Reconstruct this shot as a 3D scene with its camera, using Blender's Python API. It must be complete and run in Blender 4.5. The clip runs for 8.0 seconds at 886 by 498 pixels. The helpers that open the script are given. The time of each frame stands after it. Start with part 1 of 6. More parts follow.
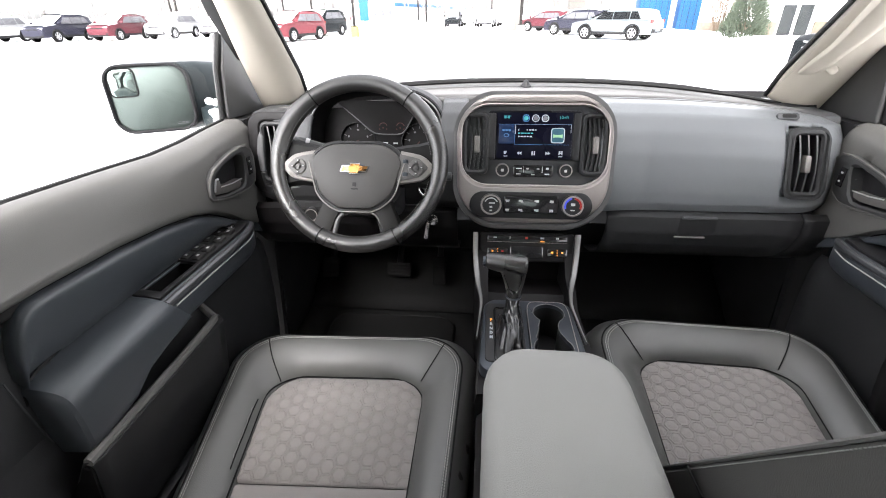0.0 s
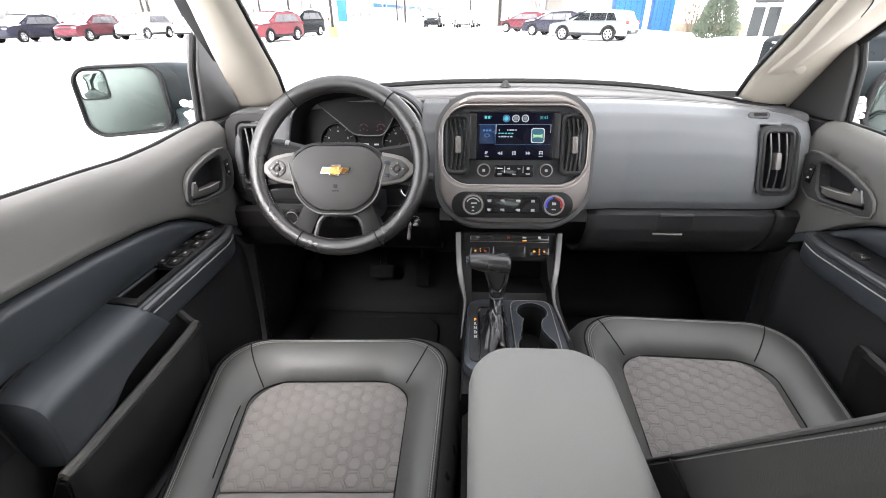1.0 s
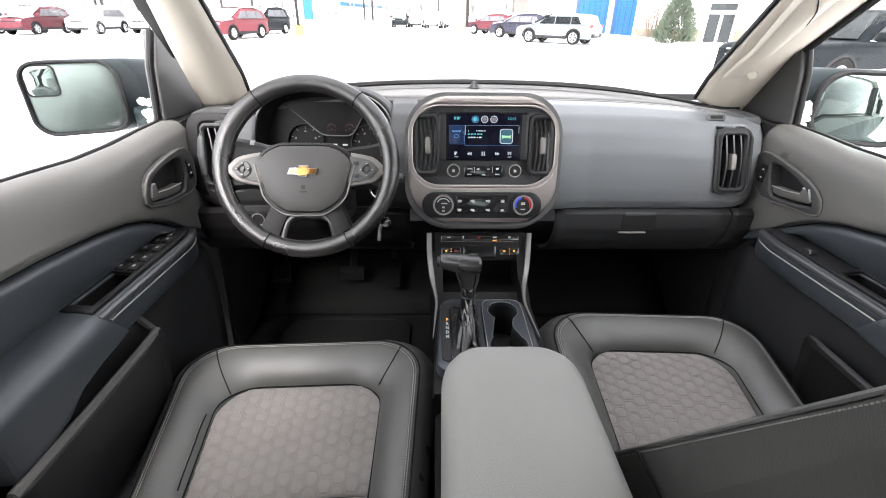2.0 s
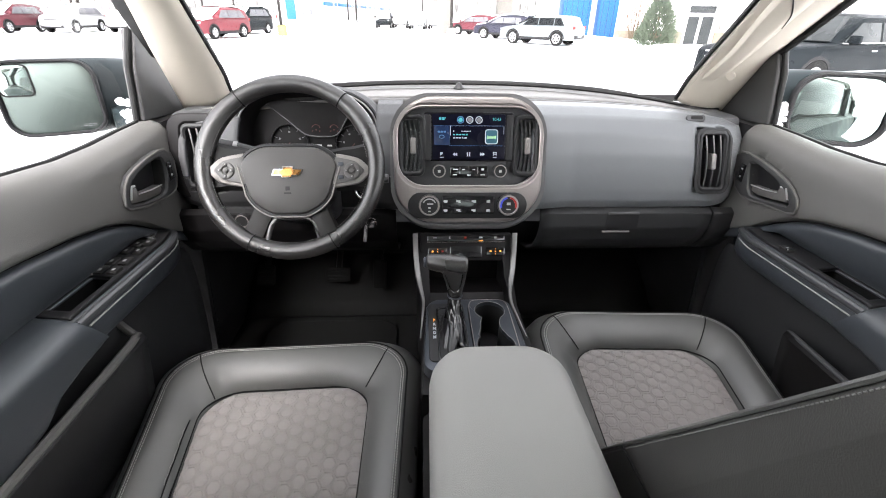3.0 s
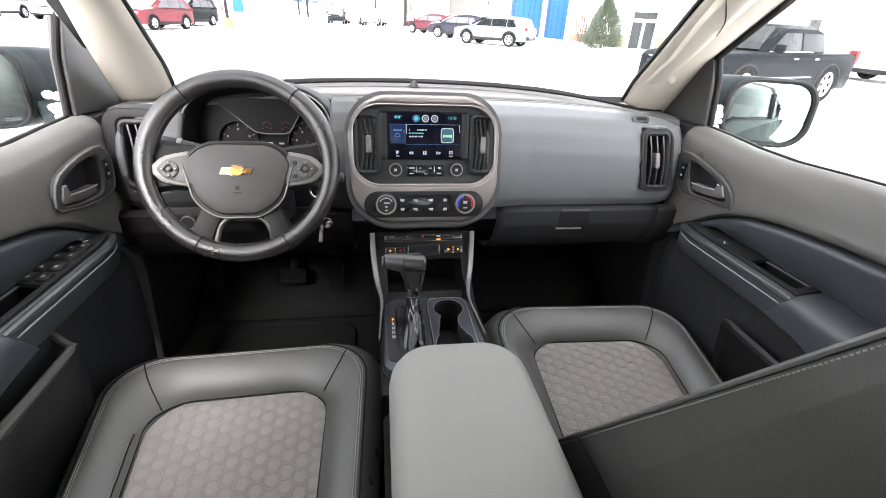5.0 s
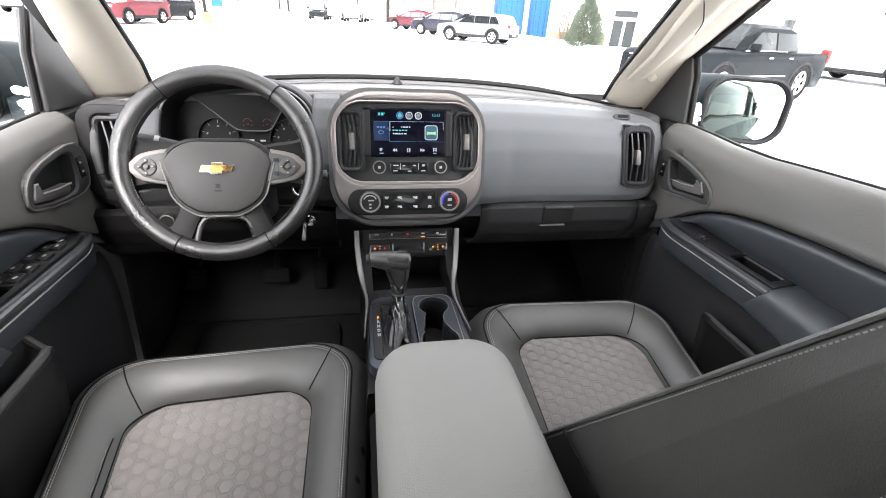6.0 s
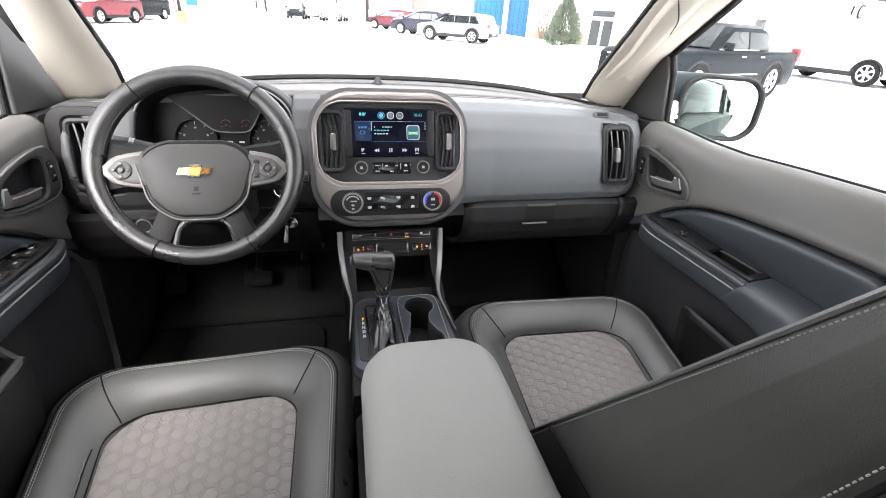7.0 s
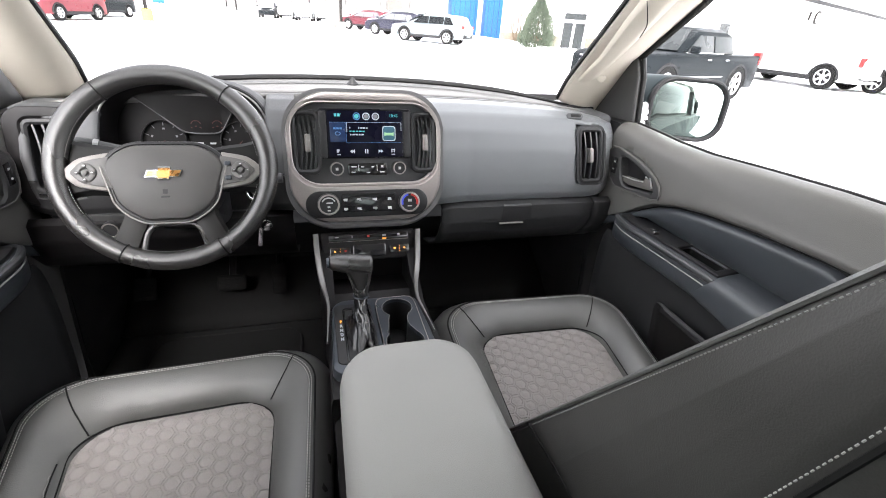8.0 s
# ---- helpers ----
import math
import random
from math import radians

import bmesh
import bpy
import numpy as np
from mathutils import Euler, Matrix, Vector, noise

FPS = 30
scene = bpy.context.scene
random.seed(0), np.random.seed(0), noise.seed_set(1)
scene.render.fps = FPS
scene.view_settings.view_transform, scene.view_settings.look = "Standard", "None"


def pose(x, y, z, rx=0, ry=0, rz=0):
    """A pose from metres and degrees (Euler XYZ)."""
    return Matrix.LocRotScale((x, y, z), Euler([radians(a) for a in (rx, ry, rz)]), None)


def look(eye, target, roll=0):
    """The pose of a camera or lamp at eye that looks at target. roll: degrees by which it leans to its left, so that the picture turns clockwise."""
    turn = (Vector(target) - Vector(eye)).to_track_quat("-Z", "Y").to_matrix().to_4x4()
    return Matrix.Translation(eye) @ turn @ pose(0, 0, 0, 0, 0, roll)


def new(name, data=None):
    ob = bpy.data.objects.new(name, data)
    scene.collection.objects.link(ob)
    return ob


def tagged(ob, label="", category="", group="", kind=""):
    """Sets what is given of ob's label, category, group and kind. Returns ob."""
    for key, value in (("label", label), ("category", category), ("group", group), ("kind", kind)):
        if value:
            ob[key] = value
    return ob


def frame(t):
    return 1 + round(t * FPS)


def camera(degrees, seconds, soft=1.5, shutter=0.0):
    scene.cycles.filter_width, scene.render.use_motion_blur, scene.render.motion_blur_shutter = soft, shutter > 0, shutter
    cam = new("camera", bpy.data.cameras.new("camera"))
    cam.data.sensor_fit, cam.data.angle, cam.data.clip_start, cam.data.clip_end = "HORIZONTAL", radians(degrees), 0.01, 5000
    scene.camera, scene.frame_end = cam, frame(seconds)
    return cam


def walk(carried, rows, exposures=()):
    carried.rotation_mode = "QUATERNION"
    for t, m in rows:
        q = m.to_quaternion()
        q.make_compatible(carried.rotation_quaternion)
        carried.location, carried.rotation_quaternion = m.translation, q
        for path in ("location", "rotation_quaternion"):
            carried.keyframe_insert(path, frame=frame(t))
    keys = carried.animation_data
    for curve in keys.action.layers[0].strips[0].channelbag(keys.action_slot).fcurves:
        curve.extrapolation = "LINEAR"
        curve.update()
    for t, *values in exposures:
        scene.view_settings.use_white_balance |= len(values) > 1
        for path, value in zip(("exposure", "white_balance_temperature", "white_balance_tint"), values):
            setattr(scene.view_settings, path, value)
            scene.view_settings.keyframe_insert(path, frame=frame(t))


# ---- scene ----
cam = camera(90.0, 8.0, soft=0.95)
PATH = [
    (0, (-0.108, 0.0, 1.42), (-0.2803, 1.7575, 0.4811), -0.80),
    (0.5, (-0.108, 0.0, 1.42), (-0.2466, 1.7611, 0.4822), -0.78),
    (1, (-0.108, 0.0, 1.42), (-0.2037, 1.7643, 0.4829), -0.64),
    (1.5, (-0.108, 0.0, 1.42), (-0.1294, 1.767, 0.4833), 0.07),
    (3, (-0.108, 0.0, 1.42), (-0.0112, 1.7667, 0.4877), 1.01),
    (3.5, (-0.108, 0.0, 1.42), (0.0224, 1.7641, 0.4867), 1.22),
    (4, (-0.108, 0.0, 1.42), (0.0774, 1.7599, 0.4881), 1.81),
    (4.5, (-0.108, 0.0, 1.42), (0.134, 1.7541, 0.4901), 2.43),
    (6, (-0.108, 0.0, 1.42), (0.2453, 1.7303, 0.4812), 3.49),
    (6.5, (-0.108, 0.0, 1.42), (0.2802, 1.7223, 0.4804), 3.59),
    (7, (-0.108, 0.0, 1.42), (0.3158, 1.7157, 0.4836), 3.53),
    (7.5, (-0.108, 0.0, 1.42), (0.3631, 1.7055, 0.4876), 3.73),
    (8, (-0.108, 0.0, 1.42), (0.4134, 1.6937, 0.4929), 4.23),
]
walk(cam, [(t, look(eye, target, roll)) for t, eye, target, roll in PATH], exposures=[(0.0, 3.41, 6500, 13), (4.5, 3.42, 6500, 13), (6.0, 3.51, 6500, 13), (8.0, 3.51, 6500, 13)])

# ---- sky and sun: bright overcast over snow ----
world = bpy.data.worlds.new("overcast_sky")
scene.world = world
world.use_nodes = True
wn, wl = world.node_tree.nodes, world.node_tree.links
sky = wn.new("ShaderNodeTexSky")
sky.sky_type, sky.sun_disc = "NISHITA", False
sky.sun_elevation, sky.sun_rotation = radians(46), radians(192)
sky.dust_density, sky.air_density = 3.0, 1.0
soft_sky = wn.new("ShaderNodeHueSaturation")
soft_sky.inputs["Saturation"].default_value = 0.10
wl.new(sky.outputs[0], soft_sky.inputs["Color"])
wl.new(soft_sky.outputs[0], wn["Background"].inputs["Color"])
wn["Background"].inputs["Strength"].default_value = 0.12
sun = new("sun", bpy.data.lights.new("sun", "SUN"))
sun.data.energy, sun.data.angle, sun.data.color = 0.5, radians(30), (1.0, 0.97, 0.93)
sun.matrix_world = look((50 * math.sin(radians(192)), 50 * math.cos(radians(192)), 52), (0, 0, 0))


# ---- materials ----
def mat(name, color, rough=0.5, metal=0.0, grain=400.0, bump=0.0, vary=0.15, blotch=6.0, spec=0.5, coat=0.0, rvar=0.1, glow=0.0):
    """A surface with colour variation at two scales, uneven gloss and fine relief."""
    m = bpy.data.materials.new(name)
    m.use_nodes = True
    n, l = m.node_tree.nodes, m.node_tree.links
    p = n["Principled BSDF"]
    p.inputs["Metallic"].default_value = metal
    p.inputs["Specular IOR Level"].default_value = spec
    p.inputs["Coat Weight"].default_value = coat
    co = n.new("ShaderNodeTexCoord")
    big, fine = n.new("ShaderNodeTexNoise"), n.new("ShaderNodeTexNoise")
    big.inputs["Scale"].default_value, big.inputs["Detail"].default_value = blotch, 5
    fine.inputs["Scale"].default_value, fine.inputs["Detail"].default_value = grain, 3
    for x in (big, fine):
        l.new(co.outputs["Object"], x.inputs["Vector"])
    add = n.new("ShaderNodeMath")
    add.operation = "ADD"
    l.new(big.outputs[0], add.inputs[0])
    l.new(fine.outputs[0], add.inputs[1])
    ramp = n.new("ShaderNodeMapRange")
    ramp.inputs["From Min"].default_value, ramp.inputs["From Max"].default_value = 0.6, 1.4
    ramp.inputs["To Min"].default_value, ramp.inputs["To Max"].default_value = 1 - vary, 1 + vary
    l.new(add.outputs[0], ramp.inputs["Value"])
    mul = n.new("ShaderNodeVectorMath")
    mul.operation = "SCALE"
    mul.inputs[0].default_value = color[:3]
    l.new(ramp.outputs[0], mul.inputs["Scale"])
    l.new(mul.outputs[0], p.inputs["Base Color"])
    rr = n.new("ShaderNodeMapRange")
    rr.inputs["From Min"].default_value, rr.inputs["From Max"].default_value = 0.3, 0.7
    rr.inputs["To Min"].default_value, rr.inputs["To Max"].default_value = max(0.02, rough - rvar), min(1, rough + rvar)
    l.new(big.outputs[0], rr.inputs["Value"])
    l.new(rr.outputs[0], p.inputs["Roughness"])
    if bump:
        b = n.new("ShaderNodeBump")
        b.inputs["Strength"].default_value, b.inputs["Distance"].default_value = bump, 0.002
        l.new(fine.outputs[0], b.inputs["Height"])
        l.new(b.outputs[0], p.inputs["Normal"])
    if glow:
        p.inputs["Emission Color"].default_value = (*color[:3], 1)
        p.inputs["Emission Strength"].default_value = glow
    return m


def glass_mat(name, tint=(0.95, 0.97, 0.96), gloss=0.6):
    m = bpy.data.materials.new(name)
    m.use_nodes = True
    n, l = m.node_tree.nodes, m.node_tree.links
    n.remove(n["Principled BSDF"])
    tr, gl, mix, fr, pw, sc = (n.new(k) for k in ("ShaderNodeBsdfTransparent", "ShaderNodeBsdfGlossy", "ShaderNodeMixShader", "ShaderNodeLayerWeight", "ShaderNodeMath", "ShaderNodeMath"))
    tr.inputs[0].default_value = (*tint, 1)
    gl.inputs["Roughness"].default_value = 0.0
    fr.inputs["Blend"].default_value = 0.5
    pw.operation, pw.inputs[1].default_value = "POWER", 4.0
    sc.operation, sc.inputs[1].default_value, sc.inputs[2].default_value = "MULTIPLY_ADD", gloss, 0.05 * gloss
    l.new(fr.outputs["Facing"], pw.inputs[0])
    l.new(pw.outputs[0], sc.inputs[0])
    l.new(sc.outputs[0], mix.inputs[0])
    l.new(tr.outputs[0], mix.inputs[1])
    l.new(gl.outputs[0], mix.inputs[2])
    l.new(mix.outputs[0], n["Material Output"].inputs[0])
    return m


SOFT_BLACK = mat("soft_black_plastic", (0.052, 0.053, 0.055), 0.55, grain=900, bump=0.25, vary=0.12)
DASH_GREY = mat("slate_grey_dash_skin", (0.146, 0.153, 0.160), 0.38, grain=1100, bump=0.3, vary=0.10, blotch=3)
TOP_GREY = mat("dark_grey_top_pad", (0.135, 0.131, 0.128), 0.6, grain=1100, bump=0.3, vary=0.10)
DOOR_GREY = mat("warm_grey_door_skin", (0.110, 0.107, 0.100), 0.46, grain=900, bump=0.3, vary=0.12)
EDGE_GREY = mat("satin_grey_edge", (0.045, 0.047, 0.050), 0.30, grain=600, bump=0.1, vary=0.06, spec=0.8, rvar=0.03)
PAD_BLUE = mat("blue_black_door_pad", (0.047, 0.053, 0.060), 0.36, grain=900, bump=0.2, vary=0.06, spec=0.6, rvar=0.02)
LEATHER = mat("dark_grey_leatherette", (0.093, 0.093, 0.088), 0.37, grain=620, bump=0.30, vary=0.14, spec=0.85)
CLOTH = mat("grey_mesh_cloth", (0.310, 0.288, 0.280), 0.9, grain=1500, bump=0.6, vary=0.16, spec=0.2)
ARM_VINYL = mat("grey_armrest_vinyl", (0.262, 0.259, 0.248), 0.55, grain=1000, bump=0.4, vary=0.10)
BEIGE = mat("beige_pillar_trim", (0.550, 0.506, 0.431), 0.7, grain=900, bump=0.3, vary=0.06)
HEADLINER = mat("light_grey_headliner", (0.360, 0.345, 0.315), 0.9, grain=700, bump=0.4, vary=0.08)
WHEEL_HIDE = mat("black_wheel_leather", (0.020, 0.0188, 0.018), 0.27, grain=800, bump=0.3, vary=0.22, spec=0.95)
SPOKE = mat("brushed_spoke_metal", (0.215, 0.202, 0.192), 0.48, metal=0.5, grain=300)
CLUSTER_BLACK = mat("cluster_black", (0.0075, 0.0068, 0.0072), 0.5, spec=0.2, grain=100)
# backrest hide, colour lowered for the shade on sides turned from the windows
SIDE_HIDE = mat("shaded_side_leatherette", (0.038, 0.037, 0.0345), 0.44, grain=700, bump=0.25, vary=0.14, spec=0.55)
# copy of the dash skin, colour lowered to shade the driver's side
DASH_DARK = mat("shaded_slate_dash_skin", (0.076, 0.077, 0.080), 0.55, grain=1100, bump=0.3, vary=0.10, blotch=3, spec=0.3)
GLOVE_BLACK = mat("black_glovebox_skin", (0.027, 0.0275, 0.0285), 0.55, grain=900, bump=0.25, vary=0.12, spec=0.3)
RIM_GREY = mat("dark_grey_stack_rim", (0.098, 0.097, 0.098), 0.42, grain=900, bump=0.2)
BOOT = mat("creased_black_leather", (0.010, 0.010, 0.011), 0.26, grain=200, bump=0.15, spec=0.8)
SAIL_GREY = mat("dark_grey_sail_trim", (0.0408, 0.0408, 0.0408), 0.5, grain=900, bump=0.25)
VANE = mat("dark_grey_vane", (0.095, 0.095, 0.098), 0.35, grain=300)
COVER_BLACK = mat("black_airbag_skin", (0.066, 0.063, 0.0605), 0.48, grain=900, bump=0.25, vary=0.12, spec=0.4)
MID_THREAD = mat("grey_thread", (0.24, 0.24, 0.23), 0.8, grain=900)
DARK_THREAD = mat("dark_grey_thread", (0.13, 0.13, 0.125), 0.8, grain=900)
DIM_MARK = mat("unlit_dial_print", (0.16, 0.16, 0.17), 0.6, grain=200)
DIM_RED = mat("unlit_red_print", (0.075, 0.020, 0.017), 0.6, grain=200)
VENT_BLACK = mat("satin_black_vent_blade", (0.024, 0.024, 0.025), 0.28, grain=400, bump=0.05, spec=0.7)
BUTTON_GREY = mat("grey_wheel_buttons", (0.085, 0.082, 0.079), 0.45, grain=400, bump=0.1)
SPOKE_BLACK = mat("satin_black_spoke", (0.015, 0.0145, 0.014), 0.46, grain=400, bump=0.1, spec=0.2)
CAR_DARK = mat("dark_slate_car_paint", (0.016, 0.022, 0.024), 0.4, grain=15, vary=0.06, spec=0.15)
PAD_GREY = mat("dark_grey_button_pad", (0.020, 0.019, 0.0185), 0.45, grain=400, bump=0.1)
SILVER = mat("satin_silver_trim", (0.350, 0.318, 0.304), 0.40, metal=0.75, grain=300, vary=0.07)
CHROME = mat("bright_chrome", (0.75, 0.75, 0.75), 0.12, metal=1.0, grain=50, vary=0.04, rvar=0.04)
SATIN_BLACK = mat("satin_black_applique", (0.014, 0.014, 0.015), 0.30, grain=300, vary=0.1, spec=0.5)
SATIN_CHROME = mat("satin_chrome", (0.85, 0.85, 0.84), 0.42, metal=0.85, grain=80, vary=0.04, rvar=0.04)
UI_TILE = mat("display_tile", (0.008, 0.02, 0.06), 0.3, glow=0.02)
GLOSS = mat("gloss_black_panel", (0.010, 0.010, 0.011), 0.18, grain=60, vary=0.1, coat=0.3)
PANEL = mat("matt_black_panel", (0.019, 0.019, 0.020), 0.42, grain=500, bump=0.1, spec=0.3)
RAIL = mat("satin_grey_rail", (0.225, 0.222, 0.218), 0.44, metal=0.6, grain=300, vary=0.06)
GUNMETAL = mat("blue_grey_console_plate", (0.050, 0.057, 0.068), 0.30, metal=0.45, rvar=0.02, vary=0.06, grain=200)
CARPET = mat("black_carpet", (0.018, 0.018, 0.0182), 0.95, grain=500, bump=0.8, spec=0.1)
RUBBER = mat("black_rubber", (0.008, 0.008, 0.008), 0.7, grain=200, bump=0.2, spec=0.12)
SEAL = mat("black_window_seal", (0.006, 0.006, 0.006), 0.6, grain=200, spec=0.25)
THREAD = mat("pale_grey_thread", (0.42, 0.42, 0.40), 0.8, grain=900)
GOLD = mat("gold_emblem", (0.55, 0.27, 0.085), 0.28, metal=0.8, grain=80)
SCREEN = mat("dark_display_glass", (0.004, 0.004, 0.010), 0.22, grain=40, spec=0.08)
SCREEN_EDGE = mat("gloss_screen_surround", (0.006, 0.006, 0.008), 0.25, grain=40, spec=0.2)
UI_DEEP = mat("display_deep_teal", (0.020, 0.085, 0.120), 0.4, glow=0.01)
UI_WHITE = mat("display_white", (0.42, 0.45, 0.49), 0.5, glow=0.015)
UI_BLUE = mat("display_blue", (0.035, 0.12, 0.28), 0.4, glow=0.04)
UI_TEAL = mat("display_teal", (0.06, 0.36, 0.38), 0.4, glow=0.035)
UI_GREEN = mat("display_green", (0.25, 0.45, 0.25), 0.4, glow=0.03)
AMBER = mat("amber_lamp", (0.95, 0.35, 0.05), 0.4, glow=0.10)
REDLAMP = mat("red_lamp", (0.30, 0.02, 0.015), 0.4, glow=0.04)
BLUEMARK = mat("blue_mark", (0.05, 0.08, 0.60), 0.4, glow=0.03)
MARK = mat("pale_print", (0.46, 0.46, 0.46), 0.5, grain=200)
WINDOW = glass_mat("clear_window_glass", (0.97, 0.98, 0.975), 0.9)
TINTED = glass_mat("dark_tinted_rear_glass", (0.22, 0.26, 0.25), 0.5)
# both mirror colours are dimmed teal to imitate the look of their reflections
MIRROR = mat("mirror_glass", (0.27, 0.33, 0.31), 0.03, metal=1.0, grain=3, vary=0.03, rvar=0.01)
TEAL_MIRROR = mat("reflection_teal_mirror_glass", (0.102, 0.122, 0.114), 0.40, metal=1.0, grain=3, vary=0.05, rvar=0.02)
SNOW = mat("fresh_snow", (0.86, 0.87, 0.88), 0.85, grain=8, bump=0.4, vary=0.03, blotch=0.4, spec=0.2)
TYRE = mat("dull_tyre", (0.008, 0.008, 0.008), 0.8, grain=90, bump=0.3, spec=0.1)
ALLOY = mat("silver_alloy", (0.55, 0.55, 0.56), 0.35, metal=0.7, grain=30)
SHOP_GLASS = mat("grey_shop_glass", (0.030, 0.033, 0.034), 0.3, grain=6, vary=0.25, blotch=1.5, spec=0.15)
FROST = mat("frosted_car_glass", (0.10, 0.10, 0.108), 0.5, grain=10, vary=0.3, blotch=2, spec=0.2)
CAR_GLASS = mat("dark_car_glass", (0.004, 0.005, 0.006), 0.25, grain=10, spec=0.12)
BUMPER = mat("dark_bumper_plastic", (0.013, 0.013, 0.014), 0.6, grain=60, spec=0.15)
HEADLAMP = mat("clear_headlamp", (0.55, 0.57, 0.60), 0.15, grain=20)
TAILLAMP = mat("red_tail_lamp", (0.270, 0.012, 0.012), 0.2, grain=20)
WALL_WHITE = mat("white_stucco", (0.78, 0.78, 0.77), 0.9, grain=30, bump=0.2, vary=0.04)
WALL_BLUE = mat("blue_cladding", (0.021, 0.086, 0.220), 0.4, grain=12, vary=0.08, spec=0.1)
STONE = mat("tan_stone_veneer", (0.162, 0.131, 0.099), 0.85, grain=9, bump=0.5, vary=0.3, blotch=2)
STEEL = mat("dark_pole_paint", (0.016, 0.014, 0.013), 0.5, grain=20, spec=0.15)
YELLOW = mat("yellow_base_paint", (0.525, 0.434, 0.056), 0.7, grain=12)
COLUMN = mat("tan_column_render", (0.125, 0.118, 0.108), 0.9, grain=20, bump=0.2)
CONCRETE = mat("pale_concrete", (0.210, 0.200, 0.185), 0.85, grain=20, bump=0.3)
# green is paled for haze as well as for dusted snow
LEAF = mat("paled_conifer_green", (0.085, 0.105, 0.075), 0.8, grain=15, vary=0.35, spec=0.1)
TWIG = mat("bare_twig_brown", (0.100, 0.070, 0.045), 0.9, grain=30, vary=0.3)
# far woods are paled in colour to stand for haze over distance
HAZE_WOOD = mat("haze_paled_woods", (0.165, 0.155, 0.150), 0.95, grain=2, vary=0.2, blotch=0.3)


# ---- mesh tools ----
def part(name, bm, material, parent=None, label="", smooth=True, angle=35, bevel=0.0):
    """Links a bmesh as one mesh object under a thing or a part."""
    bmesh.ops.recalc_face_normals(bm, faces=bm.faces)
    me = bpy.data.meshes.new(name)
    bm.to_mesh(me)
    bm.free()
    if smooth:
        me.shade_smooth()
        me.set_sharp_from_angle(angle=radians(angle))
    me.materials.append(material)
    ob = new(name, me)
    ob.parent = parent
    if label:
        ob["label"] = label
    if bevel:
        b = ob.modifiers.new("bevel", "BEVEL")
        b.width, b.segments, b.limit_method = bevel, 2, "ANGLE"
    return ob


def thing(name, label, category, m=None, group="", kind=""):
    ob = new(name)
    ob.empty_display_size = 0.1
    if m is not None:
        ob.matrix_world = m
    return tagged(ob, label, category, group, kind)


def loft(rings, closed=True, cap=True, bm=None, loop=False):
    """Skins rings of points of equal count. loop: the last ring joins the first."""
    bm = bm or bmesh.new()
    vs = [[bm.verts.new(p) for p in r] for r in rings]
    n = len(vs[0])
    pairs = list(zip(vs, vs[1:])) + ([(vs[-1], vs[0])] if loop else [])
    for a, b in pairs:
        for i in range(n if closed else n - 1):
            j = (i + 1) % n
            bm.faces.new((a[i], a[j], b[j], b[i]))
    if cap and closed and not loop:
        if cap != "end":
            bm.faces.new(vs[0])
        bm.faces.new(vs[-1])
    return bm


def box(c, s, bev=0.0, m=None, bm=None, seg=2):
    """A box of centre c and size s with rounded edges."""
    bm = bm or bmesh.new()
    r = bmesh.ops.create_cube(bm, size=1.0, matrix=(m or Matrix()) @ Matrix.Translation(c) @ Matrix.Diagonal((*s, 1)))
    if bev:
        es = list({e for v in r["verts"] for e in v.link_edges})
        bmesh.ops.bevel(bm, geom=es, offset=bev, segments=seg, profile=0.5, affect="EDGES")
    return bm


def rrect(w, h, r, n=6, cx=0.0, cy=0.0, taper=0.0):
    """A rounded rectangle as a loop of points; taper widens the top."""
    r = max(1e-4, min(r, w / 2 - 1e-4, h / 2 - 1e-4))
    pts = []
    for k, (sx, sy) in enumerate(((1, 1), (-1, 1), (-1, -1), (1, -1))):
        for i in range(n + 1):
            a = math.pi / 2 * (k + i / n)
            x, y = sx * (w / 2 - r) + r * math.cos(a), sy * (h / 2 - r) + r * math.sin(a)
            pts.append((cx + x * (1 + taper * y / h), cy + y))
    return pts


def circle(r, n=24, cx=0.0, cy=0.0, ry=None):
    return [(cx + r * math.cos(2 * math.pi * i / n), cy + (ry or r) * math.sin(2 * math.pi * i / n)) for i in range(n)]


def scaled(pts, d):
    """The loop drawn in by about d metres towards its middle."""
    cx, cy = sum(p[0] for p in pts) / len(pts), sum(p[1] for p in pts) / len(pts)
    hx, hy = max(abs(p[0] - cx) for p in pts), max(abs(p[1] - cy) for p in pts)
    fx, fy = max(0.01, 1 - d / hx), max(0.01, 1 - d / hy)
    return [(cx + (x - cx) * fx, cy + (y - cy) * fy) for x, y in pts]


def plate(pts, m, z0, z1, bev=0.002, bm=None, dome=0.0):
    """A solid plate of that outline from depth z0 to its face at z1, in the frame m."""
    rings = [[m @ Vector((x, y, z0)) for x, y in pts], [m @ Vector((x, y, z1 - bev)) for x, y in pts],
             [m @ Vector((x, y, z1 - 0.3 * bev)) for x, y in scaled(pts, 0.3 * bev)], [m @ Vector((x, y, z1)) for x, y in scaled(pts, bev)]]
    if dome:
        hw = min(max(p[0] for p in pts) - min(p[0] for p in pts), max(p[1] for p in pts) - min(p[1] for p in pts)) / 2
        for k in range(1, 5):
            f = k / 5
            rings.append([m @ Vector((x, y, z1 + dome * math.sin(f * math.pi / 2))) for x, y in scaled(pts, bev + (hw - bev) * f)])
    return loft(rings, bm=bm)


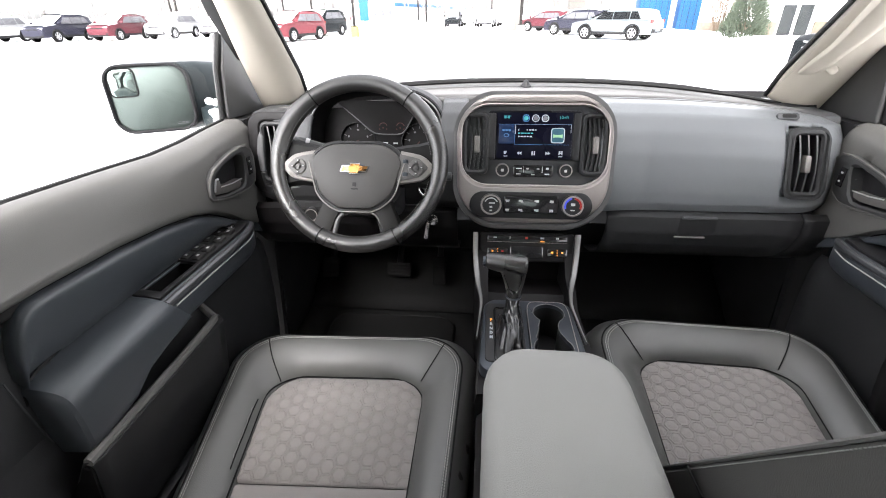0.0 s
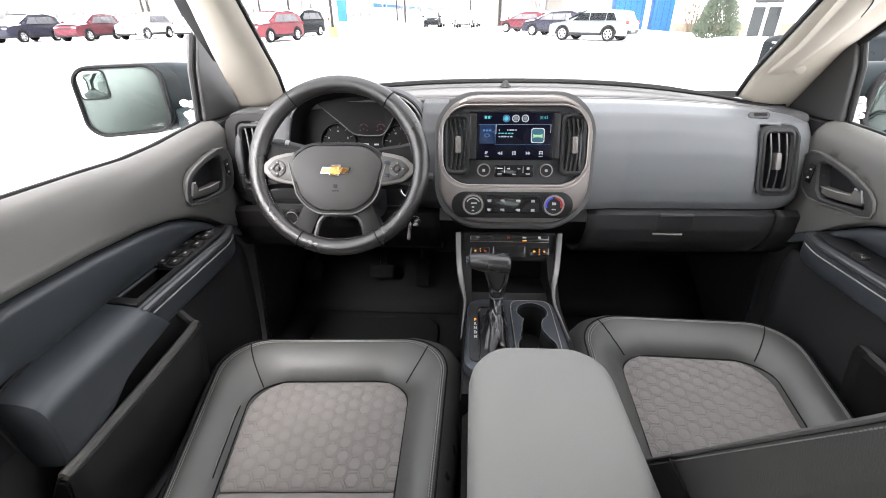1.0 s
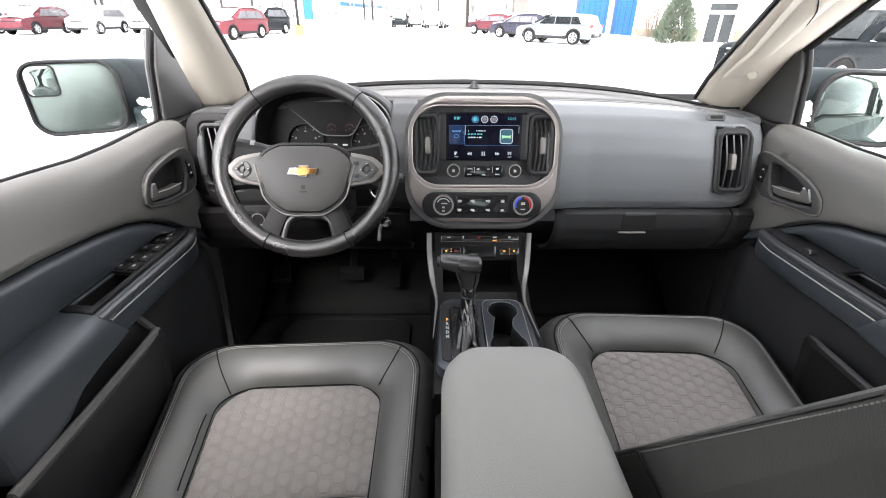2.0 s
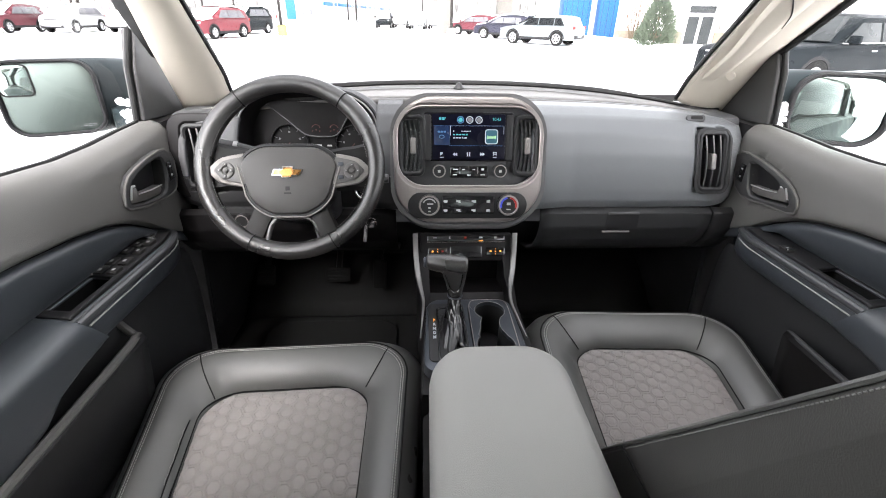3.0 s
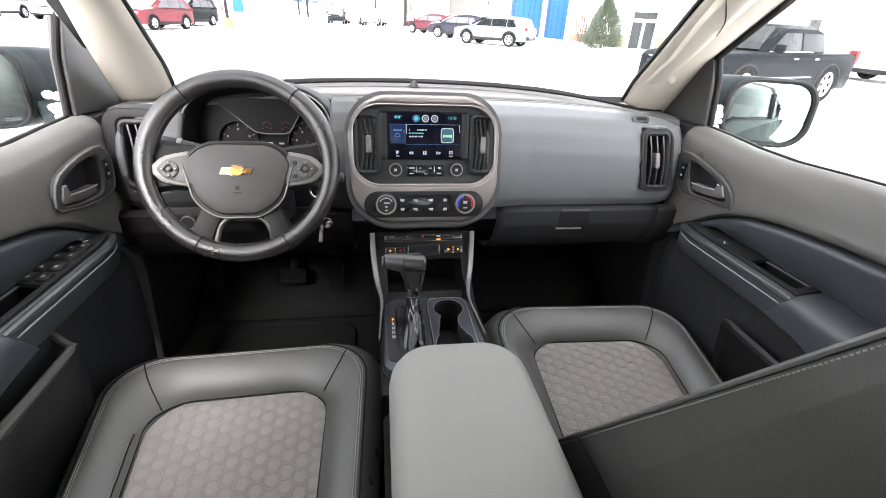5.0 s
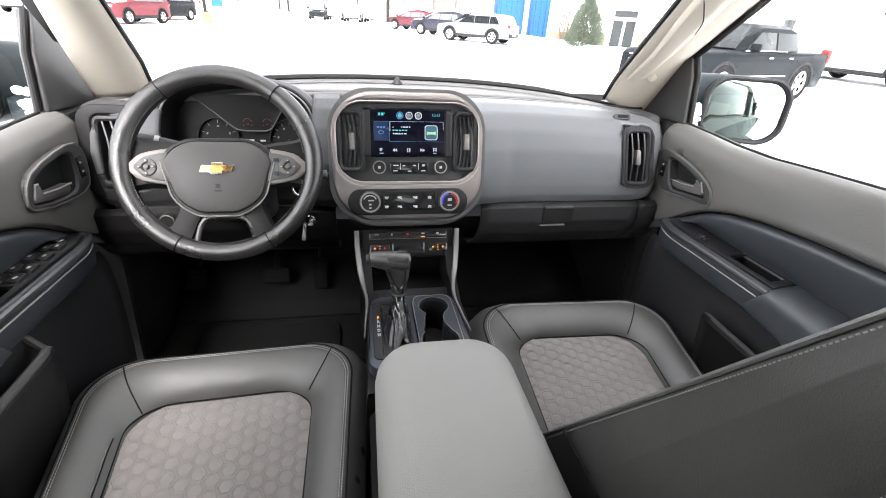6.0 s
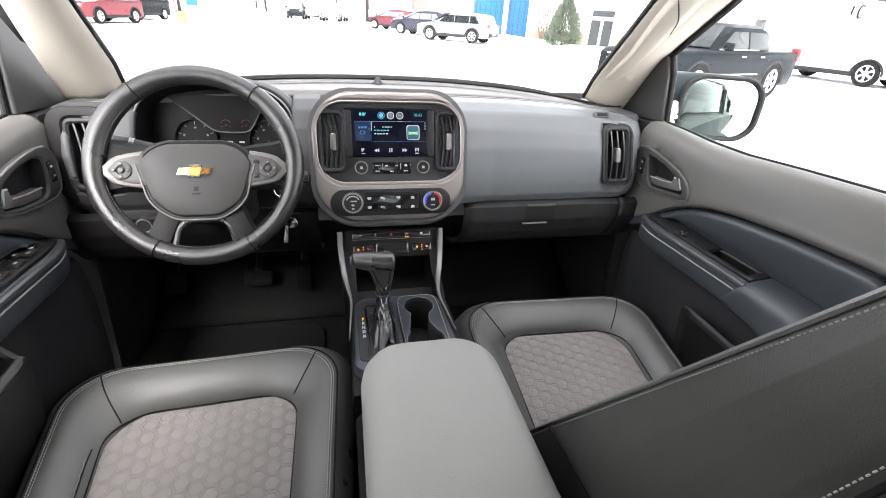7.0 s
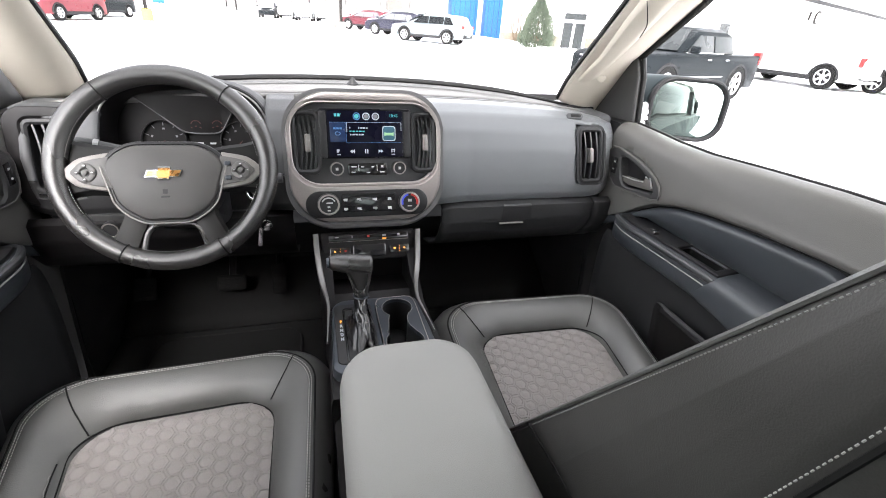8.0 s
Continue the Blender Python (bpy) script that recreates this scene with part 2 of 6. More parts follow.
def ring_plate(outer, inner, m, z0, z1, bev=0.004, deep=0.02, bm=None):
    """A frame between two loops of equal count, with rounded lips; its opening runs deep metres in."""
    rows = [(outer, z0), (outer, z1 - bev), (scaled(outer, 0.3 * bev), z1 - 0.3 * bev), (scaled(outer, bev), z1), (scaled(inner, -bev), z1), (inner, z1 - bev), (inner, z1 - deep)]
    return loft([[m @ Vector((x, y, z)) for x, y in pts] for pts, z in rows], cap=False, bm=bm)


def tube(path, r, n=8, closed=False, bm=None, flat=1.0):
    """A round bar along a path of points; r is a number or one for each point."""
    pts = [Vector(p) for p in path]
    rings, side = [], None
    for i, p in enumerate(pts):
        a = pts[i - 1] if i or closed else p
        b = pts[(i + 1) % len(pts)] if i + 1 < len(pts) or closed else p
        d = (b - a).normalized()
        if side is None:
            side = d.cross(Vector((0, 0, 1)) if abs(d.z) < 0.9 else Vector((1, 0, 0))).normalized()
        side = (side - d * side.dot(d)).normalized()
        up = d.cross(side)
        q = r[i] if isinstance(r, (list, tuple)) else r
        rings.append([p + side * q * math.cos(2 * math.pi * k / n) + up * q * flat * math.sin(2 * math.pi * k / n) for k in range(n)])
    return loft(rings, bm=bm, loop=closed)


def sheet(f, nu, nv, bm=None):
    """A surface from f(u, v), u and v from 0 to 1."""
    return loft([[Vector(f(i / nu, j / nv)) for j in range(nv + 1)] for i in range(nu + 1)], closed=False, bm=bm)


def solid(ob, t, off=-1.0):
    s = ob.modifiers.new("thickness", "SOLIDIFY")
    s.thickness, s.offset = t, off
    return ob


def lerp(x, xs, ys):
    return float(np.interp(x, xs, ys))


def frame_at(origin, up):
    """A panel's frame: x to the right, y along up, z towards the cabin."""
    u = Vector(up).normalized()
    r = Vector((1, 0, 0))
    n = r.cross(u).normalized()
    return Matrix(((r.x, u.x, n.x, origin[0]), (r.y, u.y, n.y, origin[1]), (r.z, u.z, n.z, origin[2]), (0, 0, 0, 1)))


def catmull(pts, k=6):
    """A smooth path through a few points."""
    p = [Vector(q) for q in pts]
    p = [2 * p[0] - p[1]] + p + [2 * p[-1] - p[-2]]
    out = []
    for i in range(1, len(p) - 2):
        for j in range(k):
            t = j / k
            out.append(0.5 * (2 * p[i] + (p[i + 1] - p[i - 1]) * t + (2 * p[i - 1] - 5 * p[i] + 4 * p[i + 1] - p[i + 2]) * t * t + (3 * p[i] - p[i - 1] - 3 * p[i + 1] + p[i + 2]) * t ** 3))
    return out + [p[-2]]


def stitches(path, step, length, r, bm=None, fill=0.55):
    """A row of short raised stitches along a path."""
    bm = bm or bmesh.new()
    pts = [Vector(p) for p in path]
    run, want, k = 0.0, 0.0, 0
    for a, b in zip(pts, pts[1:]):
        d = (b - a).length
        while want < run + d and d > 0:
            p = a + (b - a) * ((want - run) / d)
            t = (b - a).normalized() * length * fill
            tube([p - t / 2, p + t / 2], r, 4, bm=bm)
            want += step
        run += d
    return bm


def writing(text, size, m, material, parent, name="lettering", bold=0.0):
    c = bpy.data.curves.new(name, "FONT")
    c.body, c.size, c.align_x, c.align_y, c.extrude = text, size, "CENTER", "CENTER", 0.0003
    c.offset = bold
    c.materials.append(material)
    ob = new(name, c)
    ob.parent = parent
    ob.matrix_world = m
    return ob


def bars(cells, m, z, material, parent, name="mark", t=0.0006):
    """Small raised marks (x, y, w, h) on a panel, each a part."""
    for x, y, w, h in cells:
        bm = bmesh.new()
        box((x, y, z), (w, h, t), 0, m, bm)
        part(name, bm, material, parent, smooth=False)


def inside(pts, x, y):
    """Whether a point lies within a loop."""
    hit = False
    for (ax, ay), (bx, by) in zip(pts, pts[1:] + pts[:1]):
        if (ay > y) != (by > y) and x < ax + (bx - ax) * (y - ay) / (by - ay):
            hit = not hit
    return hit


# ---- cabin shell ----
def base_y(x):
    """The windscreen's lower edge, bowed forward in its middle."""
    return 1.40 - 0.42 * x * x


def top_z(x):
    """The height of the dashboard's top across its width."""
    return 1.232 - 0.036 * (abs(x) / 0.65) ** 3


floor = part("floor", box((0, 0.1, 0.46), (1.50, 2.95, 0.04)), CARPET)
tagged(floor, "black carpeted cab floor", "floor", kind="structure")
firewall = part("wall_front", sheet(lambda u, v: (-0.76 + 1.52 * u, lerp(v, [0, 0.35, 1], [1.28, 1.50, 1.50]), lerp(v, [0, 0.35, 1], [0.478, 0.62, 1.20])), 6, 12), CARPET)
tagged(solid(firewall, 0.02), "dark carpeted firewall behind the pedals", "wall", kind="structure")
roof = part("ceiling", sheet(lambda u, v: ((u - 0.5) * 1.30, 0.74 - 2.06 * v, 1.66 + 0.05 * math.sin(math.pi * u) + 0.02 * math.sin(math.pi * v)), 12, 12), HEADLINER)
tagged(solid(roof, 0.03, 1.0), "light grey fabric headliner of the cab", "ceiling", kind="structure")
back = bmesh.new()
for c, s in (((0, -1.36, 0.83), (1.50, 0.05, 0.74)), ((0, -1.36, 1.63), (1.36, 0.05, 0.14)), ((-0.66, -1.36, 1.38), (0.18, 0.05, 0.36)), ((0.66, -1.36, 1.38), (0.18, 0.05, 0.36))):
    box(c, s, 0.01, bm=back)
tagged(part("wall_rear", back, DOOR_GREY), "plain grey rear wall of the cab with a window", "wall", kind="structure")

for sg in (-1, 1):
    # the side behind the front door: sill panel, pillars and roof rail, with an opening for the rear window
    side = bmesh.new()
    box((sg * 0.755, -0.76, 0.85), (0.05, 1.15, 0.74), 0.01, bm=side)
    for y, w in ((-0.22, 0.14), (-1.27, 0.14)):
        loft([[(sg * (x + dx), y + dy, z) for dx, dy in ((-0.03, -w / 2), (0.03, -w / 2), (0.03, w / 2), (-0.03, w / 2))] for x, z in ((0.745, 1.21), (0.65, 1.66))], bm=side)
    tagged(part("wall_left" if sg < 0 else "wall_right", side, DOOR_GREY), "grey side panel and pillars behind the front door", "wall", kind="structure")
    rail = tube([(sg * 0.655, 0.80, 1.655), (sg * 0.65, 0.2, 1.675), (sg * 0.645, -0.6, 1.68), (sg * 0.64, -1.34, 1.66)], 0.035)
    tagged(part("trim", rail, HEADLINER), "light grey roof rail over the door", "trim", kind="structure")

    # windscreen pillar with its moulded grip
    pillar = thing("a_pillar", "beige moulded windscreen pillar trim with grab handle" if sg > 0 else "beige moulded windscreen pillar trim", "pillar trim", kind="structure")

    def across(k, v, sg=sg):
        inner = Vector((lerp(v, [0, 1], [0.618, 0.545]), lerp(v, [0, 0.22, 1], [1.272, 1.205, 0.735]), lerp(v, [0, 0.22, 1], [1.222, 1.285, 1.665])))
        if sg > 0:
            outer = Vector((lerp(v, [0, 0.3, 0.7, 1], [0.748, 0.735, 0.700, 0.655]), lerp(v, [0, 0.3, 0.7, 1], [1.262, 1.120, 0.893, 0.70]), lerp(v, [0, 0.3, 0.7, 1], [1.182, 1.347, 1.487, 1.615])))
        else:
            outer = Vector((lerp(v, [0, 0.3, 0.6, 1], [0.722, 0.692, 0.648, 0.600]), lerp(v, [0, 0.3, 0.6, 1], [1.225, 1.085, 0.955, 0.74]), lerp(v, [0, 0.3, 0.6, 1], [1.195, 1.345, 1.450, 1.620])))
        p = inner.lerp(outer, k)
        bulge = Vector((-0.55, -0.75, -0.2)) * 0.030 * math.sin(math.pi * k) ** 0.8
        p = p + bulge
        return (sg * p.x, p.y, p.z)
    solid(part("pillar_cover", sheet(lambda u, v: across(v, u), 26, 16), BEIGE, pillar), 0.006, 0.0)
    seal = [Vector(across(0.0, v / 20)) + Vector((sg * -0.003, 0.003, 0.002)) for v in range(21)]
    part("window_seal", tube(seal, 0.0065), SEAL, pillar)
    if sg > 0:
        def grip_at(u, v, up=0.0):
            """The broad moulded grip, standing proud of the pillar: v along it, u across."""
            k0, k1 = lerp(v, [0.19, 0.36, 0.55, 0.85], [0.12, 0.22, 0.14, 0.12]), lerp(v, [0.19, 0.27, 0.36, 0.60, 0.85], [0.40, 0.58, 0.63, 0.66, 0.66])
            rise = (lerp(v, [0.19, 0.24, 0.34, 0.74, 0.85], [-0.003, 0.010, 0.023, 0.023, -0.003]) + 0.003) * min(1.0, 1.25 * math.sin(math.pi * u) ** 0.55) - 0.003 + up
            return tuple(Vector(across(k0 + (k1 - k0) * u, v)) + Vector((-0.60, -0.78, -0.15)) * rise)
        part("grab_handle", sheet(lambda u, v: grip_at(u, 0.19 + 0.66 * v), 18, 26), BEIGE, pillar, "broad beige moulded grab handle")
        part("grip_slot", tube([grip_at(0.0, v, 0.001) for v in (0.35, 0.39, 0.43, 0.47, 0.51, 0.55)], [0.0012, 0.0030, 0.0034, 0.0034, 0.0030, 0.0012], 6), SOFT_BLACK, pillar)
        part("trim_seam", tube(catmull([grip_at(u, v, 0.0006) for u, v in ((0.20, 0.640), (0.45, 0.605), (0.65, 0.575), (0.80, 0.545), (0.93, 0.490))], 5), 0.0013, 6), SEAL, pillar)
        for v in (0.245, 0.79):
            c = Vector(across(0.56, v)) + Vector((-0.003, -0.004, 0))
            part("screw_cover", plate(rrect(0.020, 0.034, 0.009), look(c, c + Vector((0.6, 0.78, 0.2)), 38) , -0.008, 0.0004, 0.002), BEIGE, pillar)
    # quarter panel between pillar and door glass
    sail = thing("sail_panel", "dark grey triangular panel behind the mirror", "trim panel")
    corners = [(1.268, 1.178), (1.058, 1.196), (1.072, 1.31), (1.098, 1.375), (1.12, 1.362)] if sg > 0 else [(1.335, 1.178), (1.058, 1.196), (1.072, 1.31), (1.098, 1.385), (1.20, 1.375)]
    rings = [[(sg * (x - 0.04 * max(0, z - 1.2)), y, z) for y, z in corners] for x in (0.762, 0.738, 0.733)]
    part("panel", loft(rings), SAIL_GREY, sail, bevel=0.004)
    part("window_channel", tube([(sg * 0.748, 1.052, 1.20), (sg * 0.742, 1.066, 1.31), (sg * 0.735, 1.092, 1.385)], 0.006), SEAL, sail)
    part("hinge_panel", loft([[(sg * x, y, z) for x, z in ((0.770, 0.50), (0.712, 0.50), (0.712, 1.19), (0.770, 1.19))] for y in (1.08, 1.32)]), PANEL, sail)
    # roof-side seal along the outer pillar edge
    edge = [Vector(across(1.0, 0.26 + 0.74 * v / 16)) + Vector((sg * 0.006, -0.004, -0.004)) for v in range(17)]
    if sg > 0:
        part("pillar_seal", tube(edge, 0.009), SEAL, sail)
    else:
        band = loft([[Vector(across(1.0, v)) + Vector(q) * lerp(v, [0.26, 0.50], [0.35, 1.0]) for q in ((0.004, -0.004, 0.0), (-0.016, -0.002, 0.004), (-0.034, 0.006, 0.008), (-0.034, 0.020, 0.010), (0.0, 0.016, 0.0))] for v in [0.26 + 0.74 * k / 18 for k in range(19)]])
        part("pillar_seal", band, SEAL, sail, "black door frame seal beside the pillar")

    # door glass and windscreen-side daylight opening
    pane = sheet(lambda u, v: (sg * (0.752 - 0.095 * v), lerp(u, [0, 1], [-0.14, lerp(v, [0, 1], [1.055, 0.80])]), 1.175 + 0.475 * v), 2, 2)
    ob = part("window_1" if sg < 0 else "window_2", pane, WINDOW)
    ob.visible_shadow = False
    tagged(ob, "clear closed side window glass", "window", kind="structure")

# added rear panes behind the view, tinted dark to cut light from behind
for i, (f, words) in enumerate(((lambda u, v: ((u - 0.5) * 1.16, -1.36, 1.19 + 0.38 * v), "dark tinted rear window"), (lambda u, v: (-0.752 + 0.095 * v, -1.25 + 1.0 * u, 1.20 + 0.45 * v), "dark tinted rear side window"), (lambda u, v: (0.752 - 0.095 * v, -1.25 + 1.0 * u, 1.20 + 0.45 * v), "dark tinted rear side window"))):
    ob = part("window_%d" % (4 + i), sheet(f, 2, 2), TINTED)
    tagged(ob, words + " glass", "window", kind="structure")
screen_glass = sheet(lambda u, v: ((u - 0.5) * lerp(v, [0, 1], [1.26, 1.10]), lerp(v, [0, 1], [base_y((u - 0.5) * 1.26) + 0.012, 0.74 + 0.05 * math.sin(math.pi * u)]), 1.236 + 0.43 * v - 0.012 * abs(u - 0.5)), 16, 6)
windscreen = part("window_3", screen_glass, WINDOW)
windscreen.visible_shadow = False
tagged(windscreen, "clear raked windscreen glass", "windscreen", kind="structure")
part_seal = tube([((u / 24 - 0.5) * 1.27, base_y((u / 24 - 0.5) * 1.27) + 0.004, top_z((u / 24 - 0.5) * 1.27) + 0.010) for u in range(25)], [0.003 + 0.006 * min(1.0, min(u, 24 - u) / 4) for u in range(25)])
tagged(part("trim_windscreen", part_seal, SEAL), "black rubber strip along the windscreen base", "seal", kind="structure")

# ---- dashboard ----
dash = thing("dashboard", "dark slate grey moulded dashboard across the cab", "dashboard")
pad = sheet(lambda u, v: ((u - 0.5) * 1.44, lerp(v, [0, 1], [base_y((u - 0.5) * 1.44), 1.135]), top_z((u - 0.5) * 1.44) - 0.004 * math.sin(math.pi * v) - 0.06 * max(0, abs(u - 0.5) - 0.47)), 48, 8)
solid(part("top_pad", pad, TOP_GREY, dash, "dark grey grained top pad"), 0.012, 0.0)
slot = sheet(lambda u, v: ((u - 0.5) * 1.02, base_y((u - 0.5) * 1.02) - 0.055 - 0.018 * v, top_z((u - 0.5) * 1.02) + 0.0085), 30, 1)
part("defroster_slot", slot, PANEL, dash)
ridge = tube([((u / 30 - 0.5) * 1.30, 1.165, top_z((u / 30 - 0.5) * 1.30) + 0.006) for u in range(31)], 0.008, flat=0.6)
part("pad_ridge", ridge, TOP_GREY, dash)

FACE_Y = [1.150, 1.100, 1.062, 1.036, 1.023, 1.016, 1.012, 1.012, 1.020, 1.05]
FACE_Z = [1.233, 1.228, 1.212, 1.178, 1.135, 1.088, 1.048, 1.022, 1.004, 0.998]


def face(u, v, x0, x1):
    x = x0 + (x1 - x0) * u
    k = v * (len(FACE_Y) - 1)
    y = float(np.interp(k, range(len(FACE_Y)), FACE_Y))
    z = float(np.interp(k, range(len(FACE_Z)), FACE_Z)) + (top_z(x) - 1.232) * max(0.0, 1 - v * 1.2)
    y += 0.05 * max(0.0, (abs(x) - 0.60) / 0.10) ** 2
    y -= 0.016 * max(0.0, 1 - (abs(x) - 0.16) / 0.10) * min(1, v * 2)
    return (x, y, z)


# driver side: shaded skin copy, and black plastic below that deepens the curve's shade
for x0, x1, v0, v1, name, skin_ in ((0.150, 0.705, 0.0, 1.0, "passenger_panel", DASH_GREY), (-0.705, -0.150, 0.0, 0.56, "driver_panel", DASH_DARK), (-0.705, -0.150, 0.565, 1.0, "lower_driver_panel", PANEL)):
    bm = sheet(lambda u, v: face(u, v0 + (v1 - v0) * v, x0, x1), 56, 54 if v1 - v0 > 0.5 else 30)
    holes = []
    for f in bm.faces:
        c = f.calc_center_median()
        if abs(c.x - (0.600 - 0.09 * (c.z - 1.117) if x0 > 0 else -0.611)) < (0.041 if x0 > 0 else 0.046) and abs(c.z - 1.116) < (0.072 if x0 > 0 else 0.074) or -0.53 < c.x < -0.21 and c.z > 1.118:
            holes.append(f)
    bmesh.ops.delete(bm, geom=holes, context="FACES")
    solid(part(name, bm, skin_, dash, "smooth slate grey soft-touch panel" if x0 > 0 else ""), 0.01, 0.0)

for x0, x1 in ((0.175, 0.695), (-0.695, -0.560)):
    part("pad_seam", tube([(x0 + (x1 - x0) * k / 20, 1.131, top_z(x0 + (x1 - x0) * k / 20) + 0.0015) for k in range(21)], 0.0026, 6), SEAL, dash)

# lower panels: glovebox lid, end panel, knee panel
KNEE_Y = [1.020, 1.004, 1.003, 1.020, 1.052, 1.11, 1.20]
KNEE_Z = [0.994, 0.986, 0.950, 0.912, 0.874, 0.838, 0.81]


def knee(u, v, x0, x1, dy=0.0):
    k = v * (len(KNEE_Y) - 1)
    return (x0 + (x1 - x0) * u, dy + float(np.interp(k, range(7), KNEE_Y)), float(np.interp(k, range(7), KNEE_Z)))


glove = part("glovebox_lid", sheet(lambda u, v: knee(u, v, 0.19, 0.628), 14, 36), GLOVE_BLACK, dash, "dark grey glovebox lid")
solid(glove, 0.008, 0.0)
gm = frame_at((0.398, 1.001, 0.968), (0, 0.02, 1))
part("latch", plate(rrect(0.084, 0.046, 0.006), gm, -0.01, 0.003, 0.003), PANEL, glove)
part("latch_grip", plate(rrect(0.078, 0.006, 0.002, cy=0.022), gm, 0.0, 0.008, 0.002), SOFT_BLACK, glove)
part("latch_lip", plate(rrect(0.070, 0.004, 0.0015, cy=-0.028, cx=-0.012), gm, 0.0, 0.006, 0.0015), SILVER, glove)
solid(part("end_panel", sheet(lambda u, v: knee(u, v, 0.632, 0.705), 3, 36), PANEL, dash), 0.008, 0.0)
# knee panel's black is deepened for the shadow under the dash
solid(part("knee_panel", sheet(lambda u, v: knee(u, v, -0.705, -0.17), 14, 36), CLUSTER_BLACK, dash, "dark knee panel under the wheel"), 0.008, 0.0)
part("underdash", box((0, 1.33, 0.84), (1.40, 0.30, 0.10), 0.01), PANEL, dash)

DP = frame_at((0.596, 1.017, 1.117), (-0.018, 0.046, 0.2))


def vent(m, w, h, vanes, parent, tab=True, name="air_vent", blade=VENT_BLACK):
    """A rectangular air vent: black frame, dark throat, upright vanes and a sliding tab."""
    v = part(name, ring_plate(rrect(w + 0.020, h + 0.022, 0.016), rrect(w, h, 0.010), m, -0.03, 0.006, 0.004, 0.030), PANEL, parent, "black air vent")
    part("throat", plate(rrect(w + 0.004, h + 0.004, 0.010), m, -0.05, -0.030, 0.001), SEAL, v)
    for i in range(vanes):
        x = -w / 2 + w * (i + 0.5) / vanes
        slat = [[m @ Vector((x + dx + 0.006 * math.sin(math.pi * t / 8), -h / 2 + h * t / 8, dz)) for dx, dz in ((-0.0026, -0.024), (0.0026, -0.024), (0.0018, 0.000), (-0.0018, 0.000))] for t in range(9)]
        part("slat", loft(slat), blade, v)
    if tab:
        part("tab", plate(rrect(0.013, 0.038, 0.004, cx=0.003), m, -0.012, 0.006, 0.003), SPOKE, v)
    return v


vent(DP, 0.052, 0.124, 3, dash)
part("vent_surround", ring_plate(rrect(0.090, 0.156, 0.028, cx=0.004), rrect(0.070, 0.144, 0.016), DP, -0.05, 0.004, 0.006, 0.02), GLOVE_BLACK, dash)
DPL = frame_at((-0.628, 1.048, 1.118), (0, 0.05, 0.2))
vent(DPL, 0.050, 0.128, 3, dash)
# left surround coloured blacker than its twin against the side window's light
part("vent_surround", ring_plate(rrect(0.124, 0.196, 0.036, cx=-0.006), rrect(0.068, 0.148, 0.018), DPL, -0.05, 0.003, 0.006, 0.02), CLUSTER_BLACK, dash)
for sg in (-1, 1):
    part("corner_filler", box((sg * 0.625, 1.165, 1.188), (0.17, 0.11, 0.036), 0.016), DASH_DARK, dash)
    part("corner_plug", box((sg * 0.635, 1.275, 1.184), (0.17, 0.10, 0.05), 0.008), PANEL, dash)
    sm = frame_at((sg * 0.555, 1.071, 1.2095), (sg * 0.004, 0.027, 0.027))
    part("side_demister", plate(rrect(0.046, 0.016, 0.005, cx=0.006), sm, -0.006, 0.0006, 0.0004), DASH_DARK, dash)
    part("demister_slot", plate(rrect(0.030, 0.009, 0.003, cx=0.008), sm, -0.006, 0.0012, 0.0004), SEAL, dash)
sensor = part("light_sensor", plate(circle(0.016, 16), Matrix.Translation((0.002, 1.330, 1.232)), 0, 0.008, 0.003, dome=0.014), PANEL, dash, "small dome light sensor")
part("sensor_base", plate(rrect(0.05, 0.03, 0.012), Matrix.Translation((0.002, 1.330, 1.230)), 0, 0.006, 0.004), SOFT_BLACK, sensor)

# ---- centre stack ----
ST = frame_at((0.0025, 1.000, 1.110), (0, 0.08, 0.30))
stack = part("centre_frame", ring_plate(rrect(0.346, 0.286, 0.094, 10, 0, 0.0115, 0.03), rrect(0.324, 0.175, 0.060, 10, 0, 0.0437), ST, -0.06, 0.014, 0.008, 0.024), SILVER, dash, "satin silver frame round the centre controls")
part("stack_rim", ring_plate(rrect(0.364, 0.314, 0.108, 10, 0, 0.006), rrect(0.338, 0.276, 0.086, 10, 0, 0.0115), ST, -0.14, 0.004, 0.012, 0.03), RIM_GREY, stack, "dark grey outer rim")
part("face_panel", plate(rrect(0.328, 0.179, 0.060, 10, 0, 0.0437), ST, -0.04, -0.006, 0.003), SOFT_BLACK, stack, "matt black control panel")
part("bright_line", tube([ST @ Vector((x, y, 0.0125)) for x, y in rrect(0.327, 0.178, 0.061, 10, 0, 0.0437)], 0.0018, 6, True), SILVER, stack, "thin bright line round the controls")
disp = part("screen", plate(rrect(0.206, 0.108, 0.006, 4, 0.0, 0.066), ST, -0.01, 0.006, 0.003), SCREEN_EDGE, stack, "lit touch screen in gloss black")
part("display", plate(rrect(0.166, 0.100, 0.003, 4, -0.0005, 0.0655), ST, 0.0, 0.0066, 0.0003), SCREEN, disp)
Z = 0.0074
bars([(-0.0005, 0.0905, 0.160, 0.0006), (0.018, 0.0465, 0.122, 0.0005), (-0.044, 0.0685, 0.0006, 0.044)], ST, Z, UI_BLUE, disp, "display_line")
bars([(0.018, 0.0905, 0.122, 0.0008), (-0.0425, 0.080, 0.0012, 0.021), (0.0795, 0.081, 0.0010, 0.018)], ST, Z, UI_WHITE, disp, "display_rule")
part("display_tile", plate(rrect(0.034, 0.042, 0.002, 3, -0.0625, 0.069), ST, 0.006, Z, 0.0003), UI_TILE, disp)
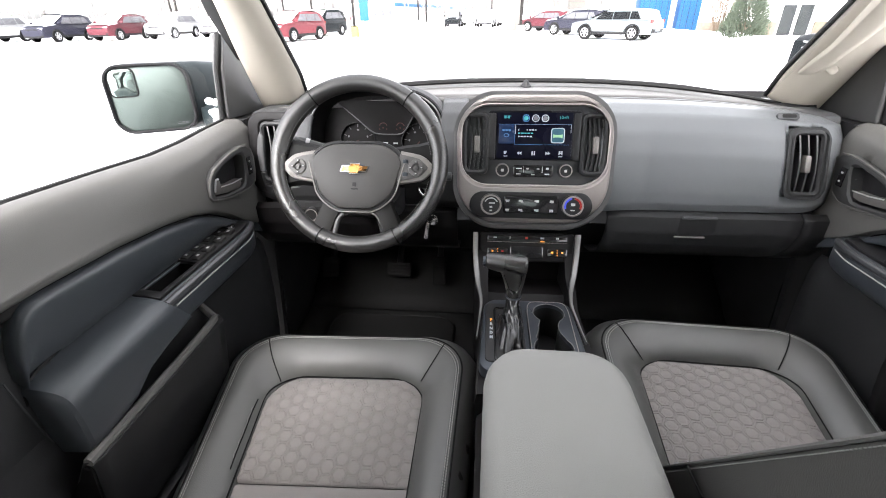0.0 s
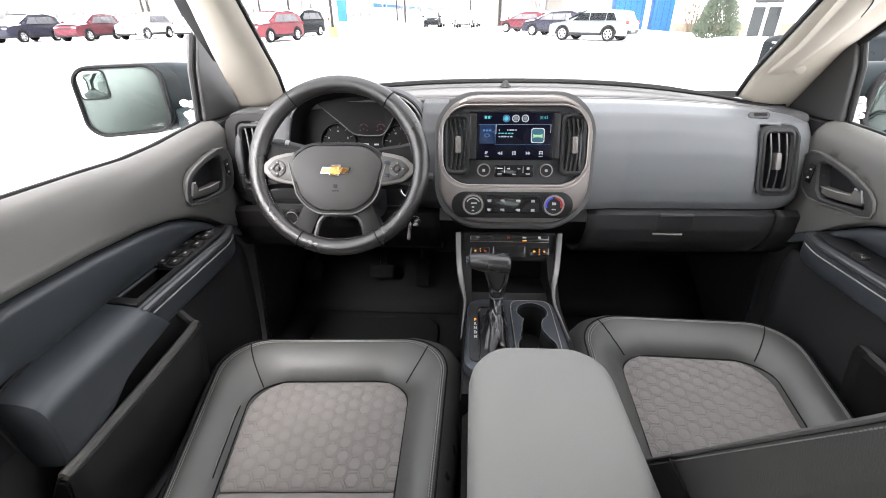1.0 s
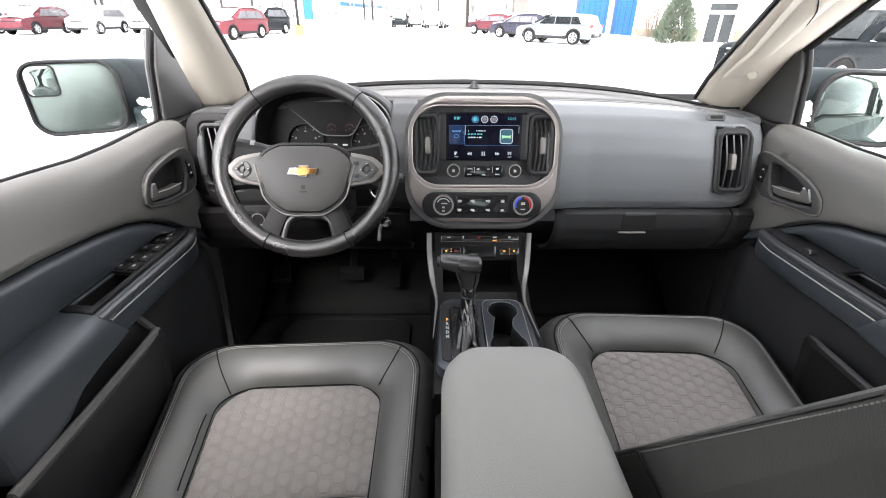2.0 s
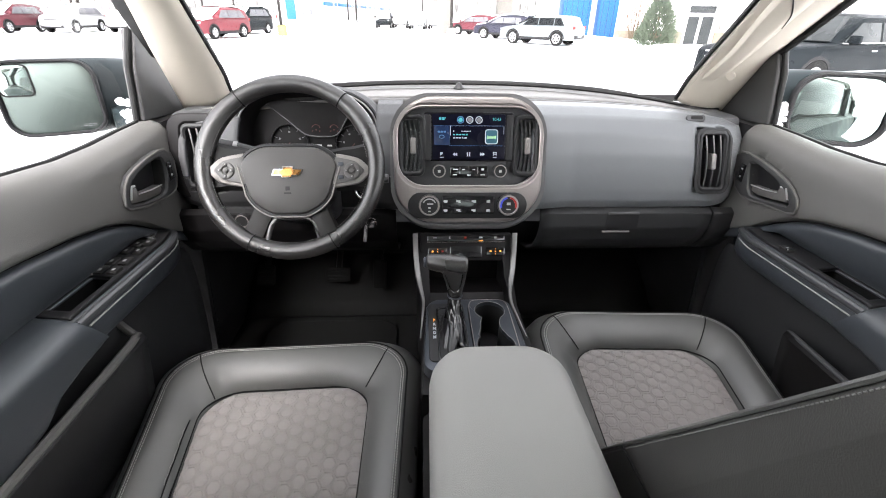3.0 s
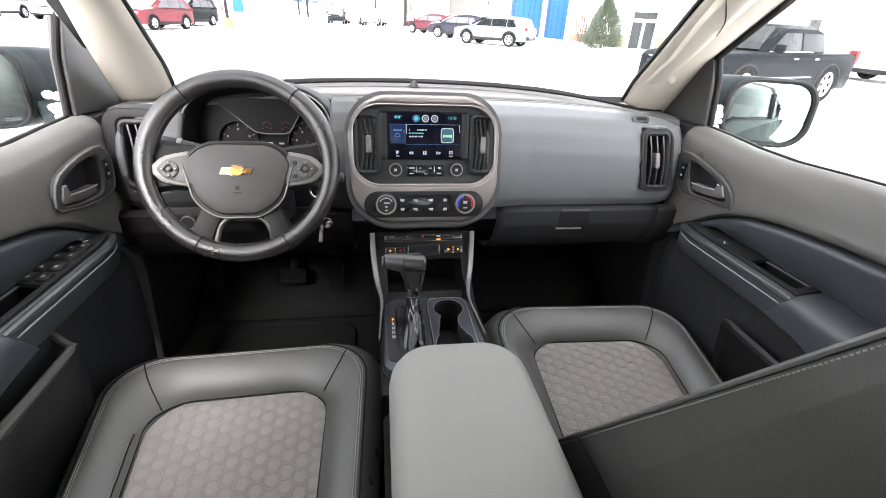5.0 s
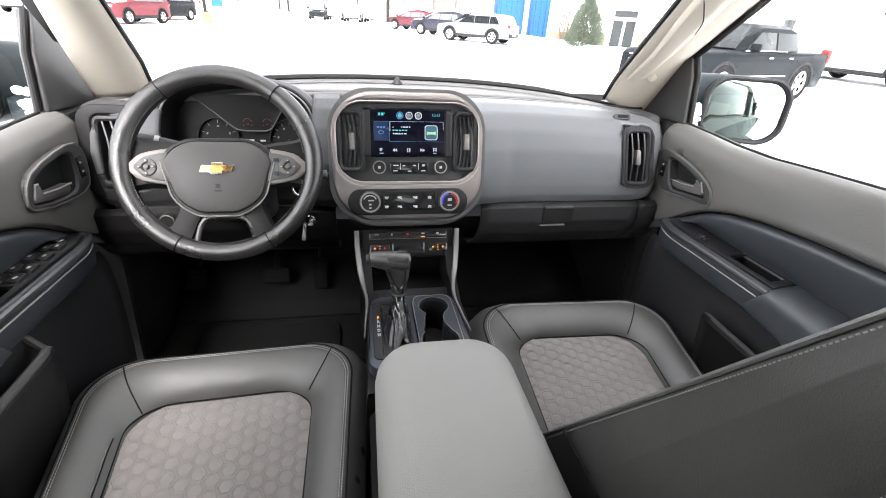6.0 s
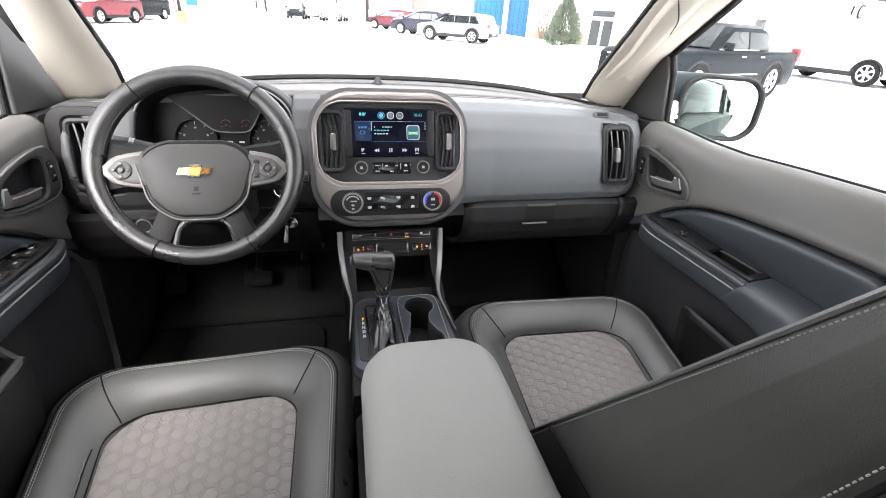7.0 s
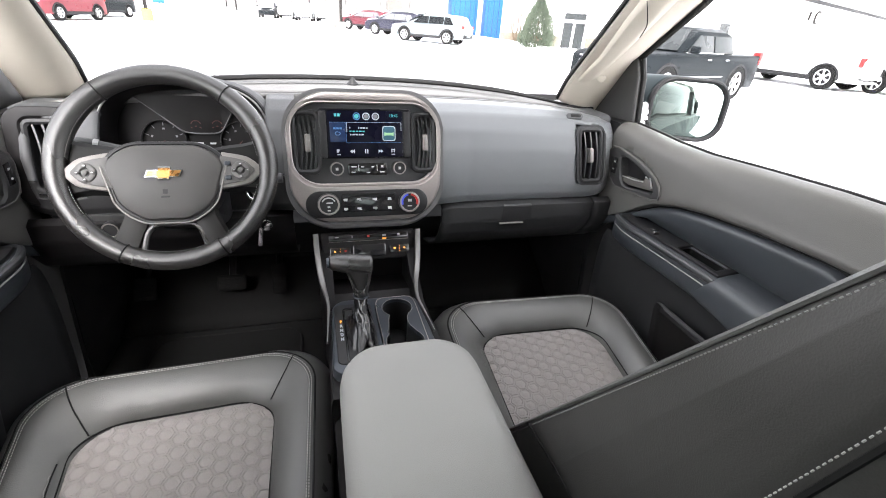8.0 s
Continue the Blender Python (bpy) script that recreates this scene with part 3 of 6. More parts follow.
for i, x in enumerate((0.011, 0.032, 0.053)):
    x -= 0.031
    part("display_icon", ring_plate(circle(0.0082, 20, x, 0.1035), circle(0.0062, 20, x, 0.1035), ST, 0.006, Z + 0.0004, 0.0003, 0.001), UI_BLUE if i == 0 else UI_WHITE, disp)
    part("display_icon", plate(circle(0.005, 16, x, 0.1035), ST, 0.006, Z, 0.0003), UI_TEAL if i == 0 else DIM_MARK, disp)
part("display_badge", ring_plate(rrect(0.030, 0.033, 0.006, 4, 0.0515, 0.0665), rrect(0.0265, 0.0295, 0.005, 4, 0.0515, 0.0665), ST, 0.006, Z + 0.0005, 0.0004, 0.001), UI_WHITE, disp)
part("display_badge_fill", plate(rrect(0.0265, 0.0295, 0.005, 4, 0.0515, 0.0665), ST, 0.006, Z, 0.0003), UI_DEEP, disp)
part("display_badge_mark", plate([(0.041, 0.0695), (0.046, 0.0680), (0.057, 0.0680), (0.062, 0.0695), (0.062, 0.0610), (0.057, 0.0625), (0.046, 0.0625), (0.041, 0.0610)], ST, 0.006, Z + 0.0008, 0.0003), UI_GREEN, disp)
bars([(-0.0355, 0.0785, 0.0016, 0.0040)] + [(-0.0165 + 0.0062 * i, 0.0785, 0.0050 if i % 3 else 0.0026, 0.0028) for i in range(4)], ST, Z, UI_WHITE, disp)
bars([(-0.0345 + 0.0072 * i, 0.0712, 0.0058 if i % 2 else 0.0042, 0.0028) for i in range(5)], ST, Z, UI_TEAL, disp)
bars([(-0.0345 + 0.0066 * i, 0.0640, 0.0052 if i % 3 else 0.0034, 0.0028) for i in range(5)], ST, Z, UI_WHITE, disp)
bars([(-0.0625 + 0.0068 * i, 0.0775, 0.0052, 0.0040) for i in (-1, 0, 1)], ST, Z + 0.001, UI_BLUE, disp)
part("display_icon", ring_plate(circle(0.0062, 16, -0.0625, 0.0665, 0.0042), circle(0.0048, 16, -0.0625, 0.0665, 0.0030), ST, 0.006, Z + 0.001, 0.0003, 0.001), UI_BLUE, disp)
bars([(-0.066, 0.1060, 0.0052, 0.0060), (-0.0590, 0.1060, 0.0052, 0.0060), (-0.0545, 0.1080, 0.0018, 0.0018)], ST, Z, UI_TEAL, disp)
writing("10:43", 0.0090, ST @ Matrix.Translation((0.0625, 0.1050, Z)), UI_TEAL, disp, "clock_digits")
bars([(-0.0645, 0.0285, 0.0040, 0.0070), (-0.0620, 0.0300, 0.0030, 0.0040), (-0.0625, 0.0205, 0.0085, 0.0018), (-0.0030, 0.0275, 0.0026, 0.0090), (0.0018, 0.0275, 0.0026, 0.0090), (0.0600, 0.0310, 0.0085, 0.0018), (0.0600, 0.0275, 0.0085, 0.0018), (0.0568, 0.0285, 0.0018, 0.0080), (0.0632, 0.0285, 0.0018, 0.0080), (0.0600, 0.0205, 0.0085, 0.0018)], ST, Z, UI_WHITE, disp, "display_icon")
for x, sx in ((-0.0345, -1), (-0.0295, -1), (0.0290, 1), (0.0340, 1)):
    part("display_icon", plate([(x - sx * 0.0025, 0.0235), (x + sx * 0.003, 0.0275), (x - sx * 0.0025, 0.0315)], ST, 0.006, Z, 0.0003), UI_WHITE, disp)
for x in (-0.0945, 0.0935):
    part("screen_pillar", plate(rrect(0.017, 0.102, 0.003, 3, x, 0.064), ST, 0, 0.009, 0.004), PANEL, stack)
for cx in (-0.131, 0.133):
    v = vent(ST @ Matrix.Translation((cx, 0.046, 0.004)), 0.040, 0.116, 4, stack)


def knob(m, r, h, parent, material=PANEL, ring=SILVER, label=""):
    """A rotary knob with a knurled skirt and a bright ring."""
    rows = [(r, 0), (r, h * 0.8), (r * 0.96, h), (r * 0.80, h), (r * 0.76, h * 0.93)]
    k = part("knob", loft([[m @ Vector((a * (1 + (0.02 if i % 2 and a == r else 0)) * math.cos(2 * math.pi * i / 36), a * (1 + (0.02 if i % 2 and a == r else 0)) * math.sin(2 * math.pi * i / 36), z)) for i in range(36)] for a, z in rows]), material, parent, label)
    part("ring", ring_plate(circle(r * 0.96, 36), circle(r * 0.80, 36), m, h * 0.7, h * 1.06, 0.0006, 0.003), ring, k)
    return k


for x in (-0.0684, 0.0738):
    k = knob(ST @ Matrix.Translation((x, -0.011, -0.006)), 0.0155, 0.016, stack, label="round audio knob")
    bars([(x, -0.011, 0.006, 0.006)], ST, 0.011, MARK, stack, "knob_mark")
bp = part("button_panel", plate(rrect(0.090, 0.027, 0.004, 3, 0.002, -0.0133), ST, -0.01, 0.0, 0.002), GLOSS, stack)
bars([(-0.030, -0.007, 0.012, 0.0026), (-0.011, -0.0075, 0.006, 0.0026), (0.013, -0.0075, 0.006, 0.0026), (0.034, -0.007, 0.006, 0.005), (-0.031, -0.0195, 0.010, 0.0026), (0.002, -0.0205, 0.008, 0.0026), (0.034, -0.0195, 0.010, 0.0026), (-0.0195, -0.0095, 0.0012, 0.014), (0.0225, -0.0095, 0.0012, 0.014)], ST, 0.0006, MARK, bp)
# climate controls in a lozenge
hv = part("climate_panel", plate(rrect(0.281, 0.062, 0.0305, 10, -0.0015, -0.090), ST, -0.01, 0.018, 0.005), PANEL, stack, "black climate control panel")
part("button_plate", plate(rrect(0.125, 0.042, 0.005, 3, -0.0005, -0.0875), ST, 0.0, 0.0205, 0.0015), GLOSS, hv)
knob(ST @ Matrix.Translation((-0.0918, -0.088, 0.018)), 0.0245, 0.014, stack, label="fan speed knob")
tk = knob(ST @ Matrix.Translation((0.0915, -0.088, 0.018)), 0.0245, 0.014, stack, label="temperature knob with a blue and red arc")
for sgn, m_ in ((1, REDLAMP), (-1, BLUEMARK)):
    arc = [(math.pi / 2 - sgn * math.pi * (0.06 + 0.55 * i / 10)) for i in range(11)]
    part("temperature_arc", loft([[ST @ Vector((0.0915 + q * math.cos(a), -0.088 + q * math.sin(a), z)) for q, z in ((0.0155, 0.0335), (0.0195, 0.0335), (0.0195, 0.030), (0.0155, 0.030))] for a in arc]), m_, tk)
bars([(0.0915, -0.084, 0.009, 0.006), (0.0915, -0.097, 0.010, 0.0025)], ST, 0.0335, MARK, tk)
bars([(-0.0918, -0.093, 0.006, 0.004), (-0.0918, -0.101, 0.006, 0.003), (-0.0898, -0.084, 0.014, 0.003)], ST, 0.0335, MARK, stack)
fan = [(math.pi * (0.15 + 0.7 * i / 10)) for i in range(11)]
part("fan_arc", loft([[ST @ Vector((-0.0918 + q * math.cos(a), -0.088 + q * math.sin(a), z)) for q, z in ((0.0140, 0.0335), (0.0165, 0.0335), (0.0165, 0.030), (0.0140, 0.030))] for a in fan]), MARK, stack)
bars([(x, y, w, 0.004) for x, w in ((-0.054, 0.009), (-0.024, 0.009), (0.012, 0.010), (0.046, 0.008)) for y in (-0.079, -0.100)] + [(x, y - 0.003, w, 0.0015) for x, w in ((-0.054, 0.006), (-0.021, 0.006), (0.014, 0.006), (0.046, 0.009)) for y in (-0.079, -0.100)], ST, 0.0208, MARK, hv)
# switch row under the stack
SW = frame_at((0.0025, 0.958, 0.918), (0, 0.03, 0.055))
sw = part("switch_panel", plate(rrect(0.222, 0.070, 0.010, 5, -0.002, 0.002, 0.06), SW, -0.06, 0.0, 0.004), CLUSTER_BLACK, dash, "row of lit switches under the climate panel")
part("switch_strip", plate(rrect(0.190, 0.014, 0.002, 3, -0.002, 0.022), SW, 0, 0.006, 0.002), GLOSS, sw)
bars([(-0.002, 0.0135, 0.190, 0.0009)], SW, 0.003, SILVER, sw)
for x in (-0.0715, 0.070):
    part("heater_switch", plate(rrect(0.048, 0.020, 0.003, 3, x, -0.010), SW, 0, 0.005, 0.002), GLOSS, sw)
    bars([(x, -0.016, 0.0022, 0.0022), (x, -0.010, 0.0022, 0.0022), (x, -0.004, 0.0022, 0.0022)], SW, 0.0055, AMBER, sw, "lamp")
    bars([(x + (0.012 if x < 0 else -0.012), -0.009, 0.005, 0.004), ], SW, 0.0055, REDLAMP if x < 0 else AMBER, sw, "lamp")
    bars([(x - (0.012 if x < 0 else -0.012), -0.009, 0.004, 0.004)], SW, 0.0055, AMBER, sw, "lamp")
part("socket_cover", plate(rrect(0.080, 0.030, 0.004, 3, -0.002, -0.010), SW, 0, 0.004, 0.003), GLOSS, sw)
bars([(-0.078, 0.024, 0.009, 0.002), (-0.042, 0.024, 0.003, 0.006), (0.034, 0.024, 0.009, 0.004), (0.070, 0.024, 0.006, 0.005)], SW, 0.0066, MARK, sw)
bars([(-0.004, 0.024, 0.006, 0.005)], SW, 0.0066, REDLAMP, sw, "lamp")
bars([(0.034, 0.0165, 0.010, 0.003)], SW, 0.0066, AMBER, sw, "lamp")

# ---- instrument cluster ----
CL = frame_at((-0.372, 1.085, 1.176), (0, 0.05, 0.2))
arch = []
for i in range(41):
    a = math.pi * i / 40
    x = 0.160 * math.cos(a)
    arch.append((abs(math.cos(a)) ** 0.75 * math.copysign(0.160, math.cos(a)), -0.052 + 0.132 * math.sin(a) ** 0.62))
arch += [(-0.160 + 0.32 * i / 8, -0.056) for i in range(1, 8)]


def grown(pts, f, dy=0.0):
    return [(x * f, (y + 0.056) * f - 0.056 + dy) for x, y in pts]


rows = [(grown(arch, 1.15), -0.14), (grown(arch, 1.16), -0.03), (grown(arch, 1.14), 0.012), (grown(arch, 1.09), 0.024), (grown(arch, 1.04), 0.021)]
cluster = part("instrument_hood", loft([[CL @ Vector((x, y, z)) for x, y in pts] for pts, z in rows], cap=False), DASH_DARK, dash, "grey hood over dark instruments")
rows = [(grown(arch, 1.04), 0.0205), (grown(arch, 1.01), 0.012), (grown(arch, 0.985), -0.02), (grown(arch, 0.97), -0.05)]
part("housing", loft([[CL @ Vector((x, y, z)) for x, y in pts] for pts, z in rows], cap="end"), CLUSTER_BLACK, cluster)
part("hood_lip", tube([CL @ Vector((x, y, 0.0232)) for x, y in grown(arch, 1.035)[:41]], 0.0024, 6), RAIL, cluster, "pale bright lip of the hood")
part("hood_seam", tube([CL @ Vector((x, y, 0.0225)) for x, y in grown(arch, 1.06)[:41]], 0.0016, 6), SEAL, cluster)


def dial(cx, cy, r, ticks, z, needle=None):
    d_ = part("dial", ring_plate(circle(r, 40, cx, cy), circle(r * 0.96, 40, cx, cy), CL, z - 0.01, z + 0.006, 0.001, 0.003), PANEL, cluster)
    cells = bmesh.new()
    for i in range(ticks):
        a = radians(225 - 270 * i / (ticks - 1))
        mm = CL @ Matrix.Translation((cx + 0.80 * r * math.cos(a), cy + 0.80 * r * math.sin(a), z)) @ Matrix.Rotation(a, 4, "Z")
        box((0, 0, 0), (0.16 * r, 0.0012, 0.0006), 0, mm, cells)
        box((-0.22 * r, 0, 0), (0.08 * r, 0.005, 0.0006), 0, mm, cells) if i % 2 == 0 else None
    part("scale", cells, DIM_MARK, d_, smooth=False)
    if needle is not None:
        a = radians(needle)
        mm = CL @ Matrix.Translation((cx, cy, z + 0.003)) @ Matrix.Rotation(a, 4, "Z")
        part("needle", box((0.35 * r, 0, 0), (0.75 * r, 0.0016, 0.001), 0, mm), DIM_RED, d_)
    return d_


dial(-0.062, -0.034, 0.046, 9, -0.044, 225)
dial(0.098, -0.036, 0.046, 11, -0.044, 225)
edge_ = catmull([(-0.118, 0.064, 0), (-0.100, 0.051, 0), (-0.060, 0.019, 0), (-0.034, -0.003, 0), (-0.018, -0.014, 0), (0.002, -0.0175, 0), (0.030, -0.018, 0), (0.050, -0.0165, 0), (0.064, -0.006, 0), (0.080, 0.022, 0), (0.094, 0.050, 0)], 5)
face_ = [(p.x, p.y) for p in edge_] + [(0.060, 0.062), (0.0, 0.068), (-0.070, 0.067)]
pod = part("centre_pod", plate(face_, CL, -0.05, -0.036, 0.001), CLUSTER_BLACK, cluster, "dark driver display with a pale lower edge")
part("pod_edge", tube([CL @ Vector((p.x, p.y, -0.034)) for p in edge_], [0.0006 + 0.0010 * min(1.0, min(i, len(edge_) - 1 - i) / 14) for i in range(len(edge_))], 6), VANE, pod)
for x in (0.006, 0.050):
    arc = [math.pi * (0.1 + 0.8 * i / 8) for i in range(9)]
    part("small_gauge", loft([[CL @ Vector((x + q * math.cos(a), 0.000 + q * math.sin(a), z)) for q, z in ((0.0095, -0.0345), (0.0110, -0.0345), (0.0110, -0.037), (0.0095, -0.037))] for a in arc]), DIM_RED, pod)
    bars([(x, -0.002, 0.004, 0.0025), (x - 0.009, -0.005, 0.003, 0.0025), (x + 0.009, -0.005, 0.003, 0.0025)], CL, -0.0352, DIM_RED, pod)
bars([(0.005, -0.040, 0.022, 0.005), (0.036, -0.040, 0.012, 0.004)], CL, -0.043, MARK, cluster)
# switch knobs left of the column
kp = part("lamp_switch_panel", plate(rrect(0.085, 0.055, 0.008), frame_at((-0.548, 1.010, 0.978), (0, 0.02, 1)), -0.01, 0.004, 0.003), PANEL, dash)
knob(frame_at((-0.538, 1.006, 0.975), (0, 0.02, 1)), 0.017, 0.014, kp, label="round headlamp switch")


# ---- steering wheel ----
WH = frame_at((-0.3665, 0.865, 1.142), (0, 0.17, 0.328))
wheel = thing("steering_wheel", "black leather steering wheel with satin silver spoke trim", "steering wheel")
rim = []
for i in range(72):
    a = 2 * math.pi * i / 72
    grip = 1 + 0.10 * (math.exp(-((math.degrees(a) - 30) / 22) ** 2) + math.exp(-((math.degrees(a) - 150) / 22) ** 2))
    rim.append([WH @ Vector(((0.1690 + 0.0170 * grip * math.cos(b)) * math.cos(a) * 1.003, (0.1668 + 0.0170 * grip * math.cos(b)) * math.sin(a) + 0.0072, 0.0190 * math.sin(b))) for b in [2 * math.pi * k / 14 for k in range(14)]])
rim_ob = part("rim", loft(rim, loop=True), WHEEL_HIDE, wheel, "worn black leather rim")
for a0, a1 in ((8, 52), (128, 172), (192, 232), (308, 348), (252, 288)):
    path = [WH @ Vector(((0.1690 - 0.0168) * math.cos(radians(a)), (0.1668 - 0.0168) * math.sin(radians(a)) + 0.0072, 0.008)) for a in np.linspace(a0, a1, 24)]
    part("stitching", stitches(path, 0.0048, 0.005, 0.0006), DARK_THREAD, rim_ob)
for a in (52.5, 126, 243.5, 299.5):
    ring = [WH @ Vector(((0.1690 + 0.0178 * 1.03 * math.cos(b)) * math.cos(radians(a)), (0.1668 + 0.0178 * 1.03 * math.cos(b)) * math.sin(radians(a)) + 0.0072, 0.0199 * math.sin(b))) for b in [2 * math.pi * k / 20 for k in range(20)]]
    part("rim_seam", tube(ring, 0.0012, 5, True), SEAL, rim_ob)


def hub_loop(g=0.0, n=10):
    """The shield outline of the hub, grown by g metres; full at its shoulders and drawn in below."""
    out = []
    for x, y in rrect(2.0, 2.0, 0.55, n):
        w = lerp(y, [-1, -0.75, -0.2, 0.35, 1], [0.058, 0.069, 0.0855, 0.0945, 0.0915]) + g
        out.append((-0.001 + x * w, lerp(y, [-1, 1], [-0.082 - g, 0.040 + g]) + 0.0085 * (1 - x * x) * (1 if y > 0 else -0.7)))
    return out


cover = part("airbag_cover", plate(hub_loop(), WH, -0.035, 0.016, 0.010, dome=0.006), COVER_BLACK, wheel, "dark grey airbag cover")
hub = ring_plate(hub_loop(0.006), hub_loop(-0.002), WH, -0.03, 0.008, 0.003, 0.01)
part("hub_trim", hub, PANEL, wheel)
trim = tube([WH @ Vector((x, y, 0.0095)) for x, y in (lambda q: q[21:44] + q[:1])(hub_loop(0.0055))], 0.0016, 8)
part("lower_trim", trim, SPOKE, wheel, "thin silver trim round the hub")
bow = [(-0.034, -0.0085), (-0.012, -0.0085), (-0.012, -0.014), (0.011, -0.014), (0.011, -0.0085), (0.030, -0.0085), (0.036, 0.0065), (0.014, 0.0065), (0.014, 0.0125), (-0.009, 0.0125), (-0.009, 0.0065), (-0.029, 0.0065)]
part("emblem", plate(bow, WH @ Matrix.Translation((-0.001, -0.006, 0)) @ Matrix.Diagonal((0.86, 0.86, 1, 1)), 0.016, 0.0255, 0.001), CHROME, cover, "gold badge with a chrome edge")
part("emblem_face", plate(scaled(bow, 0.0030), WH @ Matrix.Translation((-0.001, -0.006, 0)) @ Matrix.Diagonal((0.86, 0.86, 1, 1)), 0.020, 0.0263, 0.0006), GOLD, cover)
bars([(0.0, -0.038, 0.008, 0.008), (0.0, -0.047, 0.014, 0.003)], WH, 0.0222, PANEL, cover)
for sg in (-1, 1):
    wing = [(sg * x, y) for x, y in ((0.090, 0.034), (0.116, 0.0295), (0.132, 0.0255), (0.141, 0.0205), (0.157, 0.0055), (0.1625, 0.0), (0.157, -0.0055), (0.142, -0.0205), (0.133, -0.0255), (0.112, -0.0295), (0.084, -0.034), (0.082, 0.0))]
    sp = part("side_spoke", plate(wing, WH, -0.016, 0.006, 0.003), SPOKE, wheel, "satin silver side spoke")
    part("button_pad", plate([(sg * x, y) for x, y in ((0.088, 0.027), (0.112, 0.0225), (0.127, 0.0185), (0.134, 0.0140), (0.1450, 0.0025), (0.1450, -0.0025), (0.134, -0.0145), (0.127, -0.0190), (0.110, -0.0235), (0.084, -0.028))], WH, 0.0, 0.009, 0.002), BUTTON_GREY, sp)
    part("button_ring", ring_plate(circle(0.0165, 24, sg * 0.1225, -0.001), circle(0.0070, 24, sg * 0.1225, -0.001), WH, 0.004, 0.0125, 0.0018, 0.004), BUTTON_GREY, sp)
    for bx, by in ((0, 0), (0.0115, 0), (-0.0115, 0), (0, 0.0115), (0, -0.0115)):
        part("button", plate(circle(0.0046 if bx == by else 0.0036, 12, sg * 0.1225 + bx, -0.001 + by), WH, 0.006, 0.0142, 0.0008), BUTTON_GREY, sp)
        if bx != by:
            part("button_mark", plate(rrect(0.0030, 0.0016, 0.0004, 2, sg * 0.1225 + bx, -0.001 + by), WH, 0.010, 0.0146, 0.0002), MARK, sp)
    if sg > 0:
        for by in (0.012, -0.014):
            part("button", plate(rrect(0.011, 0.008, 0.002, 3, 0.100, by), WH, 0.006, 0.0115, 0.001), GUNMETAL, sp)
    # leather back of the spoke running to the rim, and the split lower spoke
    arm = [[WH @ Vector((sg * x, y, z)) for y, z in ((ht, -0.014), (ht - 0.008, -0.004), (0, -0.002), (-hb + 0.008, -0.004), (-hb, -0.014), (0, -0.030))] for x, ht, hb in ((0.07, 0.044, 0.038), (0.10, 0.050, 0.038), (0.125, 0.053, 0.037), (0.145, 0.058, 0.040), (0.168, 0.080, 0.058))]
    part("spoke_back", loft(arm), SEAL, wheel, "black leather web between spoke and rim")
    low = []
    for x, y, w, z in ((0.050, -0.072, 0.023, -0.002), (0.060, -0.097, 0.022, 0.001), (0.071, -0.122, 0.023, 0.001), (0.082, -0.146, 0.030, -0.001)):
        low.append([WH @ Vector((sg * (x + w * cx * 0.9), y + w * 0.55 * cx, z + cz)) for cx, cz in ((-1, -0.012), (-0.8, 0.002), (0, 0.005), (0.8, 0.002), (1, -0.012), (0, -0.028))])
    part("lower_spoke", loft(low), SPOKE_BLACK, wheel, "dark grey lower spoke")
inner = [WH @ Vector((x, y, 0.000)) for x, y in rrect(0.096, 0.062, 0.022, 6, 0.0050, -0.124, -0.30)]
part("lower_opening_edge", tube(inner, 0.005, 8, True), WHEEL_HIDE, wheel)
part("bottom_fill", ring_plate(rrect(0.158, 0.076, 0.03, 6, 0.002, -0.127, -0.26), rrect(0.096, 0.062, 0.022, 6, 0.0050, -0.124, -0.30), WH, -0.014, -0.002, 0.003, 0.012), SPOKE_BLACK, wheel)

column = thing("steering_column", "black steering column shroud with stalks", "steering column")
rings = [[WH @ Vector((x, y - 0.02, z)) for x, y in rrect(w, h, 0.03)] for w, h, z in ((0.10, 0.10, -0.035), (0.13, 0.14, -0.06), (0.14, 0.15, -0.14), (0.13, 0.13, -0.22))]
part("shroud", loft(rings), PANEL, column)
part("stalk", tube([WH @ Vector(p) for p in ((-0.05, 0.045, -0.07), (-0.10, 0.056, -0.066), (-0.140, 0.063, -0.058), (-0.165, 0.067, -0.052))], [0.008, 0.008, 0.010, 0.009], 10), SOFT_BLACK, column, "indicator stalk")
part("stalk_ring", tube([WH @ Vector(p) for p in ((-0.128, 0.0610, -0.061), (-0.136, 0.0622, -0.059))], 0.0108, 10), MARK, column)
part("shift_button_stalk", tube([WH @ Vector(p) for p in ((0.08, 0.0, -0.10), (0.16, 0.0, -0.10), (0.186, 0.0, -0.10))], 0.010, 10), SOFT_BLACK, column)
ign = part("ignition_lock", plate(circle(0.019, 20), frame_at((-0.243, 0.985, 1.055), (0, 0.3, 1)), -0.05, 0.006, 0.004), GLOSS, column, "ignition lock barrel")
part("lock_ring", ring_plate(circle(0.019, 20), circle(0.014, 20), frame_at((-0.243, 0.985, 1.055), (0, 0.3, 1)), 0, 0.008, 0.001, 0.004), CHROME, ign)
key = thing("key_ring", "small metal keys hanging from the ignition", "keys")
part("key_blade", plate(rrect(0.010, 0.045, 0.003, 3, 0, -0.02), frame_at((-0.238, 0.965, 0.975), (0.15, 0, 1)), 0, 0.003, 0.001), CHROME, key)
part("split_ring", tube([(-0.226 + 0.012 * math.cos(a), 0.960, 0.985 + 0.012 * math.sin(a)) for a in [math.pi * i / 8 for i in range(16)]], 0.0016, 6, True), CHROME, key)
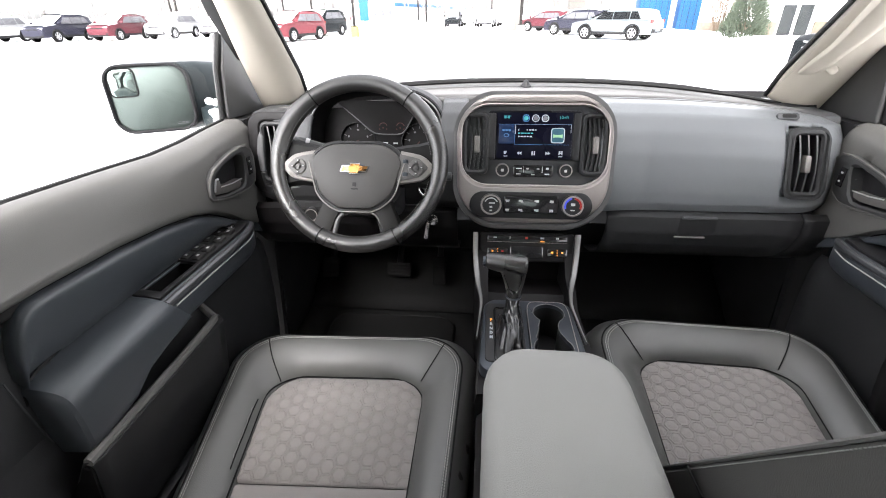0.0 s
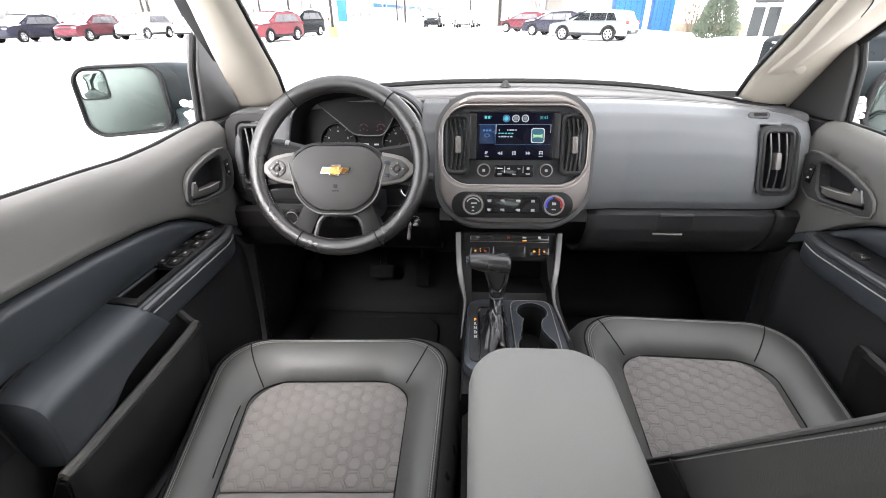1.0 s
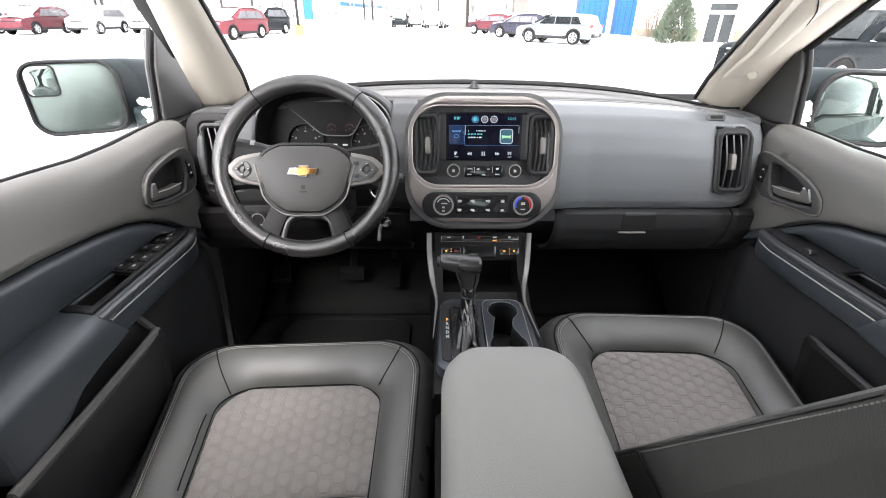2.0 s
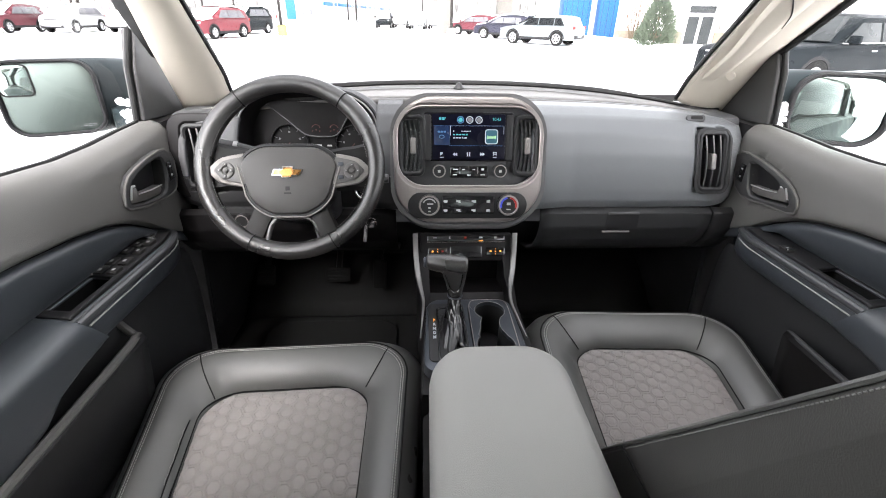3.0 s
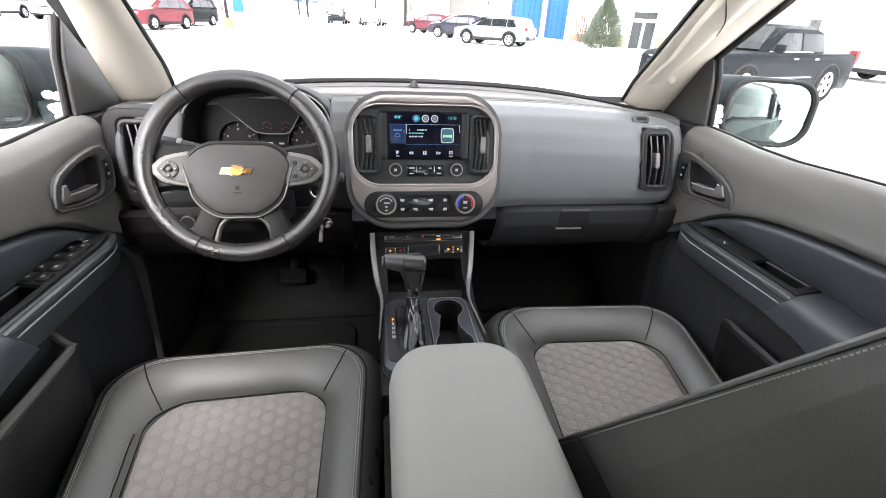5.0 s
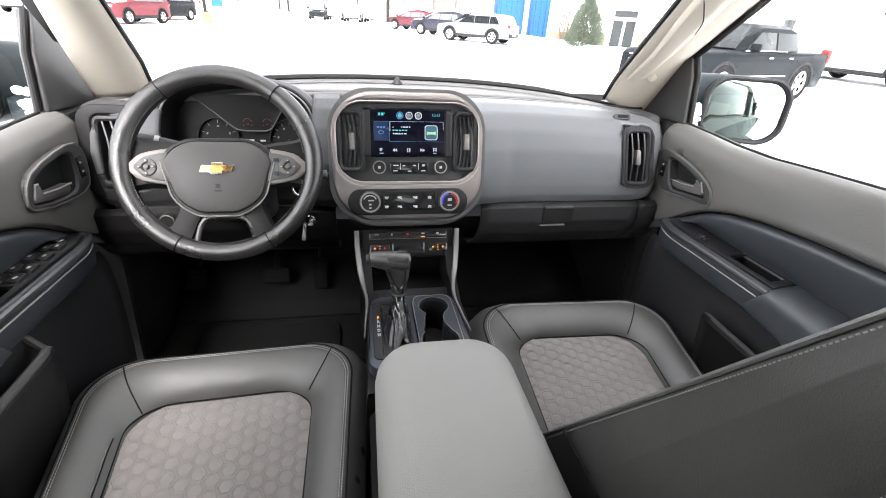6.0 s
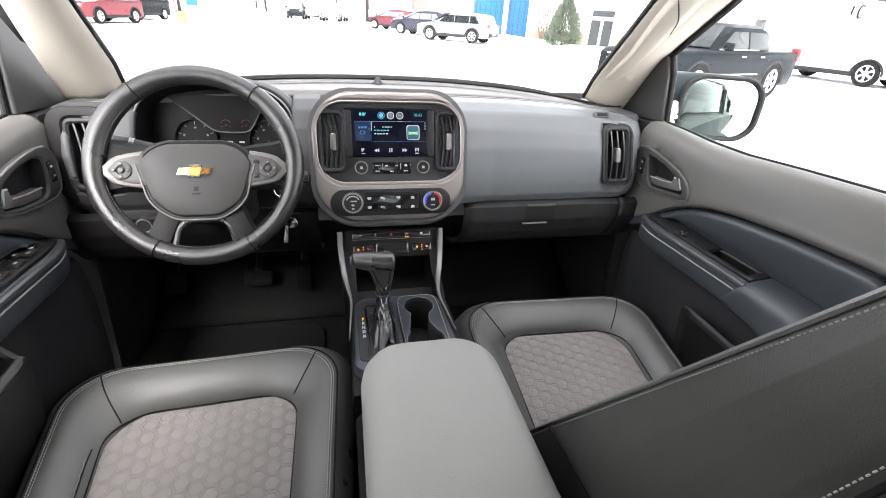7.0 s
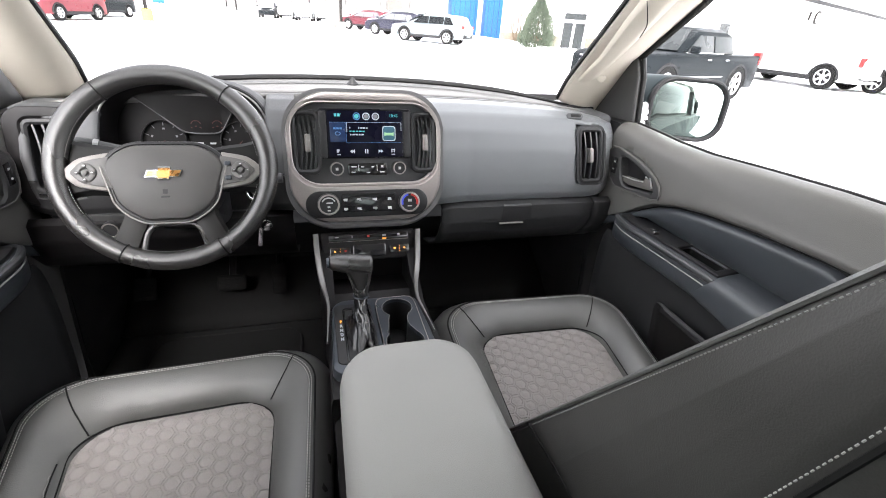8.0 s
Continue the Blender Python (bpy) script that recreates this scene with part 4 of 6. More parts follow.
part("key_fob", plate(rrect(0.014, 0.020, 0.005, 4), frame_at((-0.222, 0.956, 0.985), (0.4, 0, 1)), 0, 0.006, 0.002), CHROME, key)
part("cord", tube([(-0.243, 0.975, 1.045), (-0.236, 0.968, 1.02), (-0.230, 0.962, 0.997)], 0.0014, 6), CHROME, key)

# ---- pedals ----
for name, x, w, h, label in (("brake_pedal", -0.395, 0.085, 0.05, "wide black rubber brake pedal"), ("accelerator_pedal", -0.252, 0.045, 0.10, "narrow black accelerator pedal"), ("foot_rest", -0.640, 0.06, 0.07, "black rubber foot rest")):
    pd = thing(name, label, "pedal")
    pm = frame_at((x, 1.325, 0.625), (0, 0.5, 0.85))
    part("pad", plate(rrect(w, h, 0.010), pm, -0.01, 0.006, 0.004), RUBBER, pd)
    for i in range(4):
        part("rib", plate(rrect(w * 0.8, h * 0.09, 0.002, 2, 0, h * (i - 1.5) * 0.21), pm, 0.004, 0.009, 0.001), RUBBER, pd)
    part("arm", tube([pm @ Vector((0, 0, -0.008)), pm @ Vector((0, 0.10, -0.05)), (x, 1.47, 0.86)], 0.011, 8), PANEL, pd)
for x in (-0.40, 0.40):
    mt = thing("floor_mat", "black carpet floor mat with a bound edge", "floor mat")
    part("mat", plate(rrect(0.42, 0.52, 0.06), Matrix.Translation((x, 0.98, 0.480)), 0, 0.012, 0.004), CARPET, mt)
    part("binding", tube([(x + px, 0.98 + py, 0.491) for px, py in rrect(0.416, 0.516, 0.058)], 0.003, 6, True), SEAL, mt)

# ---- centre console ----
console = thing("centre_console", "dark grey centre console between the front seats", "console")
rings = []
for y, w, z in ((1.02, 0.100, 0.80), (0.90, 0.103, 0.825), (0.83, 0.104, 0.78), (0.58, 0.106, 0.78), (0.50, 0.108, 0.857), (-0.12, 0.108, 0.857)):
    rings.append([(x * w / 0.106 * f, y, zz) for x, zz, f in ((-0.095, z, 1), (-0.106, z - 0.012, 1), (-0.106, 0.70, 1), (-0.110, 0.478, 1.1), (0.110, 0.478, 1.1), (0.106, 0.70, 1), (0.106, z - 0.012, 1), (0.095, z, 1))])
# body, wings and bin coloured near black so skylight leaves the recess dark
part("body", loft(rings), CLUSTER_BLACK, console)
HP = Matrix.Translation((-0.0075, 0.693, 0.862))
part("gear_plate", ring_plate(rrect(0.190, 0.225, 0.030, 8, 0, 0, -0.10), rrect(0.078, 0.192, 0.034, 8, 0.0395, 0.0), HP, -0.02, 0.010, 0.006, 0.03), GUNMETAL, console, "blue-grey metallic console plate")
part("gate_panel", plate(rrect(0.076, 0.180, 0.012, 5, -0.050, 0.002), HP, 0.0, 0.0125, 0.002), PANEL, console)
for i, ch in enumerate("PRNDM"):
    writing(ch, 0.0098, HP @ Matrix.Translation((-0.0765, 0.0310 - 0.0133 * i, 0.0136)) @ Matrix.Diagonal((0.8, 1.1, 1, 1)), AMBER if i == 0 else UI_WHITE, console, "gear_letter", 0.0005)
arc_ = lambda cx, cy, r, a0, a1, n: [(cx + r * math.cos(radians(a0 + (a1 - a0) * i / n)), cy + r * math.sin(radians(a0 + (a1 - a0) * i / n))) for i in range(n + 1)]
mouth = arc_(0.0405, 0.062, 0.0315, -52, 232, 24) + [(0.0175, 0.026), (0.0155, 0.018), (0.0150, 0.008), (0.0125, -0.004), (0.0085, -0.016)] + arc_(0.0385, -0.047, 0.0365, 138, 402, 24) + [(0.0615, -0.012), (0.0565, -0.002), (0.0545, 0.008), (0.0545, 0.018), (0.0560, 0.026)]


def spread(a, b):
    """The mouth's outline pushed out to a rounded rectangle of half sizes a and b."""
    turns = [math.atan2(y, x - 0.0395) for x, y in mouth]
    turns = sorted(q if q >= turns[0] - 0.5 else q + 2 * math.pi for q in turns)
    reach = [((abs(math.cos(q)) / a) ** 7 + (abs(math.sin(q)) / b) ** 7) ** (-1 / 7) for q in turns]
    return [(0.0395 + k * math.cos(q), k * math.sin(q)) for q, k in zip(turns, reach)]


cup_rows = [(spread(0.0425, 0.101), 0.008), (spread(0.0425, 0.101), 0.0128), (spread(0.0410, 0.0995), 0.0140), (scaled(mouth, -0.0014), 0.0140), (mouth, 0.0128), (mouth, 0.004)]
cups = part("cup_holder", loft([[HP @ Vector((x, y, z)) for x, y in pts] for pts, z in cup_rows], cap=False), GUNMETAL, console, "twin cup holder with a waisted opening", angle=12)
part("well", loft([[HP @ Vector((x, y, z)) for x, y in scaled(mouth, d)] for d, z in ((0.0002, 0.0045), (0.002, -0.03), (0.004, -0.066))], cap="end"), PANEL, cups)
part("mouth_line", tube([HP @ Vector((x, y, 0.0137)) for x, y in mouth], 0.0008, 6, True), RAIL, cups)
part("cup_line", tube([HP @ Vector((x, y, 0.0136)) for x, y in spread(0.0420, 0.1005)], 0.0009, 6, True), SILVER, cups)
part("cup_liner", plate(circle(0.026, 20, 0.0385, -0.047), HP, -0.066, -0.040, 0.004, dome=0.004), SOFT_BLACK, cups)
for sg in (-1, 1):
    railpts = catmull([(sg * 0.121 - 0.002, 0.962, 0.955), (sg * 0.119 - 0.003, 0.940, 0.918), (sg * 0.113 - 0.005, 0.902, 0.888), (sg * 0.104 - 0.008, 0.858, 0.873), (sg * 0.096 - 0.009, 0.800, 0.869), (sg * 0.099 - 0.0085, 0.745, 0.866), (sg * 0.104 - 0.008, 0.680, 0.864)], 6)
    strip = []
    for i, p in enumerate(railpts):
        q, o = Vector(railpts[max(0, i - 1)]), Vector(railpts[min(len(railpts) - 1, i + 1)])
        d = (o - q).normalized()
        up = Vector((0, -d.z, d.y)) if d.y < 0 else Vector((0, d.z, -d.y))
        up = up if up.z > 0 or up.y < 0 else -up
        wd = lerp(i / (len(railpts) - 1), [0, 0.4, 0.65, 1], [0.0062, 0.0066, 0.0034, 0.0014])
        strip.append([Vector(p) + Vector((x * wd, 0, 0)) + up * h for x, h in ((-1, -0.003), (-1, 0.0010), (-0.75, 0.0028), (0, 0.0036), (0.75, 0.0028), (1, 0.0010), (1, -0.003))])
    part("side_rail", loft(strip), RAIL, console, "broad satin silver side rail")
    wing = [[(sg * x, y, z) for x, z in ((k, zt), (k + 0.004, zt - 0.02), (k + 0.002, 0.60), (0.090, 0.60), (0.090, zt))] for y, zt, k in ((1.02, 0.93, 0.120), (0.955, 0.91, 0.118), (0.90, 0.868, 0.110), (0.80, 0.855, 0.102), (0.55, 0.85, 0.108))]
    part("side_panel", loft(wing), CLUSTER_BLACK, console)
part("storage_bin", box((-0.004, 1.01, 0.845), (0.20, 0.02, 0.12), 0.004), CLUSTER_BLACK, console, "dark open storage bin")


def pad_rings(w, l, r, rows, m, wide=0.0, n=8, keep=1.0):
    """A cushion: loops of a rounded rectangle, each drawn in by (inset) at a height."""
    out = []
    for inset, z in rows:
        pts = rrect(w - 2 * inset, l - 2 * inset, max(0.012, r - inset * keep), n)
        out.append([m @ Vector((x * (1 - wide * y / l), y, z)) for x, y in pts])
    return out


AR = Matrix.Translation((0.0075, 0.224, 0.905))
arm_rows = [(0.006, -0.030), (0.0, -0.022), (0.0, 0.025), (0.003, 0.042), (0.010, 0.053), (0.022, 0.059), (0.04, 0.0605), (0.06, 0.061), (0.085, 0.061)]
part("armrest_lid", loft(pad_rings(0.218, 0.66, 0.070, arm_rows, AR, 0.07, 10)), ARM_VINYL, console, "padded grey vinyl armrest lid")
part("armrest_box", box((0, 0.195, 0.865), (0.176, 0.58, 0.05), 0.01), SOFT_BLACK, console)

shifter = thing("gear_shifter", "black leather gear selector with a T-shaped grip", "gear lever")
kn = []
for x, y, z, rx, rz in ((-0.100, 0.735, 1.005, 0.006, 0.008), (-0.097, 0.735, 1.005, 0.012, 0.014), (-0.080, 0.733, 1.004, 0.017, 0.017), (-0.055, 0.730, 1.002, 0.020, 0.019), (-0.038, 0.728, 1.001, 0.020, 0.0185), (-0.026, 0.727, 1.002, 0.0185, 0.0170), (-0.0215, 0.727, 1.003, 0.014, 0.013), (-0.0200, 0.727, 1.004, 0.005, 0.005)):
    kn.append([(x, y + rx * math.cos(a), z + rz * math.sin(a)) for a in [2 * math.pi * k / 16 for k in range(16)]])
grip = part("grip", loft(kn), WHEEL_HIDE, shifter, "worn leather grip")
stem = [[(cx + a * math.cos(t), cy + b * math.sin(t), z) for t in [2 * math.pi * k / 16 for k in range(16)]] for cx, cy, z, a, b in ((-0.050, 0.730, 1.003, 0.0285, 0.018), (-0.0455, 0.728, 0.986, 0.0240, 0.0175), (-0.0435, 0.724, 0.966, 0.0190, 0.0155), (-0.044, 0.720, 0.950, 0.0145, 0.013), (-0.044, 0.717, 0.940, 0.0125, 0.012))]
part("neck", loft(stem), WHEEL_HIDE, shifter)
part("release_button", plate(circle(0.010, 14), Matrix.Translation((-0.099, 0.735, 1.004)) @ Matrix.Rotation(radians(-90), 4, "Y"), 0, 0.005, 0.002), GUNMETAL, shifter)
part("neck_inlay", tube(catmull([(-0.064, 0.714, 0.988), (-0.058, 0.711, 0.972), (-0.052, 0.7075, 0.957), (-0.045, 0.7060, 0.952), (-0.038, 0.7075, 0.957), (-0.033, 0.711, 0.972), (-0.031, 0.714, 0.988)], 4), 0.0012, 6), GLOSS, shifter, "gloss black inlay line")
part("neck_ring", tube([(-0.044 + 0.0135 * math.cos(a), 0.7165 + 0.0135 * math.sin(a), 0.940) for a in [2 * math.pi * k / 16 for k in range(16)]], 0.002, 6, True), GUNMETAL, shifter)
boot = []
for k in range(19):
    v = k / 18
    ring = []
    for i in range(56):
        a = 2 * math.pi * i / 56
        crumple = abs(noise.noise((1.5 * math.cos(a) + 0.8 * v, 1.5 * math.sin(a), 2.0 * v + 3.0))) + 0.35 * abs(noise.noise((3 * math.cos(a) + 7, 3 * math.sin(a), 4 * v)))
        fold = 1 + (0.70 - 0.45 * v) * (0.25 - crumple)
        ring.append((lerp(v, [0, 1], [-0.048, -0.044]) + lerp(v, [0, 0.25, 0.6, 1], [0.027, 0.020, 0.0145, 0.0115]) * math.cos(a) * fold,
                     lerp(v, [0, 1], [0.690, 0.716]) + lerp(v, [0, 0.25, 0.6, 1], [0.076, 0.050, 0.024, 0.0115]) * math.sin(a) * fold, 0.872 + 0.068 * v))
    boot.append(ring)
part("boot", loft(boot), BOOT, shifter, "creased black leather boot", angle=70)
part("boot_frame", ring_plate(rrect(0.056, 0.165, 0.010, 5, -0.0435, -0.006), rrect(0.047, 0.152, 0.008, 5, -0.0435, -0.006), HP, 0.0, 0.015, 0.002, 0.004), GLOSS, shifter)


# ---- seats ----
def quilt(x, y, s=0.0280):
    """The height of a honeycomb of raised ridges, in metres."""
    q = np.array([x / s, y / s])
    best = []
    r3 = math.sqrt(3)
    j0 = round(q[1] / (r3 / 2))
    for j in range(j0 - 1, j0 + 2):
        off = 0.5 * (j % 2)
        i0 = round(q[0] - off)
        for i in range(i0 - 1, i0 + 2):
            best.append(math.hypot(q[0] - i - off, q[1] - j * r3 / 2))
    best.sort()
    edge = best[1] - best[0]
    ring = math.exp(-((edge - 0.16) / 0.075) ** 2)
    return 0.0019 * ring + 0.0008 * max(0.0, min(1.0, (edge - 0.35) / 0.4))


def insert_sheet(w, l, r, m, wide, crown, nx=250, ny=190, relief=1.0):
    """A quilted cloth panel with rounded corners."""
    def f(u, v):
        s = l * v ** 1.6
        hw = w / 2
        for e in (s,):
            if e < r:
                hw = min(hw, w / 2 - r + math.sqrt(max(0.0, r * r - (r - e) ** 2)))
        y = l / 2 - s
        x = (2 * u - 1) * hw
        edge = min(hw - abs(x), s, l - s)
        z = crown * math.sqrt(max(0.0, 1 - (1 - min(1, edge / 0.05)) ** 2)) * 0.8 + crown * 0.2
        return m @ Vector((x * (1 - wide * y / l), y, z + relief * quilt(y, x) * min(1, edge / 0.006)))
    return sheet(f, nx, ny)


def seat(x0, y_front, label, recline_y, back_tilt, back_up, back_len):
    st = thing("front_seat", label, "car seat", group="front seats")
    m = Matrix.Translation((x0, y_front, 0.766)) @ Matrix.Rotation(math.copysign(radians(2.6), -x0), 4, "Z") @ Matrix.Rotation(radians(7), 4, "X") @ Matrix.Translation((0, -0.262, 0))
    W_, L_, R_ = 0.502, 0.552, 0.098
    flare = -0.20 if x0 < 0 else -0.10
    rows = [(0.030, -0.16), (0.004, -0.13), (-0.011, -0.08), (-0.012, -0.050), (-0.004, -0.026), (0.010, -0.007), (0.024, 0.003), (0.040, 0.005), (0.060, -0.001), (0.078, -0.012), (0.092, -0.026), (0.099, -0.040), (0.104, -0.052)]
    cu = part("seat_cushion", loft(pad_rings(W_, L_, R_, rows, m, flare, 14, 0.22)), LEATHER, st, "dark grey leatherette cushion with raised bolsters")
    part("cushion_insert", insert_sheet(0.336 if x0 < 0 else 0.322, 0.231 if x0 < 0 else 0.258, 0.080, m @ Matrix.Translation((0.005 if x0 < 0 else -0.008, 0.0495 if x0 < 0 else 0.036, -0.040)), -0.05 if x0 < 0 else -0.03, 0.013, relief=1.2), CLOTH, st, "grey cloth insert quilted in a honeycomb")
    part("rear_insert", insert_sheet(0.316 if x0 < 0 else 0.312, 0.160, 0.010, m @ Matrix.Translation((0.005 if x0 < 0 else -0.008, -0.148 if x0 < 0 else -0.175, -0.040)), -0.06, 0.013, 60, 40, 0.0), CLOTH, st, "plain grey cloth strip")

    def height(inset):
        return float(np.interp(-inset, [-r_[0] for r_ in rows[:2:-1]], [r_[1] for r_ in rows[:2:-1]]))
    # piping, stitching and the seams across the bolster
    loop = pad_rings(W_, L_, R_, [(0.020, height(0.020) + 0.0006), (0.0265, height(0.0265) + 0.0012), (0.0305, height(0.0305) + 0.0010)], m, flare, 14, 0.22)
    part("piping", tube(loop[0], 0.0020, 6, True), SEAL, cu)
    # black tube draws the shadow in the gap round the insert
    shadow_loop = [(x * (1 - flare * y / L_), y if y < 0.08 else 0.08 + (y - 0.08) * 0.832, height(0.0925) + (0.0006 if y < 0.08 else 0.0006 - 0.0075 * min(1.0, (y - 0.08) / 0.09))) for x, y in rrect(W_ - 0.185, L_ - 0.185, 0.0777, 14)]
    part("insert_shadow_line", tube([m @ Vector(p) for p in shadow_loop], 0.0018, 6, True), SEAL, cu)
    part("stitching", stitches(loop[1] + loop[1][:1], 0.0052, 0.0062, 0.0010), THREAD, cu)
    part("stitching", stitches(loop[2] + loop[2][:1], 0.0052, 0.0062, 0.0009), THREAD, cu)
    ends = (((-0.196, 0.240), (-0.146, 0.150)), ((0.206, 0.238), (0.158, 0.150))) if x0 < 0 else (((-0.196, 0.238), (-0.150, 0.150)), ((0.190, 0.256), (0.136, 0.160)))
    for (ax, ay), (bx, by) in ends:
        seam = []
        for k in range(9):
            f = k / 8
            x, y = ax + (bx - ax) * f, ay + (by - ay) * f
            dx, dy = W_ / 2 * (1 - flare * y / L_) - abs(x), L_ / 2 - y
            inset = 0.0
            for q in np.linspace(0.0, 0.104, 53):
                rr = max(0.012, R_ - 0.22 * q)
                if dx >= q and dy >= q and math.hypot(max(0.0, q + rr - dx), max(0.0, q + rr - dy)) <= rr:
                    inset = float(q)
            seam.append(m @ Vector((x + 0.004 * math.sin(math.pi * f) * math.copysign(1, x), y, height(max(0.004, inset)) + 0.0014 + 0.0045 * f * f)))
        part("seam", tube(seam, 0.0013, 6), SEAL, cu)
    u = Vector((0, -math.sin(radians(back_tilt)), math.cos(radians(back_tilt))))
    r = Vector((-1, 0, 0))
    f = r.cross(u)
    o = Vector((x0, recline_y, 0.80)) + u * back_up
    bm_ = Matrix(((r.x, u.x, f.x, o.x), (r.y, u.y, f.y, o.y), (r.z, u.z, f.z, o.z), (0, 0, 0, 1)))

    def deeper(rings):
        """The backrest is thicker towards its foot."""
        inv = bm_.inverted()
        out = []
        for ring in rings:
            pts = [inv @ p for p in ring]
            out.append([bm_ @ Vector((p.x, p.y, p.z * (0.062 + 0.28 * (0.585 - back_up - p.y)) / 0.070 if p.z < -0.02 else p.z)) for p in pts])
        return out
    rows = [(0.06, -0.125), (0.022, -0.118), (0.006, -0.098), (-0.002, -0.074), (-0.0065, -0.05), (-0.0045, -0.026), (-0.001, -0.006), (0.004, 0.000), (0.016, -0.001), (0.040, -0.006), (0.070, -0.014), (0.092, -0.026), (0.098, -0.034)]
    bk = part("backrest", loft(deeper(pad_rings(0.500, back_len, 0.12, rows, bm_, 0.0, 12))), SIDE_HIDE, st, "leatherette backrest, colour darkened for shade")
    part("backrest_insert", insert_sheet(0.312, back_len - 0.20, 0.06, bm_ @ Matrix.Translation((0, 0, -0.034)), 0.0, 0.012, 60, 90), CLOTH, st, "grey quilted cloth backrest panel")
    loops = deeper(pad_rings(0.500, back_len, 0.12, [(0.0005, -0.001), (-0.0035, -0.0075), (-0.0016, -0.081), (0.0008, -0.088)], bm_, 0.0, 16))
    part("piping", tube(loops[0], 0.0026, 6, True), LEATHER, bk)
    part("stitching", stitches(loops[1] + loops[1][:1], 0.0042, 0.0040, 0.0006), MID_THREAD, bk)
    part("rear_stitching", stitches(loops[2] + loops[2][:1], 0.0050, 0.0046, 0.0006), THREAD, bk)
    part("rear_seam", tube(loops[3], 0.0030, 6, True), SEAL, bk)
    for sx in (-1, 1):
        low = [bm_ @ Vector((sx * 0.2545, lerp(t, [0, 1], [0.138, 0.232]) - back_up, lerp(t, [0, 1], [-0.004, -0.125]))) for t in np.linspace(0, 1, 8)]
        part("side_seam", tube(low, 0.0016, 6), SEAL, bk)
    part("base", box((x0, y_front - 0.30, 0.57), (0.42, 0.42, 0.18), 0.02), PANEL, st)
    part("side_shield", box((x0 + math.copysign(0.262, x0), y_front - 0.30, 0.64), (0.03, 0.40, 0.09), 0.012), PANEL, st)
    for sx in (-0.17, 0.17):
        part("rail", box((x0 + sx, y_front - 0.30, 0.489), (0.04, 0.50, 0.022), 0.004), STEEL, st)
    return st


driver = seat(-0.3895, 0.790, "grey leatherette driver seat with quilted cloth insert, worn bolster", 0.285, 33, 0.28, 0.68)
passenger = seat(0.413, 0.895, "grey leatherette passenger seat with quilted cloth insert, tilted forward", 0.468, 33, 0.388, 0.90)
crease = [Vector(p) for p in ((-0.553, 0.618, 0.728), (-0.550, 0.585, 0.727), (-0.545, 0.545, 0.723), (-0.541, 0.505, 0.719), (-0.536, 0.470, 0.716))]
part("crease", tube(catmull(crease, 5), 0.0014, 5), SEAL, driver, "dark split crease in the leatherette")
fray = [Vector((p.x - 0.0022 - 0.0012 * math.sin(2.1 * i), p.y, p.z + 0.001)) for i, p in enumerate(catmull(crease, 5)[3:-3])]
part("frayed_edge", tube(fray, 0.0006, 5), MID_THREAD, driver)


# ---- front doors ----
def crease_z(y):
    return lerp(y, [0.30, 0.45, 0.58, 0.70, 0.78, 0.84, 0.89, 0.94, 1.06], [1.090, 1.088, 1.080, 1.066, 1.050, 1.029, 1.001, 0.965, 0.90])


def belt_z(y):
    return lerp(y, [0.30, 0.50, 0.65, 0.78, 0.88, 0.97, 1.05], [1.203, 1.200, 1.192, 1.183, 1.184, 1.190, 1.193])


def lip_z(y):
    """The insert's upper lip: it turns down at its rear end."""
    return crease_z(y) - 0.085 * max(0.0, (0.432 - y) / 0.06) ** 2.6


def arm_z(y):
    return lerp(y, [0.3, 0.62, 0.90, 1.06], [0.985, 0.985, 0.978, 0.955])


